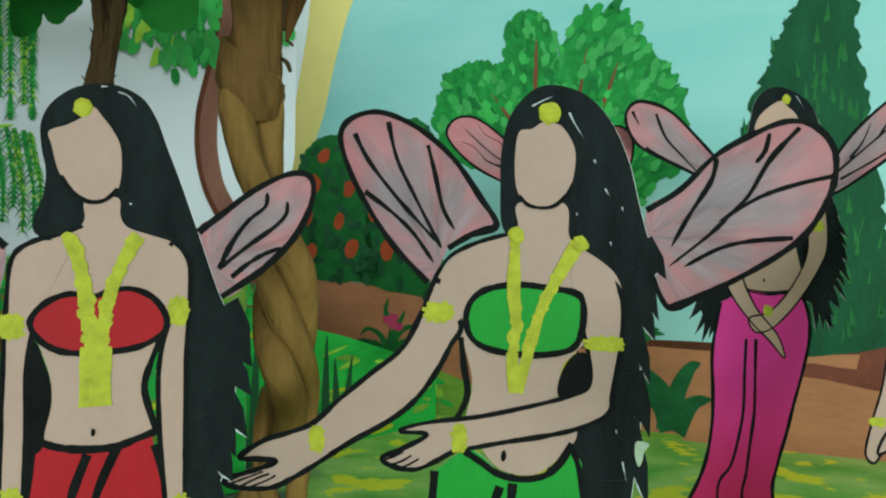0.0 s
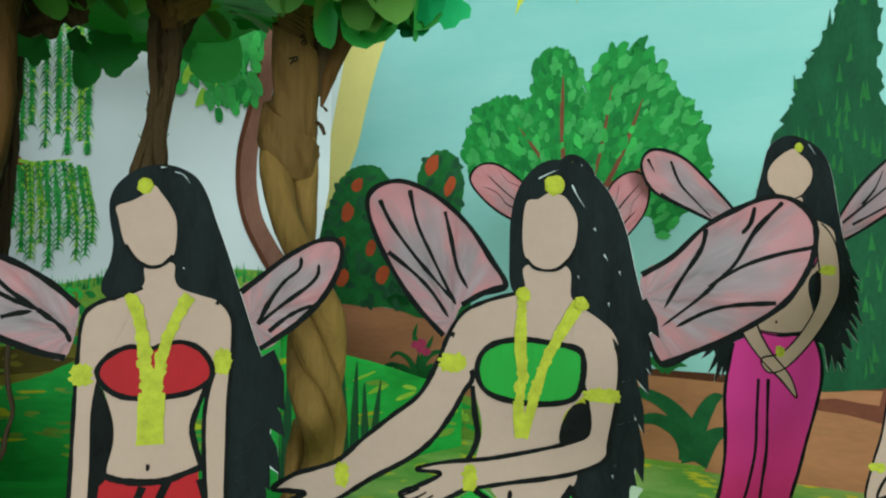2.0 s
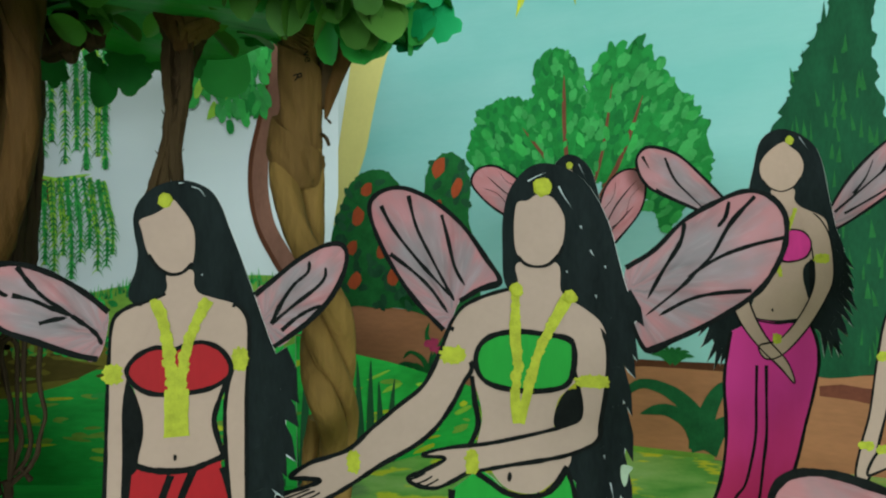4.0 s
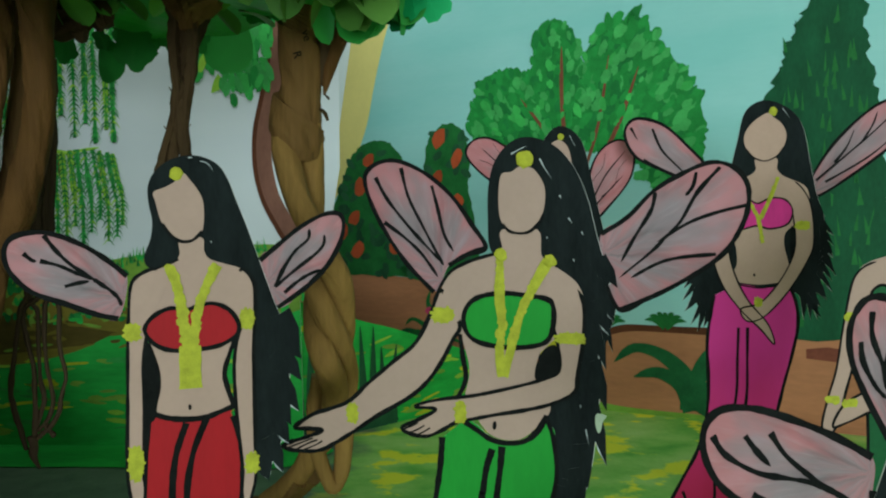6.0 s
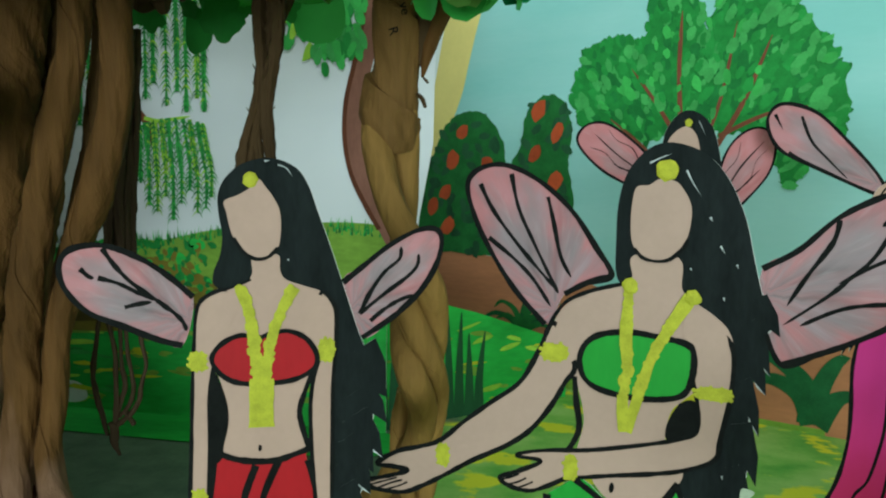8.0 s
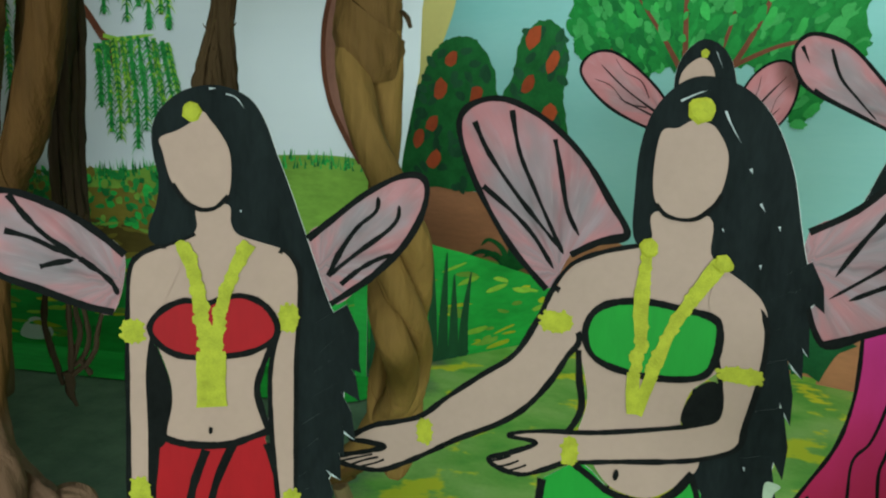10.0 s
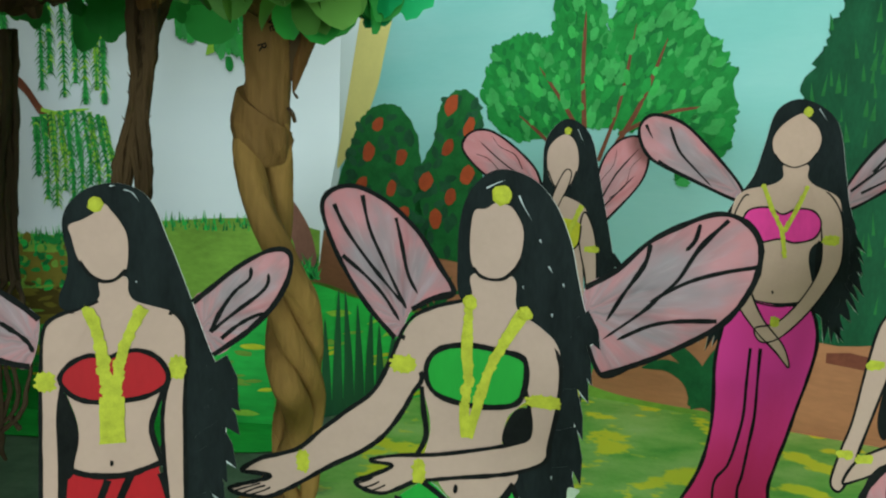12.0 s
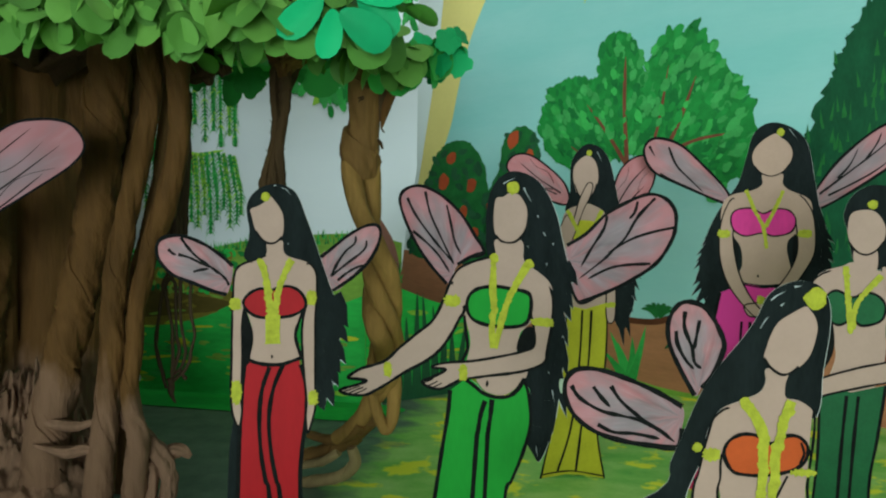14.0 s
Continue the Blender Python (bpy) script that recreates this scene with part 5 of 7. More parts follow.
def draw_dark(s):
    wing(s, "2.2,17.4 4,19.4 6.2,20.8 7.2,20.4 7.2,19.2 5.8,17.6 3.4,16", ["2.8,17.2 4.6,18.6 6.4,20", "3.4,16.8 5.2,17.8 6.6,19"])
    hairdo(s, "0.2,21.85 -0.3,21.75 -0.85,21.4 -1.25,20.75 -1.38,20.05 -1.2,19.4 -1.0,18.4 -0.85,17.7 -0.4,17.5 0.3,17.2 0.8,16.8 1.6,14 2,10.4 2.8,9.6 2.7,11 3.4,11.6 3,13 3.5,14 2.9,16 2.4,18.6 1.9,20.6 1.2,21.6", ["0.9,21.3 1.3,20.7"])
    s.blob(P("-0.79,17.55 -1.37,17.33 -2.25,17.04 -2.7,16.5 -2.3,14.6 -1.6,12.4 -2,10.4 -0.6,10.2 0.5,10.7 0.9,12.4 0.9,14.3 1.5,16 1.2,16.8 0.34,17.14"), SKIN, 0.9, 0.2)
    s.fill(P("-2.4,10.6 -0.8,10.2 0.97,10.7 0.6,7.6 0.25,4.8 0.3,0 -3,0 -2.6,4 -2.4,7"), DARKGREEN, 1.05, 0.1)
    s.stroke(P("-2.4,10.6 -2.4,7 -2.6,4 -3,0"), 0.2, BLACK, 1.2)
    s.stroke(P("0.97,10.7 0.6,7.6 0.25,4.8 0.3,0"), 0.2, BLACK, 1.2)
    for a in ("-1,10 -1.2,7 -1.4,3 -1.6,0.2", "-0.4,10 -0.6,7 -0.8,3 -1,0.2"):
        s.stroke(P(a), 0.22, BLACK, 1.2)
    limb(s, "-1.9,17 -2.9,16.4 -3.4,14.4 -3.8,12 -4.2,10.6 -4.5,9.2 -4.1,8.8 -3.7,9.6 -3.4,10.8 -2.9,12.6 -2.4,14.4 -1.9,15.8", SKIN, 1.4, 0.14)
    s.blob(P("-1.8,17.1 -2.5,16.6 -2.7,15.6 -2,15.2 -1.2,16 -1,17.2"), SKIN, 1.58)
    s.blob(P("-2.5,13.9 -1.9,14.4 -1.7,12.6 -2.4,11.2 -2.8,12"), BLACK, 1.1)
    limb(s, "1.2,17.1 2.1,16.4 2.6,14.4 2.6,12.2 1.6,11.1 0,10.6 -2,10 -3.3,9.4 -4,9.2 -3.5,10.2 -2.4,10.9 -0.5,11.6 1.4,12.2 1.7,13.2 1.5,15", SKIN, 1.6, 0.14)
    s.blob(P("1,17.2 1.7,16.7 2,15.6 1.5,15 0.9,15.8 0.6,17.2"), SKIN, 1.78)
    s.blob(P("-0.72,18.4 -0.79,17.5 -0.2,17 0.34,17.14 0.27,18.4"), SKIN, 0.93)
    s.blob(P("-0.27,20.48 -1,20.27 -1.17,19.4 -1.06,18.75 -0.7,18.21 -0.21,18.02 0.26,18.22 0.64,18.76 0.71,19.51 0.31,20.26"), SKIN, 1.65)
    s.stroke(P("-1.1,18.7 -0.7,18.17 -0.21,17.98 0.26,18.2 0.64,18.71"), 0.12, BLACK, 1.72)
    s.blob(P("-2.21,15.11 -2.12,15.67 -1.63,15.95 -0.84,15.59 -0.16,15.88 0.52,15.63 0.83,15.04 0.6,14.3 -0.3,14 -0.85,14.3 -1.5,14 -2.1,14.4"), DARKGREEN, 1.7)
    s.stroke(P("-2.21,15.11 -2.12,15.67 -1.63,15.95 -0.84,15.59 -0.16,15.88 0.52,15.63 0.83,15.04 0.6,14.3 -0.3,14 -0.85,14.3 -1.5,14 -2.1,14.4"), 0.16, BLACK, 1.8, closed=True)
    for a in ("-1.22,17.33 -1.14,16.24 -1.02,15.04 -0.9,13.6", "0.59,16.82 -0.16,15.93 -0.67,15.05 -0.8,13.8"):
        s.beads(P(a), 0.165, YELLOW, 1.95)
    for x, z in P("-3,14.5 2.1,14.2 -4,10.5 -3.2,10.3"):
        s.beads([(x - 0.3, z), (x + 0.3, z)], 0.22, YELLOW, 1.85)
    s.bead(0.06, 20.77, 0.26, YELLOW, 1.7, 1.2)


def draw_orange(s):
    wing(s, "-3.78,13.59 -4.63,14.08 -5.6,14.51 -6.56,14.83 -7.31,14.86 -7.71,14.55 -7.77,13.95 -7.44,13.24 -6.75,12.7 -5.89,12.4 -4.93,12.24 -3.94,12.17 -3.78,12.84", ["-7.56,14.29 -7.26,13.85 -6.54,13.42 -5.79,13.24 -5.26,13.11 -4.61,12.78 -4.01,12.35", "-6.21,14.28 -5.86,13.76 -5.26,13.24 -4.72,12.88 -4.16,12.51", "-6.81,14.25 -6.55,13.9 -6.22,13.54", "-6.65,12.94 -6.11,12.68 -5.36,12.63 -4.52,12.46"], line=0.2, plain=True, even=True)
    wing(s, "-3.38,13.98 -3.88,14.89 -4.25,15.75 -4.29,16.52 -3.98,17.08 -3.54,17.19 -3.01,16.94 -2.6,16.28 -2.41,15.61 -2.74,14.76 -3.15,14.24", ["-3.74,16.87 -3.75,16.31 -3.49,15.62 -3.4,15.13 -3.16,14.91", "-4.03,16.2 -3.98,15.75 -3.69,15.19 -3.41,14.89", "-3.25,16.57 -3.37,15.88 -3.43,15.56"], line=0.2, plain=True, even=True)
    hairdo(s, "0.13,17.93 -0.49,17.78 -1,17.4 -1.35,16.65 -1.81,15.95 -2.38,15.24 -2.94,14.48 -3.37,13.61 -3.76,12.63 -4.17,11.64 -4.58,10.64 -8.4,8.5 -6.8,6.6 -4.6,7.4 -3.57,10.66 -3.11,11.76 -2.93,12.75 -2.5,13.51 -1.77,13.63 -0.71,13.53 0.12,13.54 0.63,13.22 0.85,13.77 0.89,14.73 1.08,16.13 1.08,17.09 0.76,17.72",
           ["-0.9,17.27 -0.69,17.44 -0.38,17.59", "-1.24,16.31 -1.11,16.54 -0.95,16.74", "-0.13,17.72 0.13,17.76", "-0.58,17.08 -0.43,17.19"])
    s.blob(P("-0.99,14.93 -1.01,14.5 -1.2,14.12 -1.77,13.85 -2.5,13.51 -2.85,12.86 -2.99,12.2 -2.58,11.77 -2.45,10.46 -1.9,8.3 -0.6,8.1 0.7,8.5 0.4,10.5 0.45,11.38 0.49,12.25 0.55,13.22 0.54,13.55 0.12,13.84 -0.32,13.95 -0.35,14.4 -0.28,14.83"), SKIN, 0.9, 0.2)
    s.fill(P("-2.4,8.2 -0.8,7.8 0.8,8.3 1,6 0.8,3 0.9,0 -3.6,0 -3,3 -2.6,6"), ORANGE, 1.05, 0.1)
    s.stroke(P("-2.4,8.2 -2.6,6 -3,3 -3.6,0"), 0.18, BLACK, 1.2)
    s.stroke(P("0.8,8.3 1,6 0.8,3 0.9,0"), 0.18, BLACK, 1.2)
    limb(s, "-2.19,13.52 -2.69,13.27 -2.91,12.64 -3.07,11.98 -3.21,11.32 -3.41,10.44 -3.4,7.6 -2.8,7.2 -2.3,7.8 -2.56,10.45 -2.48,11.11 -2.47,11.77 -2.33,12.43", SKIN, 1.3, 0.1)
    s.blob(P("-1.77,13.68 -2.5,13.38 -2.77,12.9 -2.84,12.31 -2.58,11.88 -2.17,12.43 -1.55,13.2"), SKIN, 1.48)
    s.stroke(P("0.65,13.55 0.63,12.68 0.54,11.81 0.47,11.16 0.47,10.5 0.75,8.2"), 0.11, BLACK, 1.4)
    s.stroke(P("-0.22,11.24 -0.42,10.82 -0.58,10.47"), 0.1, BLACK, 1.4)
    s.blob(P("0.25,17.06 -0.16,16.85 -0.62,16.54 -0.87,16.12 -1.01,15.69 -1.09,15.3 -0.85,14.98 -0.49,14.77 -0.2,14.83 0.19,15.09 0.46,15.46 0.61,15.98 0.66,16.36 0.57,16.7 0.41,16.93"), SKIN, 1.65)
    s.stroke(P("-1.09,15.3 -0.87,14.98 -0.51,14.74 -0.2,14.8 0.07,15.01"), 0.11, BLACK, 1.72)
    s.blob(P("-2.37,11.99 -2.19,12.45 -1.75,12.67 -1.24,12.62 -0.79,12.36 -0.27,12.63 0.15,12.59 0.43,12.25 0.37,11.81 0.07,11.52 -0.35,11.36 -0.88,11.27 -1.51,11.26 -2.08,11.4"), ORANGE, 1.7)
    s.stroke(P("-2.37,11.99 -2.19,12.45 -1.75,12.67 -1.24,12.62 -0.79,12.36 -0.27,12.63 0.15,12.59 0.43,12.25 0.37,11.81 0.07,11.52 -0.35,11.36 -0.88,11.27 -1.51,11.26 -2.08,11.4"), 0.15, BLACK, 1.8, closed=True)
    s.stroke(P("0.2,12.41 0.31,12.03 0.17,11.68"), 0.1, BLACK, 1.85)
    for a in ("-1.72,13.87 -1.34,13.29 -1.07,12.66 -1.06,12.01 -1.05,11.35 -1.12,10.46", "-0.14,13.84 -0.37,13.21 -0.5,12.56 -0.66,11.91 -0.65,11.36 -0.75,10.46"):
        s.beads(P(a), 0.19, YELLOW, 1.95)
    band(s, -2.79,11.96, 0.34, 0.24, 1.65), band(s, 0.3,11.37, 0.44, 0.13, 1.9)
    s.bead(-3.27,12.22, 0.18, YELLOW, 1.7, 1.2)
    s.bead(0.56,17.34, 0.36, YELLOW, 1.7, 1.4)

def draw_side(s):
    wing(s, "1.6,19.4 5,21 8.6,23.4 11.8,25.3 14,25.7 16.2,25.4 17.2,24.2 16.4,23.1 13.6,21.6 9,19.4 4.6,17.6 1.8,17.2", ["4,19.4 9,22.4 13.6,25.2", "4.4,18.8 9.6,20.8 15.6,24.2", "5,18.4 10,20 14.4,22.6"])
    hairdo(s, "0,23.4 -1.2,22.6 -1.5,20.4 -1.8,17 -2.4,12 0,13 2.2,12 2,17 1.6,20.4 1.3,22.6")
    s.blob(P("-0.6,19.4 -2,18.8 -2.2,15 -1.6,12 0,11.6 1.6,12 2.2,15 2,18.8 0.6,19.4"), SKIN, 0.9, 0.2)
    s.fill(P("-1.7,12.6 0,12.2 1.7,12.6 1.8,6 2.2,0 -2.2,0 -1.8,6"), DARKGREEN, 1.05, 0.1)
    s.blob(P("0,22.4 -0.9,21.6 -0.8,20.2 0,19.6 0.8,20.2 0.9,21.6"), SKIN, 1.65)


doll("paper_doll", -0.0885, 0.171, 0.40, "painted card fairy doll, red top and skirt, folded-down arms", draw_red)
doll("paper_doll", 0.03, 0.201, -0.15, "painted card fairy doll in bright green, one arm held out", draw_green)
doll("paper_doll", 0.19, 0.393, 0.10, "painted card fairy doll in magenta with clasped arms", draw_pink)
doll("paper_doll", 0.06, 0.39, 0.25, "painted card fairy doll in olive yellow, arm raised", draw_olive)
doll("paper_doll", 0.2188, 0.285, 0.0, "painted card fairy doll in deep green, folded arms", draw_dark)
doll("paper_doll", 0.14, 0.110, 0.20, "painted card fairy doll with orange top and black hair", draw_orange)
doll("paper_doll", -0.383, 0.19, 0.0, "painted card fairy doll beside the trunk, grey-pink wing", draw_side)

# ---- paper banyan tree ----
def tube(path, radii, sides=10, crumple=0.0, seed=0, n=6, closed_ends=True):
    """A crumpled paper tube along control points (metres)."""
    sides = max(sides, 9) * 2 if max(radii) > 0.0025 else sides
    pts = curve_pts3(path, n * 2)
    rs = np.interp(np.linspace(0, 1, len(pts)), np.linspace(0, 1, len(radii)), radii)
    bm, rings = bmesh.new(), []
    for i, p in enumerate(pts):
        d = (pts[min(i + 1, len(pts) - 1)] - pts[max(i - 1, 0)]).normalized()
        side = d.cross(Vector((0.2, 1, 0.1))).normalized()
        up = side.cross(d)
        ring = []
        for k in range(sides):
            a = math.tau * k / sides
            v = side * math.cos(a) + up * math.sin(a)
            w = a + 26 * p.z + seed
            n1 = noise.noise((1.7 * math.cos(w) + seed * 7, 1.7 * math.sin(w), p.z * 14 + seed))
            n2 = noise.noise((3.4 * math.cos(w) + seed, 3.4 * math.sin(w), p.z * 40))
            n3 = noise.noise((7 * math.cos(a) + seed, 7 * math.sin(a), p.z * 150 + p.x * 90))
            f = 1 + crumple * (2.2 * abs(n1) - 0.5 + 1.4 * abs(n2) - 0.3 + 0.5 * n3)
            ring.append(bm.verts.new(p + v * rs[i] * f))
        rings.append(ring)
    for a, b in zip(rings, rings[1:]):
        for k in range(sides):
            bm.faces.new((a[k - 1], a[k], b[k], b[k - 1]))
    if closed_ends:
        bm.faces.new(rings[0]), bm.faces.new(rings[-1])
    bmesh.ops.recalc_face_normals(bm, faces=bm.faces[:])
    return bm


def curve_pts3(ctrl, n):
    c = [Vector(p) for p in ctrl]
    out = []
    for i in range(len(c) - 1):
        a, b, d, e = c[max(i - 1, 0)], c[i], c[i + 1], c[min(i + 2, len(c) - 1)]
        for j in range(n):
            t = j / n
            out.append(0.5 * ((2 * b) + (d - a) * t + (2 * a - 5 * b + 4 * d - e) * t * t + (3 * b - a - 3 * d + e) * t ** 3))
    return out + [c[-1]]


tree = tagged(new("paper_tree"), "handmade banyan tree of brown kraft paper with green paper leaves", "tree")
tree.location = (-0.36, 0.36, 0)


def tree_part(name, bm, mat, label="", smooth=True, parent=None):
    ob = part(name, bm, mat, parent or tree, label, smooth)
    if parent is None:
        ob.matrix_parent_inverse = Matrix.Translation((0.36, -0.36, 0))
    return ob


# main trunk: a crumpled core with broad folds running down and flaring to the roots
def main_trunk():
    bm, rings, sides = bmesh.new(), [], 220
    folds = [(a, random.uniform(0.15, 0.24), random.uniform(0.016, 0.030), random.uniform(-0.6, 0.6), random.uniform(0, 6)) for a in np.linspace(-math.pi, math.pi, 14)[:-1]]
    for i in range(70):
        t = i / 69
        z = 0.40 * t
        ring = []
        for k in range(sides):
            a = math.tau * k / sides - math.pi
            r = 0.080 + 0.05 * (1 - t) ** 5 * max(0.0, 0.4 - math.cos(a)) + 0.012 * t
            top = 0.0
            for c, w, h, lean, ph in folds:
                d = (a - c - lean * 0.35 * math.sin(3.4 * t + ph) + math.pi) % math.tau - math.pi
                top = max(top, h * (1 + 0.25 * math.sin(7 * t + 2 * ph)) * max(0.0, 1 - (d / (w * 1.7)) ** 2) ** 0.5)
            r += top + 0.004 * noise.noise((4 * math.cos(a), 4 * math.sin(a), 9 * z)) + 0.0016 * noise.noise((15 * math.cos(a), 15 * math.sin(a), 30 * z)) + 0.0014 * abs(noise.noise((22 * a, 1, 9 * z)))
            ring.append(bm.verts.new((-0.475 + r * math.cos(a), 0.362 + r * math.sin(a), z)))
        rings.append(ring)
    for a, b in zip(rings, rings[1:]):
        for k in range(sides):
            bm.faces.new((a[k - 1], a[k], b[k], b[k - 1]))
    bm.faces.new(rings[0]), bm.faces.new(rings[-1])
    bmesh.ops.recalc_face_normals(bm, faces=bm.faces[:])
    return bm


random.seed(11)
tree_part("trunk", main_trunk(), KRAFTTRUNK, "thick folded dark brown kraft paper trunk")


# crumpled paper skirt round the foot
def root_skirt():
    bm, rings = bmesh.new(), []
    for i in range(60):
        t = i / 59
        ring = []
        for k in range(300):
            a = -3.0 + 2.5 * k / 299
            r = 0.060 + (0.110 + 0.03 * noise.noise((3 * a, 0, 5))) * t
            crease = abs(noise.noise((8 * a + 2 * noise.noise((2 * a, 4 * t, 7)), 3 * t, 1))) + 0.7 * abs(noise.noise((19 * a, 8 * t, 3))) + 0.35 * abs(noise.noise((45 * a, 25 * t, 9)))
            z = 0.002 + 0.064 * (1 - t) ** 1.5 + 0.026 * crease * (1 - 0.75 * t) * min(1, 4 * (1 - t))
            ring.append(bm.verts.new((-0.405 + r * math.cos(a), 0.362 + r * math.sin(a), z)))
        rings.append(ring)
    for p, q in zip(rings, rings[1:]):
        for k in range(299):
            bm.faces.new((p[k], p[k + 1], q[k + 1], q[k]))
    bmesh.ops.recalc_face_normals(bm, faces=bm.faces[:])
    return bm


tree_part("root_skirt", root_skirt(), KRAFTPALE, "pinkish brown crumpled paper at the foot")
# paper ropes down the trunk's face, running out into roots
for i, (a, tw_) in enumerate([(-2.3, 0.3), (-1.62, -0.3), (-1.02, 0.3), (-0.80, -0.15)]):
    pts = []
    for j in range(8):
        t = j / 7
        b = a + tw_ * math.sin(3.2 * t + i)
        r = 0.094 + 0.010 * t + 0.05 * max(0, 0.22 - t) / 0.22
        pts.append((-0.475 + r * math.cos(b), 0.362 + r * math.sin(b), 0.012 + 0.38 * t))
    out = (-0.475 + (0.165 + 0.02 * (i % 2)) * math.cos(a + 0.15 * (-1) ** i), 0.362 + (0.165 + 0.02 * (i % 2)) * math.sin(a + 0.15 * (-1) ** i), 0.006)
    tree_part("trunk_rope", tube([out] + pts, [0.005, 0.011, 0.012, 0.011, 0.010, 0.012], 14, 0.3, i), KRAFTTRUNK)
# twisted prop root: a rolled paper column that parts into two crossing strands
def rolled(path, radii, seed=0, pitch=0.05, step=0.16, n=8, sides=44, dent=0.13):
    """A roll of paper wound on a slant: its outer lap ends in a raised cut edge that climbs round it."""
    pts = curve_pts3(path, n)
    rs = np.interp(np.linspace(0, 1, len(pts)), np.linspace(0, 1, len(radii)), radii)
    bm, rings, run = bmesh.new(), [], 0.0
    for i, p in enumerate(pts):
        run += (p - pts[i - 1]).length if i else 0
        d = (pts[min(i + 1, len(pts) - 1)] - pts[max(i - 1, 0)]).normalized()
        side = d.cross(Vector((0.1, 1, 0.1))).normalized()
        up = side.cross(d)
        seam = math.tau * (run / pitch + seed * 0.37) + 0.7 * noise.noise((run * 45, seed, 2))
        ring = []
        for k in range(sides + 1):
            a = seam + math.tau * k / sides
            w = a - 40 * run
            bend = noise.noise((1.5 * math.cos(w) + seed, 1.5 * math.sin(w), run * 24))
            crease = 0.35 - abs(noise.noise((2.4 * math.cos(w) + seed * 3, 2.4 * math.sin(w) + seed, run * 30)))
            fine = noise.noise((7 * math.cos(a), 7 * math.sin(a), run * 240 + seed))
            f = 1 + step * (k / sides - 0.6) + dent * bend + dent * crease + 0.012 * fine
            ring.append(bm.verts.new(p + (side * math.cos(a) + up * math.sin(a)) * rs[i] * f))
        rings.append(ring)
    for a, b in zip(rings, rings[1:]):
        for k in range(sides + 1):
            bm.faces.new((a[k - 1], a[k], b[k], b[k - 1]))
    bm.faces.new(rings[0]), bm.faces.new(rings[-1])
    bmesh.ops.recalc_face_normals(bm, faces=bm.faces[:])
    bm.edges.ensure_lookup_table()
    for e in bm.edges:
        if len(e.link_faces) == 2 and e.calc_face_angle(0) > 0.9:
            e.smooth = False
    return bm


tree_part("twisted_root", rolled([(-0.0712, 0.266, 0.302), (-0.0715, 0.266, 0.2818), (-0.0718, 0.266, 0.264), (-0.0725, 0.265, 0.251), (-0.0736, 0.265, 0.2407), (-0.0731, 0.265, 0.2316), (-0.0726, 0.266, 0.2246)], [0.0094, 0.0092, 0.0094, 0.0106, 0.0122, 0.0108, 0.0080], 0.695, 0.037, 0.26, 10, 56, 0.18), KRAFT, "crumpled kraft paper prop root", True)
for path, radii, seed, mat in (
        ([(-0.0781, 0.264, 0.2418), (-0.0777, 0.26, 0.2299), (-0.0754, 0.257, 0.2195), (-0.0712, 0.256, 0.2054), (-0.0636, 0.255, 0.1897), (-0.0585, 0.2555, 0.1785), (-0.0545, 0.260, 0.168), (-0.0540, 0.267, 0.1565), (-0.0555, 0.276, 0.1435), (-0.0585, 0.282, 0.1303), (-0.0600, 0.288, 0.1023), (-0.061, 0.292, 0.0826), (-0.0638, 0.297, 0.066), (-0.0678, 0.3, 0.0564)],
         [0.0062, 0.0066, 0.0062, 0.0060, 0.0062, 0.0064, 0.0063, 0.0058, 0.0052, 0.0052, 0.0050, 0.0046, 0.0042, 0.0036], 5, KRAFTROPE),
        ([(-0.0683, 0.267, 0.2422), (-0.0682, 0.268, 0.2305), (-0.0687, 0.271, 0.2201), (-0.0691, 0.273, 0.204), (-0.0700, 0.273, 0.1877), (-0.0690, 0.268, 0.1745), (-0.0645, 0.2600, 0.1620), (-0.0592, 0.2590, 0.1490), (-0.0552, 0.266, 0.1361), (-0.0540, 0.275, 0.1206), (-0.0570, 0.279, 0.1042), (-0.0640, 0.288, 0.0900), (-0.0740, 0.296, 0.0780)],
         [0.0060, 0.0062, 0.0060, 0.0056, 0.0054, 0.0056, 0.0058, 0.0059, 0.0056, 0.0052, 0.0050, 0.0048, 0.0040], 8, KRAFTROPE),
        ([(-0.0715, 0.279, 0.1640), (-0.0705, 0.273, 0.1560), (-0.0680, 0.266, 0.1488), (-0.0648, 0.260, 0.1409), (-0.0612, 0.2575, 0.1316), (-0.0590, 0.263, 0.1213), (-0.0592, 0.269, 0.1101), (-0.0629, 0.277, 0.0990), (-0.0704, 0.288, 0.0890), (-0.0761, 0.295, 0.0814), (-0.0849, 0.3, 0.0659), (-0.0969, 0.306, 0.053), (-0.1107, 0.312, 0.0429)],
         [0.0030, 0.0046, 0.0054, 0.0060, 0.0064, 0.0064, 0.0062, 0.0060, 0.0058, 0.0058, 0.0056, 0.0056, 0.0046], 3, KRAFTROPE)):
    tree_part("twisted_root", rolled(path, radii, seed, 0.14, 0.05, 8, 44, 0.08), mat, "twisted ochre kraft paper prop root", True)
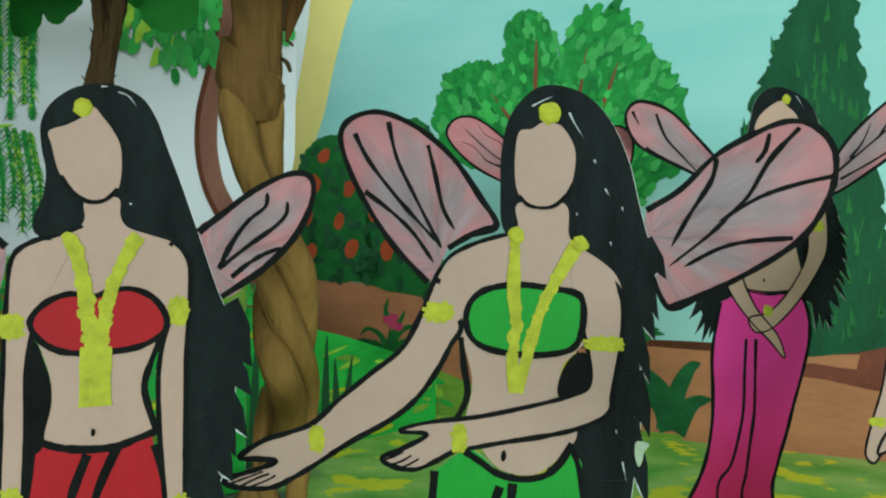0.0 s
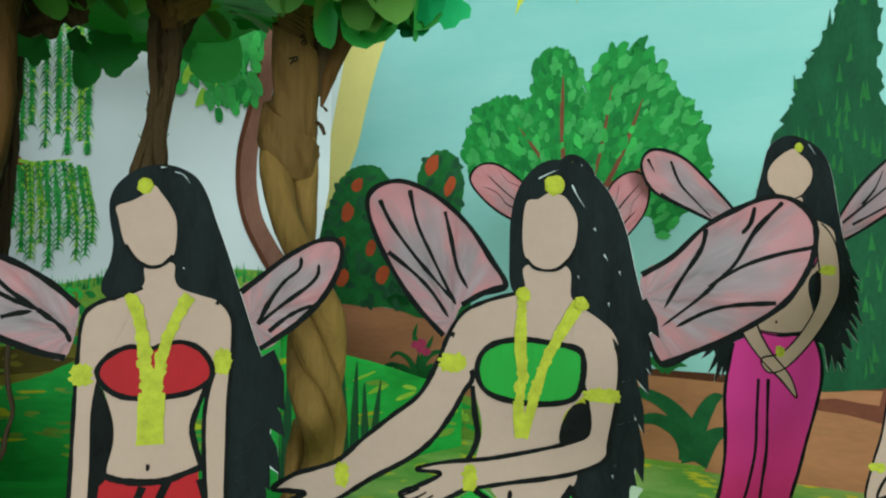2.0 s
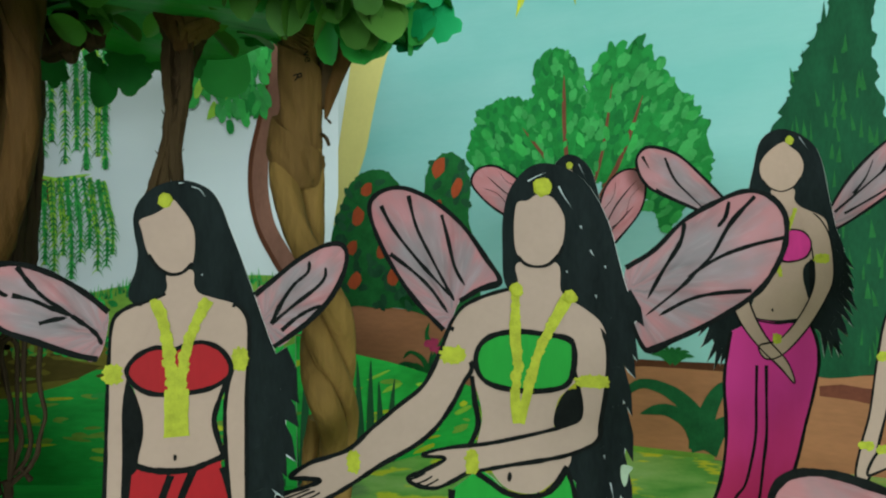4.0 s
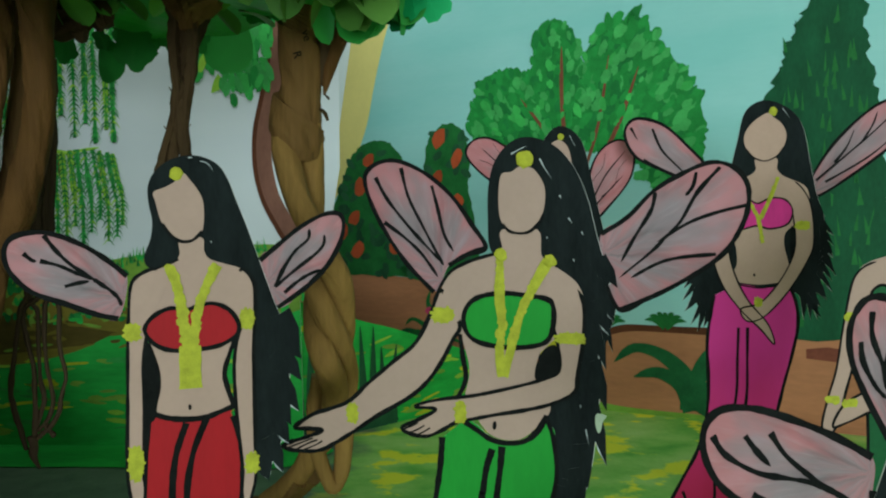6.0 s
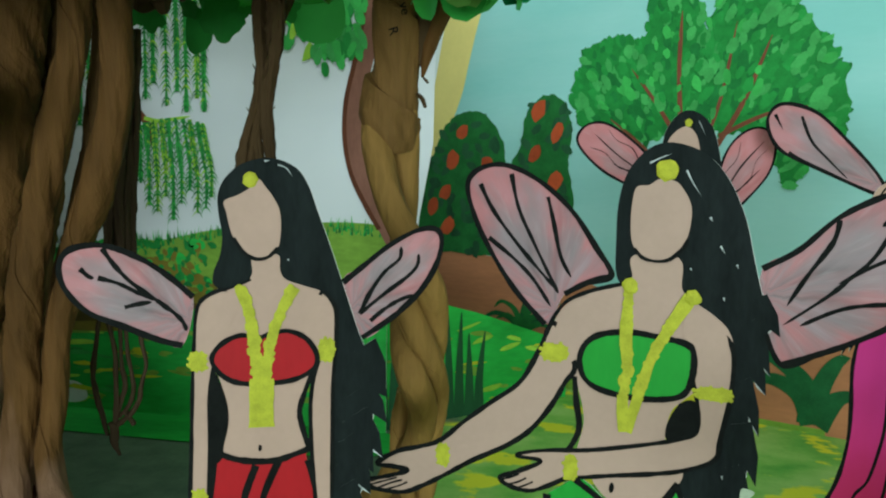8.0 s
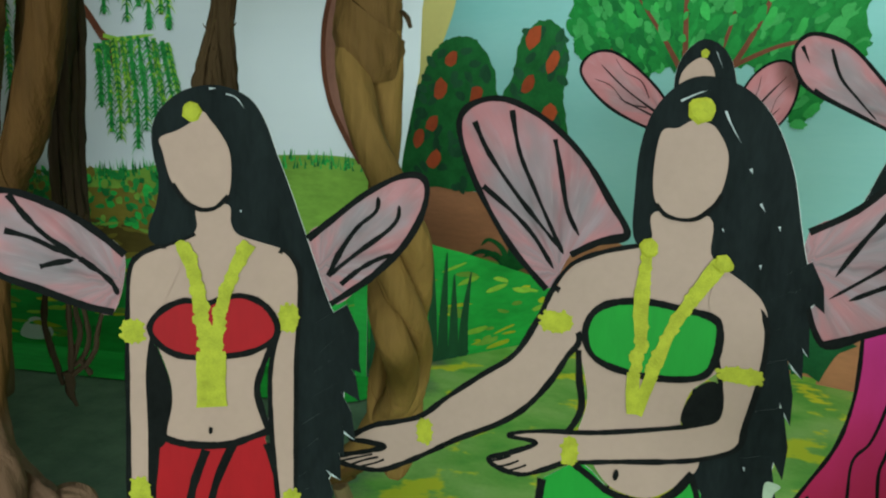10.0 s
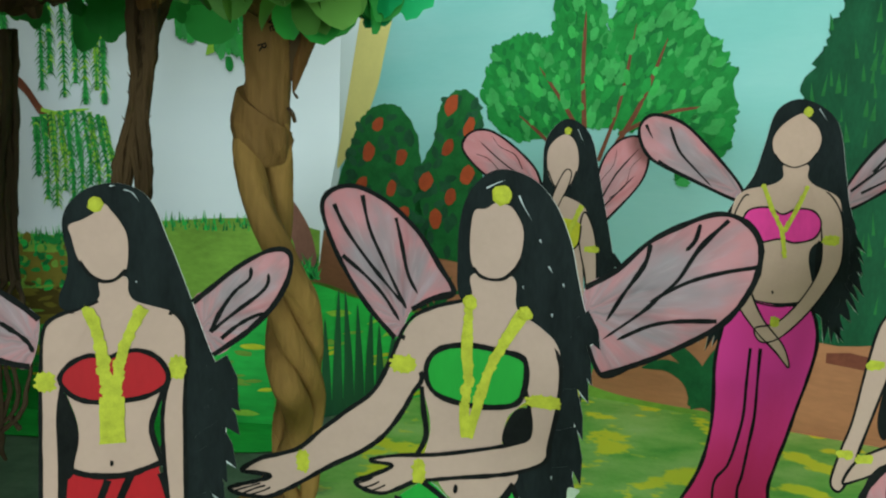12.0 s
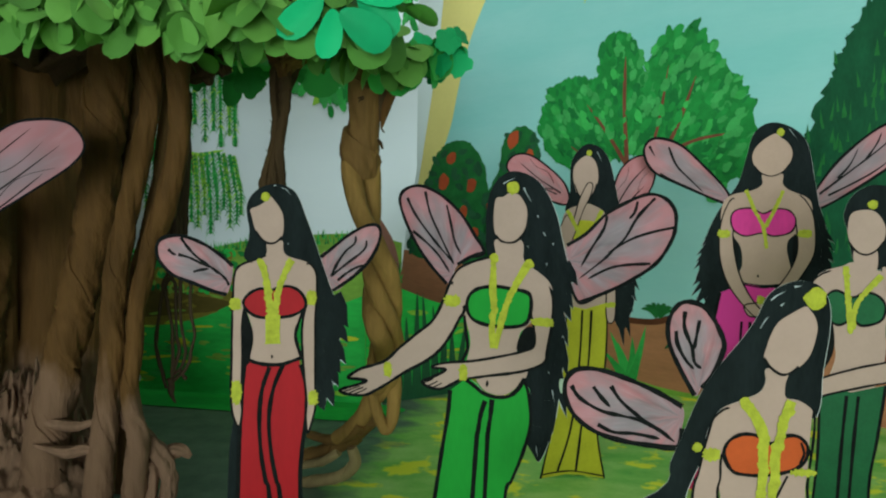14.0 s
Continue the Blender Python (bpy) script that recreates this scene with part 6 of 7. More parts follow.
# torn flaps of paper standing off the column
tree_part("paper_flap", tube([(-0.0612, 0.262, 0.2483), (-0.0585, 0.259, 0.2456), (-0.0572, 0.259, 0.2423)], [0.0007, 0.0010, 0.0007], 7, 0.4, 161), KRAFTDARK)
tree_part("paper_flap", tube([(-0.0590, 0.262, 0.2551), (-0.0572, 0.26, 0.2533), (-0.0564, 0.26, 0.2522)], [0.0004, 0.0006, 0.0004], 7, 0.4, 162), KRAFTDARK)
tree_part("twisted_root", rolled([(-0.0715, 0.287, 0.1173), (-0.0756, 0.29, 0.0983), (-0.0756, 0.291, 0.0822), (-0.0727, 0.294, 0.0666), (-0.0687, 0.297, 0.0569), (-0.0656, 0.299, 0.0595)], [0.0044, 0.0040, 0.0040, 0.0040, 0.0036], 9, 0.05, 0.12, 6, 30), KRAFTROPE, "", True)
tree_part("twisted_root", rolled([(-0.0603, 0.266, 0.2556), (-0.0575, 0.2665, 0.2683), (-0.0537, 0.267, 0.279), (-0.049, 0.267, 0.2891), (-0.0453, 0.267, 0.3043)], [0.0004, 0.0030, 0.0038, 0.0042, 0.0048], 12, 0.06, 0.2, 8, 30), KRAFTTRUNK, "folded brown paper twig", True)
tree_part("twisted_root", rolled([(-0.0611, 0.2675, 0.2603), (-0.0604, 0.268, 0.2706), (-0.0582, 0.268, 0.2808), (-0.0564, 0.268, 0.2897), (-0.0547, 0.268, 0.3076)], [0.0006, 0.0042, 0.0050, 0.0050, 0.0050], 14, 0.06, 0.2, 8, 30), KRAFTDARK, "", True)
for i, (pts, rad) in enumerate([([(-0.0826, 0.305, 0.0614), (-0.1002, 0.318, 0.0433), (-0.1206, 0.33, 0.0295), (-0.1434, 0.338, 0.0189), (-0.1696, 0.345, 0.0117)], [0.0066, 0.0066, 0.0060, 0.0058, 0.004]), ([(-0.087, 0.3, 0.0586), (-0.1023, 0.309, 0.0447), (-0.1207, 0.322, 0.038), (-0.1419, 0.335, 0.0357)], [0.0040, 0.0040, 0.0038, 0.003]),
                                ([(-0.1004, 0.315, 0.036), (-0.099, 0.318, 0.0236), (-0.1087, 0.318, 0.0136), (-0.1281, 0.322, 0.007), (-0.1473, 0.328, 0.0004), (-0.1696, 0.335, -0.0069)], [0.0036, 0.0046, 0.0046, 0.0044, 0.004, 0.003]), ([(-0.1128, 0.322, 0.0294), (-0.1248, 0.324, 0.0214), (-0.1412, 0.33, 0.0149), (-0.1614, 0.338, 0.0077)], [0.0030, 0.0034, 0.0032, 0.002])]):
    tree_part("root", rolled(pts, rad, 20 + i, 0.04, 0.16, 7, 30), KRAFT if i < 2 else KRAFTSAND, "", True)
# roots that run out over the ground
for i, (pts, rad) in enumerate([
        ([(-0.2635, 0.286, 0.096), (-0.2621, 0.28, 0.0767), (-0.2549, 0.274, 0.0604), (-0.2427, 0.271, 0.0528), (-0.2312, 0.27, 0.042), (-0.2209, 0.269, 0.0312), (-0.2161, 0.267, 0.0196), (-0.2142, 0.26, 0.0029)], [0.0015, 0.0046, 0.0056, 0.0050, 0.0052, 0.0056, 0.0056, 0.0050]),
        ([(-0.2248, 0.272, 0.0322), (-0.2185, 0.276, 0.0362), (-0.2132, 0.28, 0.0357), (-0.2105, 0.284, 0.0309)], [0.0050, 0.0046, 0.0040, 0.0020]),
        ([(-0.2655, 0.262, 0.0603), (-0.2789, 0.257, 0.056), (-0.2976, 0.255, 0.0569), (-0.3203, 0.256, 0.061)], [0.0010, 0.0034, 0.0036, 0.0012]),
        ([(-0.2513, 0.254, 0.0386), (-0.264, 0.25, 0.0436), (-0.2796, 0.247, 0.041), (-0.3073, 0.247, 0.0435)], [0.0010, 0.0040, 0.0038, 0.0012]),
        ([(-0.2393, 0.262, 0.0194), (-0.2325, 0.264, 0.0296), (-0.2254, 0.264, 0.0247), (-0.2247, 0.26, 0.0058)], [0.0012, 0.0036, 0.0036, 0.0030])]):
    tree_part("root", tube(pts, rad, 14, 0.35, 150 + i), KRAFTPALE)
# separate ropes of paper standing before and beside the trunk
for i, (pts, rad) in enumerate([
        ([(-0.1909, 0.252, 0.3296), (-0.1933, 0.254, 0.3112), (-0.1945, 0.255, 0.2948), (-0.1947, 0.256, 0.2755), (-0.1962, 0.257, 0.2561), (-0.2002, 0.258, 0.2364), (-0.2065, 0.259, 0.2166), (-0.2138, 0.261, 0.1994), (-0.2224, 0.263, 0.1847), (-0.2307, 0.266, 0.1652), (-0.2377, 0.268, 0.1454), (-0.2418, 0.269, 0.1269), (-0.2427, 0.268, 0.1028), (-0.2445, 0.266, 0.0835), (-0.24, 0.262, 0.0655), (-0.2333, 0.258, 0.0495), (-0.2363, 0.254, -0.002)], [0.0088, 0.0084, 0.0070, 0.0062, 0.0066, 0.0074, 0.0074, 0.0064, 0.0058, 0.0058, 0.0058, 0.0056, 0.0060, 0.0072, 0.0086]),
        ([(-0.2168, 0.256, 0.3326), (-0.2169, 0.257, 0.3133), (-0.2169, 0.258, 0.2966), (-0.2179, 0.259, 0.277), (-0.2225, 0.258, 0.2569), (-0.2275, 0.257, 0.2368), (-0.2335, 0.257, 0.2152), (-0.2398, 0.258, 0.1935), (-0.2473, 0.26, 0.1699), (-0.2518, 0.262, 0.1518), (-0.2565, 0.264, 0.1274), (-0.2572, 0.264, 0.1032), (-0.259, 0.262, 0.0795), (-0.2588, 0.258, 0.0569), (-0.2584, 0.254, 0.0406), (-0.2614, 0.25, -0.002)], [0.0086, 0.0080, 0.0072, 0.0062, 0.0068, 0.0074, 0.0070, 0.0072, 0.0078, 0.0074, 0.0080, 0.0076, 0.0082, 0.0090, 0.0100]),
        ([(-0.2548, 0.268, 0.3394), (-0.2565, 0.268, 0.3188), (-0.2599, 0.268, 0.2744), (-0.2667, 0.268, 0.2296), (-0.2757, 0.268, 0.1842), (-0.2889, 0.268, 0.138), (-0.3019, 0.266, 0.0885), (-0.3095, 0.262, 0.0461), (-0.3125, 0.258, -0.002)], [0.0150, 0.0140, 0.0135, 0.0130, 0.0130, 0.0130, 0.0140, 0.0150]),
        ([(-0.2549, 0.29, 0.3477), (-0.2546, 0.29, 0.3258), (-0.2546, 0.292, 0.2886), (-0.2603, 0.294, 0.2446), (-0.2696, 0.296, 0.206), (-0.2784, 0.298, 0.1666), (-0.2844, 0.3, 0.1198), (-0.2891, 0.3, 0.0659), (-0.2921, 0.296, -0.002)], [0.0110, 0.0100, 0.0090, 0.0085, 0.0085, 0.0090, 0.0095, 0.0100]),
        ([(-0.2193, 0.28, 0.3419), (-0.2196, 0.28, 0.3209), (-0.2207, 0.282, 0.2913), (-0.2258, 0.284, 0.2613), (-0.2331, 0.286, 0.2245), (-0.2454, 0.288, 0.19), (-0.2579, 0.29, 0.1547), (-0.2635, 0.29, 0.1158), (-0.2648, 0.288, 0.0709), (-0.2678, 0.284, -0.002)], [0.0060, 0.0055, 0.0050, 0.0048, 0.0044, 0.0042, 0.0044, 0.0050])]):
    tree_part("trunk_rope", rolled(pts, rad, 31 + 2.3 * i, 0.11, 0.10, 5, 40, 0.2), KRAFTTRUNK if i < 3 else KRAFTCORE, "twisted brown kraft paper rope" if i < 2 else "", True)
# fragments of printing left on the reused paper
def printed(text, size, m):
    cu = bpy.data.curves.new("print", "FONT")
    cu.body, cu.size, cu.extrude = text, size, 0.00005
    tmp = new("print", cu)
    me = bpy.data.meshes.new_from_object(tmp.evaluated_get(bpy.context.evaluated_depsgraph_get()))
    bpy.data.objects.remove(tmp)
    me.materials.clear()
    me.materials.append(BLACK)
    ob = new("print", me)
    ob.parent = tree
    ob.matrix_parent_inverse = Matrix.Translation((0.36, -0.36, 0))
    ob.matrix_basis = m


printed("lock", 0.0055, pose(-0.0635, 0.2555, 0.2905, 90, 75, 15))
printed("ve", 0.0055, pose(-0.0675, 0.2552, 0.2830, 90, 75, 8))
printed("R", 0.0055, pose(-0.0718, 0.2552, 0.2735, 90, 75, 0))
# slim dark prop root behind the red doll: four frayed strands
random.seed(77)
slim = [[(-0.1249, 0.274, 0.3128), (-0.1286, 0.276, 0.299), (-0.1301, 0.277, 0.2846), (-0.1314, 0.278, 0.2715), (-0.1329, 0.279, 0.2556), (-0.1343, 0.279, 0.2422), (-0.1354, 0.279, 0.2289), (-0.1365, 0.279, 0.2076), (-0.138, 0.28, 0.1811), (-0.1433, 0.283, 0.133), (-0.1475, 0.286, 0.0898)],
        [(-0.1337, 0.277, 0.313), (-0.1365, 0.279, 0.2989), (-0.1381, 0.28, 0.2857), (-0.1394, 0.281, 0.2725), (-0.1411, 0.281, 0.2562), (-0.143, 0.281, 0.2428), (-0.1463, 0.281, 0.2307), (-0.1488, 0.281, 0.2186), (-0.1512, 0.282, 0.1999), (-0.1539, 0.283, 0.1704), (-0.1582, 0.285, 0.1327), (-0.1625, 0.288, 0.089)],
        [(-0.1208, 0.277, 0.3125), (-0.1271, 0.279, 0.3013), (-0.1314, 0.281, 0.2885), (-0.1357, 0.282, 0.2739), (-0.1396, 0.282, 0.2591), (-0.1418, 0.282, 0.2429), (-0.1451, 0.282, 0.2295), (-0.1473, 0.282, 0.2079), (-0.1505, 0.284, 0.1811), (-0.1537, 0.286, 0.1325)],
        [(-0.1392, 0.28, 0.313), (-0.138, 0.281, 0.3024), (-0.1367, 0.283, 0.2879), (-0.1362, 0.283, 0.2729), (-0.1373, 0.283, 0.2565), (-0.1395, 0.283, 0.2403), (-0.1423, 0.283, 0.2282), (-0.1438, 0.284, 0.2053)]]
for i, (pts, rad) in enumerate(zip(slim, ([0.0039, 0.0026, 0.0023, 0.0022, 0.0021, 0.0019, 0.0019], [0.0042, 0.0028, 0.0023, 0.0023, 0.0026, 0.0026, 0.0023], [0.0046, 0.0030, 0.0022, 0.0022, 0.0023, 0.0019], [0.0039, 0.0025, 0.0019, 0.0018, 0.0019, 0.0016]))):
    pts = [(x + 0.0019 * math.sin(95 * z + 2.1 * i), y + 0.0016 * math.cos(80 * z + i), z) for x, y, z in curve_pts3(pts, 3)]
    tree_part("slim_root", tube(pts, rad, 14, 0.5, 80 + i, 2), KRAFTDARK, "dark frayed kraft paper prop root")
    for _ in range(16):
        b = Vector(random.choice(pts[3:20])) + Vector((random.choice((-1, 1)) * 0.0017, -0.0006, random.uniform(-0.002, 0.002)))
        d = Vector((random.uniform(-1, 1), random.uniform(-1, 0.2), random.uniform(-0.8, 1))).normalized()
        tree_part("paper_fibre", tube([b, b + d * 0.0012, b + d * 0.0022 + Vector((0, 0, 0.0008))], [0.0005, 0.0003, 0.0001], 5, 0.2, i, 2), KRAFTDARK)
tree_part("slim_root", tube([(-0.1133, 0.272, 0.3063), (-0.1202, 0.273, 0.3043), (-0.127, 0.275, 0.302), (-0.1307, 0.276, 0.2966)], [0.0040, 0.0056, 0.0060, 0.0036], 14, 0.6, 130), KRAFT, "crumpled red-brown paper collar")
tree_part("slim_root", tube([(-0.1361, 0.278, 0.3121), (-0.1334, 0.277, 0.3062), (-0.1307, 0.276, 0.3004), (-0.1297, 0.276, 0.2923)], [0.0070, 0.0060, 0.0050, 0.0030], 14, 0.6, 131), KRAFTTRUNK)
# bundle of dark roots between the trunk and the willow
bundle = [[(-0.242, 0.322, 0.294), (-0.2419, 0.322, 0.2783), (-0.243, 0.322, 0.2625), (-0.2456, 0.323, 0.2464), (-0.2474, 0.323, 0.23), (-0.25, 0.324, 0.2134), (-0.2519, 0.324, 0.1964), (-0.2539, 0.325, 0.179), (-0.2548, 0.326, 0.1585)],
          [(-0.2355, 0.319, 0.2933), (-0.2356, 0.319, 0.2778), (-0.2364, 0.319, 0.2622), (-0.2383, 0.32, 0.2463), (-0.2407, 0.32, 0.2301), (-0.2432, 0.321, 0.2136), (-0.2439, 0.322, 0.1969), (-0.244, 0.323, 0.1798), (-0.2456, 0.325, 0.1593)],
          [(-0.235, 0.323, 0.2943), (-0.2355, 0.323, 0.2787), (-0.2365, 0.323, 0.2628), (-0.2384, 0.324, 0.2468), (-0.2397, 0.325, 0.2305), (-0.2408, 0.325, 0.2138), (-0.2419, 0.325, 0.1969), (-0.2418, 0.325, 0.1798), (-0.2413, 0.326, 0.1595)],
          [(-0.2329, 0.325, 0.2949), (-0.2334, 0.325, 0.2792), (-0.2352, 0.326, 0.2634), (-0.235, 0.326, 0.2472), (-0.2369, 0.327, 0.2308), (-0.2386, 0.327, 0.214), (-0.2397, 0.327, 0.197), (-0.2399, 0.327, 0.1798), (-0.2403, 0.328, 0.1593)],
          [(-0.2449, 0.328, 0.2955), (-0.245, 0.328, 0.2742), (-0.242, 0.329, 0.2582), (-0.24, 0.329, 0.2419), (-0.2417, 0.329, 0.2251), (-0.246, 0.329, 0.208), (-0.2497, 0.329, 0.1906), (-0.2529, 0.329, 0.173), (-0.2554, 0.329, 0.1551)],
          [(-0.2376, 0.328, 0.2956), (-0.2389, 0.328, 0.2717), (-0.2445, 0.329, 0.2554), (-0.2482, 0.329, 0.2388), (-0.2513, 0.329, 0.2219), (-0.2531, 0.329, 0.2048), (-0.2539, 0.33, 0.1875), (-0.2526, 0.33, 0.1671)]]
for i, pts in enumerate(bundle):
    r = (0.0022, 0.0025, 0.0022, 0.0016, 0.0015, 0.0015)[i]
    tree_part("hanging_root", tube(pts, [r * 1.2, r, r * 0.95, r, r * 1.1, r * 0.9], 12, 0.5, 90 + i, 3), CORD, "dark brown twisted paper aerial root" if i < 3 else "")
# cords that hang on below it in long loops
cords = [[(-0.2563, 0.322, 0.1512), (-0.2595, 0.323, 0.1371), (-0.2635, 0.324, 0.1194), (-0.2667, 0.325, 0.1032), (-0.2661, 0.326, 0.0924), (-0.2631, 0.327, 0.0791), (-0.2601, 0.328, 0.0662)],
         [(-0.2576, 0.326, 0.149), (-0.2563, 0.326, 0.1333), (-0.2527, 0.326, 0.1158), (-0.2522, 0.326, 0.0982), (-0.2534, 0.327, 0.082), (-0.2555, 0.328, 0.0621)],
         [(-0.2413, 0.322, 0.1515), (-0.243, 0.323, 0.1288), (-0.2423, 0.324, 0.113), (-0.2405, 0.325, 0.0989), (-0.2435, 0.326, 0.0873), (-0.2512, 0.327, 0.0782)],
         [(-0.2512, 0.329, 0.147), (-0.2512, 0.329, 0.1224), (-0.2506, 0.329, 0.1082), (-0.2488, 0.329, 0.0959), (-0.2514, 0.328, 0.0854), (-0.2546, 0.328, 0.0746)],
         [(-0.2331, 0.322, 0.1499), (-0.234, 0.323, 0.1273), (-0.2314, 0.324, 0.1116), (-0.2352, 0.325, 0.0991), (-0.2378, 0.326, 0.0896), (-0.244, 0.326, 0.0802), (-0.2524, 0.327, 0.0732), (-0.2578, 0.328, 0.067)],
         [(-0.247, 0.326, 0.0826), (-0.244, 0.326, 0.0781), (-0.2404, 0.325, 0.0751)]]
for i, pts in enumerate(cords):
    top = bundle[(0, 1, 2, 4, 3, 1)[i]][-2:]
    tree_part("hanging_cord", tube((top if i < 5 else []) + pts, [0.0017, 0.0014, 0.0013, 0.0012, 0.0013, 0.0015, 0.0011], 9, 0.45, 100 + i, 3), CORD)
tree_part("hanging_cord", tube([(-0.2551, 0.327, 0.0749), (-0.2558, 0.328, 0.0675), (-0.2541, 0.327, 0.0607), (-0.2508, 0.326, 0.0559)], [0.0024, 0.0024, 0.0018, 0.0008], 9, 0.6, 120), CORD, "knotted frayed cord end")
# crumpled scrap of dark paper under the canopy beside the trunk
tree_part("paper_scrap", tube([(-0.214, 0.288, 0.308), (-0.203, 0.286, 0.304), (-0.192, 0.284, 0.306), (-0.182, 0.284, 0.305), (-0.178, 0.284, 0.298)], [0.006, 0.009, 0.0075, 0.006, 0.003], 12, 0.75, 140), KRAFTDARK)
tree_part("paper_scrap", tube([(-0.193, 0.284, 0.305), (-0.192, 0.284, 0.297), (-0.190, 0.284, 0.291)], [0.005, 0.004, 0.0012], 9, 0.7, 141), KRAFTDARK)
# boughs under the leaves
for i, pts in enumerate([[(-0.39, 0.35, 0.335), (-0.26, 0.30, 0.345), (-0.15, 0.28, 0.35), (-0.05, 0.265, 0.345)], [(-0.39, 0.33, 0.34), (-0.30, 0.25, 0.35), (-0.2, 0.22, 0.355)]]):
    tree_part("bough", tube(pts, [0.02, 0.014, 0.012, 0.008], 10, 0.3, 110 + i), KRAFTDARK)


# canopy sheet and its leaves
def canopy_sheet():
    bm = bmesh.new()
    ring = curve_pts(P("-62,40 -50,14 -34,11 -20,12 -9,16 -5,21 -5.2,26.5 -8,32 -13,37 -20,38.5 -30,39 -44,42"), True, 5)
    mid = bm.verts.new((-0.27, 0.235, 0.325))
    low = [bm.verts.new((p.x / 100, p.y / 100, 0.293 + 0.028 * min(1.0, max(0.0, (p.y - 27) / 8)) + 0.024 * min(1.0, max(0.0, (-20 - p.x) / 8)) + 0.006 * noise.noise((p.x * 0.3, p.y * 0.3, 2)))) for p in ring]
    for i in range(len(low)):
        bm.faces.new((low[i - 1], low[i], mid))
    r = bmesh.ops.extrude_face_region(bm, geom=bm.faces[:])
    for e in r["geom"]:
        if isinstance(e, bmesh.types.BMVert):
            e.co.z += 0.0015
    bmesh.ops.recalc_face_normals(bm, faces=bm.faces[:])
    return bm, ring


cbm, rim = canopy_sheet()
tree_part("canopy_sheet", cbm, CANOPYPAPER, "dark green paper canopy underside", smooth=False)


def leaf_mesh(name, length, width, fold, curl, mat):
    """A cut-paper leaf, round-tipped and broadest past its middle, creased along the rib."""
    bm = bmesh.new()
    rows, n = [], 9
    for i in range(n):
        t = 0.5 - 0.5 * math.cos(math.pi * i / (n - 1))
        w = width * 0.5 * max(0.0, 1 - abs(2 * t - 1) ** 2.3) ** 0.5 * (0.62 + 0.46 * t) + 0.0003
        drop = -curl * t * t
        rows.append([bm.verts.new((s * w, length * t, drop + fold * abs(s) * w)) for s in (-1, -0.5, 0, 0.5, 1)])
    for a, b in zip(rows, rows[1:]):
        for k in range(4):
            bm.faces.new((a[k], a[k + 1], b[k + 1], b[k]))
    bmesh.ops.recalc_face_normals(bm, faces=bm.faces[:])
    me = bpy.data.meshes.new(name)
    bm.to_mesh(me)
    bm.free()
    me.materials.append(mat)
    for p in me.polygons:
        p.use_smooth = True
    return me


FRONT = [leaf_mesh("leaf", 0.019, 0.0150, 0.35, 0.004, LEAFPAPER), leaf_mesh("leaf", 0.021, 0.0165, 0.2, 0.007, LEAFPAPER), leaf_mesh("leaf", 0.017, 0.0140, 0.5, 0.002, LEAFPAPER), leaf_mesh("leaf", 0.024, 0.0185, 0.25, 0.006, LEAFPAPER)]
BACK = [leaf_mesh("leaf", 0.024, 0.019, 0.2, 0.005, LEAFBACK), leaf_mesh("leaf", 0.020, 0.017, 0.3, 0.008, LEAFBACK)]
TEAL = [leaf_mesh("leaf", 0.027, 0.0165, 0.3, 0.004, LEAFTEAL), leaf_mesh("leaf", 0.023, 0.0150, 0.2, 0.006, LEAFTEAL)]


def leaf(meshes, at, heading, pitch, roll, size=1.0):
    ob = new("leaf", random.choice(meshes))
    ob.parent = tree
    ob.matrix_parent_inverse = Matrix.Translation((0.36, -0.36, 0))
    ob.matrix_basis = Matrix.Translation(at) @ Euler((pitch, roll, heading), "XYZ").to_matrix().to_4x4() @ Matrix.Diagonal((size, size, size, 1))


def lobed_leaf(name, size, mat):
    """A broad cut-paper leaf with rounded lobes, hanging from its stalk."""
    bm = bmesh.new()
    mid = bm.verts.new((0, size * 0.5, 0.0))
    ring = []
    for i in range(30):
        a = math.tau * i / 30
        r = size * 0.5 * (0.74 + 0.26 * abs(math.sin(2.5 * a + 0.4)) + 0.16 * noise.noise((5 * math.cos(a), 5 * math.sin(a), size * 900)))
        ring.append(bm.verts.new((r * 0.95 * math.sin(a), size * 0.5 - r * math.cos(a), -0.001 * abs(math.sin(a)))))
    for i in range(30):
        bm.faces.new((ring[i - 1], ring[i], mid))
    bmesh.ops.recalc_face_normals(bm, faces=bm.faces[:])
    me = bpy.data.meshes.new(name)
    bm.to_mesh(me)
    bm.free()
    me.materials.append(mat)
    return me


LOBEDRIGHT = [lobed_leaf("leaf", 0.019, LEAFEMERALD), lobed_leaf("leaf", 0.016, LEAFEMERALD)]
LOBED = [lobed_leaf("leaf", 0.020, LEAFRIM), lobed_leaf("leaf", 0.017, LEAFRIM), lobed_leaf("leaf", 0.023, LEAFRIM)]
random.seed(31)
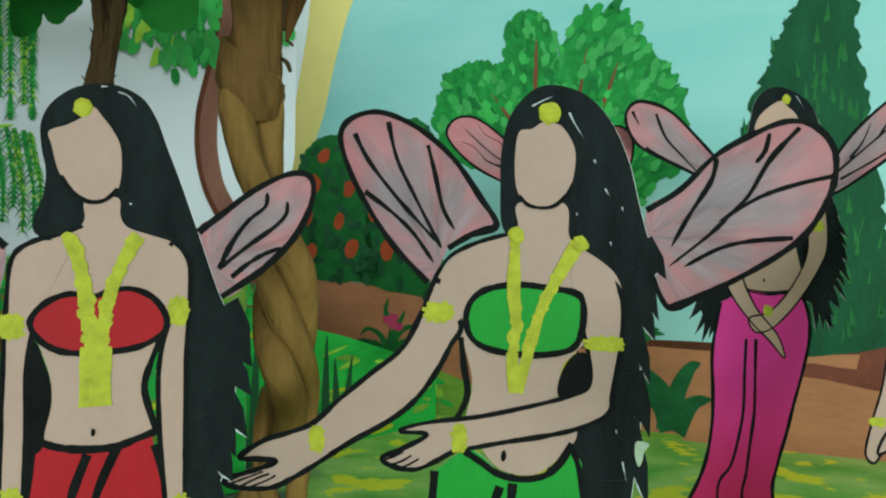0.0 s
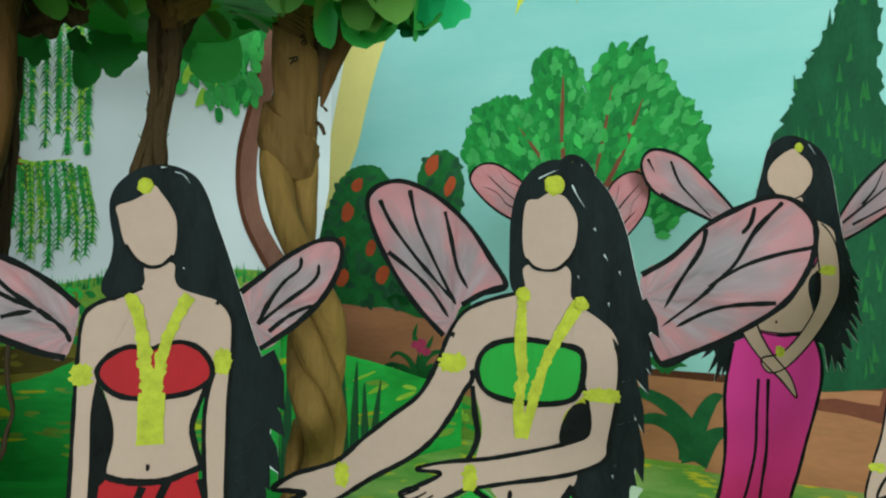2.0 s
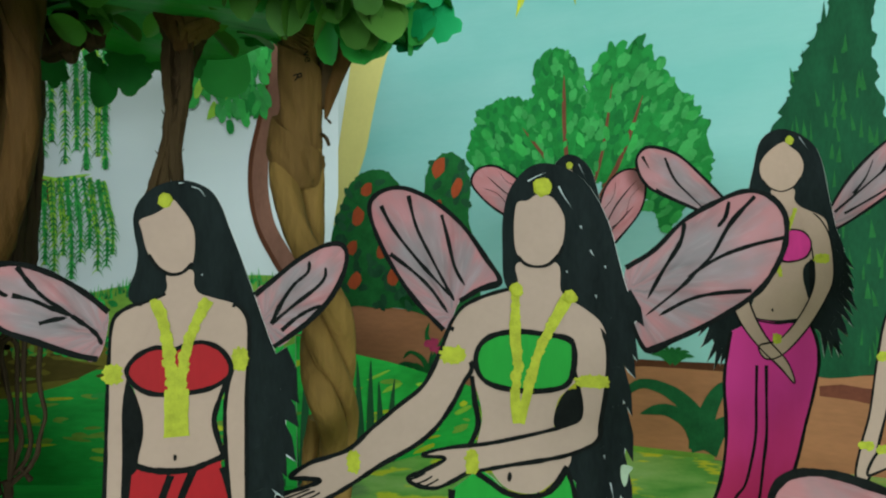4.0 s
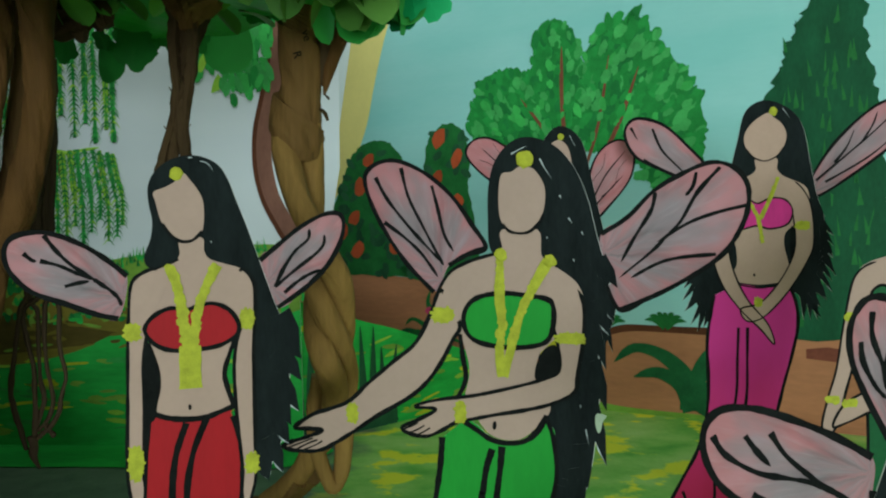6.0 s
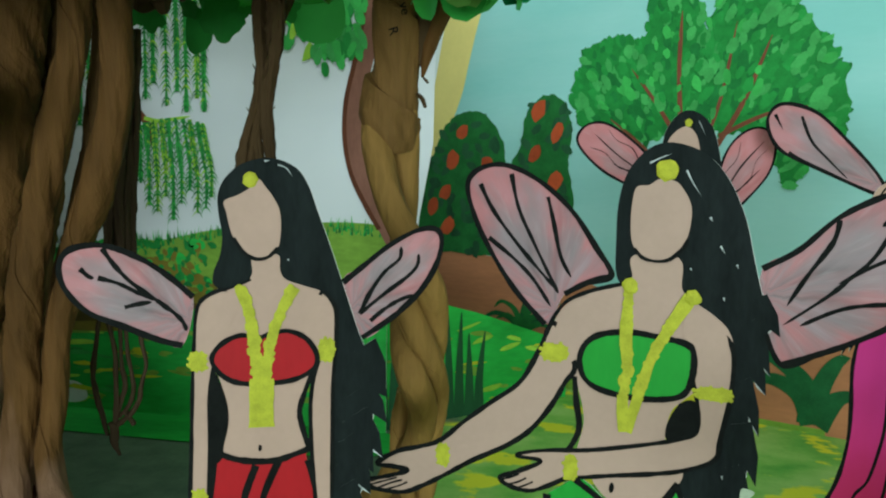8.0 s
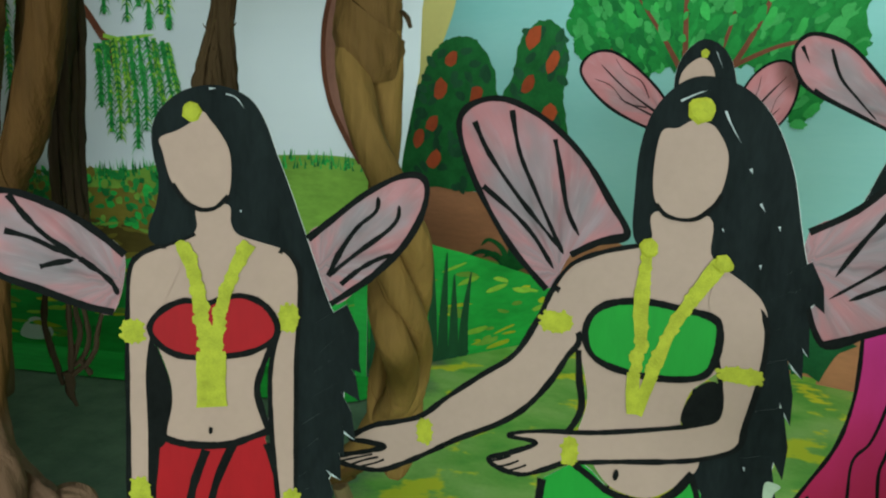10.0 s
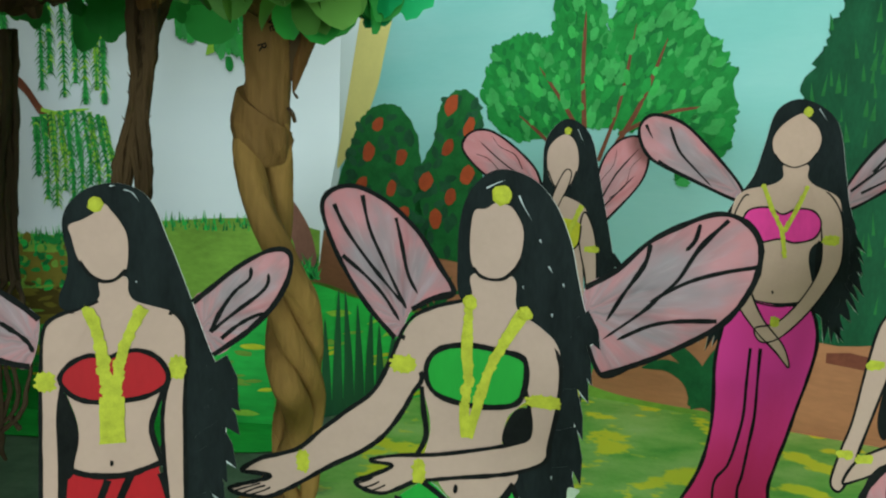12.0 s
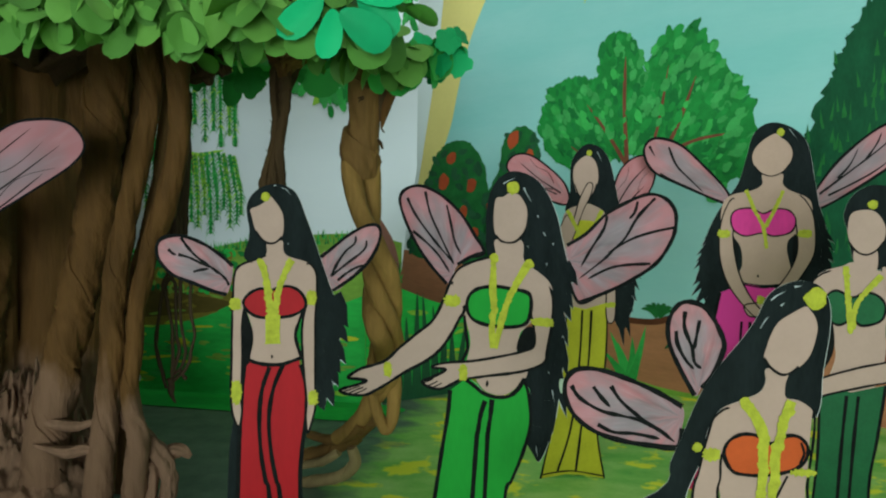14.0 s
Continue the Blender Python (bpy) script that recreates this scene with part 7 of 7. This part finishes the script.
# lobed leaves along the rear and right rim
k = len(rim)
for i, p in enumerate(rim):
    q = rim[(i + 1) % k]
    seg = max(1, int((q - p).length / 1.5))
    for j in range(seg):
        c = p.lerp(q, (j + random.random() * 0.6) / seg)
        if (c.y < 22 and c.x < -6) or c.x < -52:
            continue
        rear = c.y > 25 and c.x < -8
        heading = random.uniform(-0.4, 0.4) + (math.pi if random.random() < 0.5 else 0) if rear else random.uniform(0, 6.28)
        leaf(LOBED, (c.x / 100 + random.uniform(-0.005, 0.005), c.y / 100 - random.uniform(0, 0.010), 0.298 + 0.033 * min(1.0, max(0.0, (c.y - 27) / 8)) + random.uniform(-0.004, 0.008)),
             heading, -random.uniform(1.0, 1.5) if rear else -random.uniform(0.4, 1.2), random.uniform(-0.3, 0.3), random.uniform(0.8, 1.1))
# three large leaves that hang lower at the back
BROAD = leaf_mesh("leaf", 0.042, 0.037, 0.12, 0.004, LEAFRIM)
leaf([BROAD], (-0.155, 0.396, 0.342), 0.15, -1.45, 0.1)
leaf([BROAD], (-0.238, 0.386, 0.324), -0.3, -1.45, -0.2, 0.72)
leaf([lobed_leaf("leaf", 0.030, LEAFRIM)], (-0.206, 0.368, 0.326), 0.2, -1.45, 0.1)
# rosettes hanging over the front rim
def rosette(meshes, x, y, z, count, face=math.pi, spread=1.5, low=-1.25, high=-0.15):
    for m in range(count):
        turn = face + spread * (2 * (m + random.uniform(0.2, 0.8)) / count - 1)
        leaf(meshes, (x, y, z), turn, random.uniform(low, high), random.uniform(-0.45, 0.45), random.uniform(0.8, 1.15))


for i in range(25):
    x = -0.365 + 0.345 * i / 24 + random.uniform(-0.006, 0.006)
    rosette(FRONT, x, 0.121 + random.uniform(-0.008, 0.012), 0.286 + random.uniform(-0.006, 0.007) + 0.012 * min(1.0, max(0.0, (-0.04 - x) / 0.14)), 5)
for i in range(20):
    rosette(FRONT, -0.36 + 0.35 * i / 19, 0.135 + random.uniform(-0.006, 0.014), 0.300 + random.uniform(0.0, 0.012), 4, low=-0.9, high=0.2)
for i in range(46):
    x = -0.362 + 0.345 * i / 45 + random.uniform(-0.005, 0.005)
    leaf(FRONT, (x, 0.113 + random.uniform(-0.006, 0.008), 0.281 + random.uniform(-0.004, 0.012) + 0.012 * min(1.0, max(0.0, (-0.04 - x) / 0.14))), random.uniform(-0.5, 0.5), random.uniform(-1.6, -1.0), random.uniform(-0.9, 0.9), random.uniform(0.8, 1.1))
# pale leaves over the right end, deeper green ones behind them
for x, y, z in ((-0.060, 0.205, 0.293), (-0.052, 0.197, 0.290), (-0.043, 0.200, 0.291), (-0.034, 0.205, 0.289), (-0.026, 0.210, 0.290), (-0.064, 0.190, 0.298), (-0.045, 0.185, 0.298), (-0.028, 0.192, 0.297)):
    rosette(FRONT, x, y, z, 5)
for x, y, z in ((-0.046, 0.226, 0.296), (-0.034, 0.230, 0.294), (-0.024, 0.232, 0.297), (-0.016, 0.236, 0.301)):
    rosette(BACK, x, y, z, 4, spread=2.2, low=-1.4)
# the thick of the leaves behind and above
def leaf_mass():
    bm = bmesh.new()
    for _ in range(420):
        x = random.uniform(-0.5, -0.045)
        y = random.uniform(0.125, 0.30) + 0.06 * max(0.0, (x + 0.16) / 0.16)
        at = Vector((x, y, 0.303 + 0.034 * min(1.0, max(0.0, (-0.19 - x) / 0.08)) + random.uniform(0.002, 0.045)))
        src = bmesh.new()
        src.from_mesh(random.choice(FRONT))
        src.transform(Matrix.Translation(at) @ Euler((random.uniform(-0.8, 0.4), random.uniform(-0.4, 0.4), random.uniform(0, 6.28)), "XYZ").to_matrix().to_4x4())
        me = bpy.data.meshes.new("leaf_copy")
        src.to_mesh(me)
        src.free()
        bm.from_mesh(me)
        bpy.data.meshes.remove(me)
    ob = tree_part("leaves", bm, LEAFMASS, "dense light green paper leaves")
    ob["kind"] = "stuff"


leaf_mass()
for x, z, roll, pitch, size in ((-0.0225, 0.2790, -0.95, -1.25, 1.0), (-0.0250, 0.2800, 0.35, -1.15, 0.8), (-0.0200, 0.2880, -1.5, -1.3, 0.95), (-0.0300, 0.2860, 0.9, -1.35, 0.85), (-0.0150, 0.2900, -0.5, -1.1, 0.9)):
    leaf(TEAL, (x, 0.106, z), random.uniform(-0.2, 0.2), pitch, roll, size)
for x, y, z in ((-0.014, 0.232, 0.292), (-0.009, 0.238, 0.297), (-0.020, 0.236, 0.299), (-0.012, 0.226, 0.304), (-0.024, 0.228, 0.303), (-0.004, 0.236, 0.306), (-0.017, 0.244, 0.290)):
    leaf(LOBEDRIGHT, (x, y, z), random.uniform(2.2, 4.0), -random.uniform(0.9, 1.4), random.uniform(-0.5, 0.5), random.uniform(0.8, 1.05))
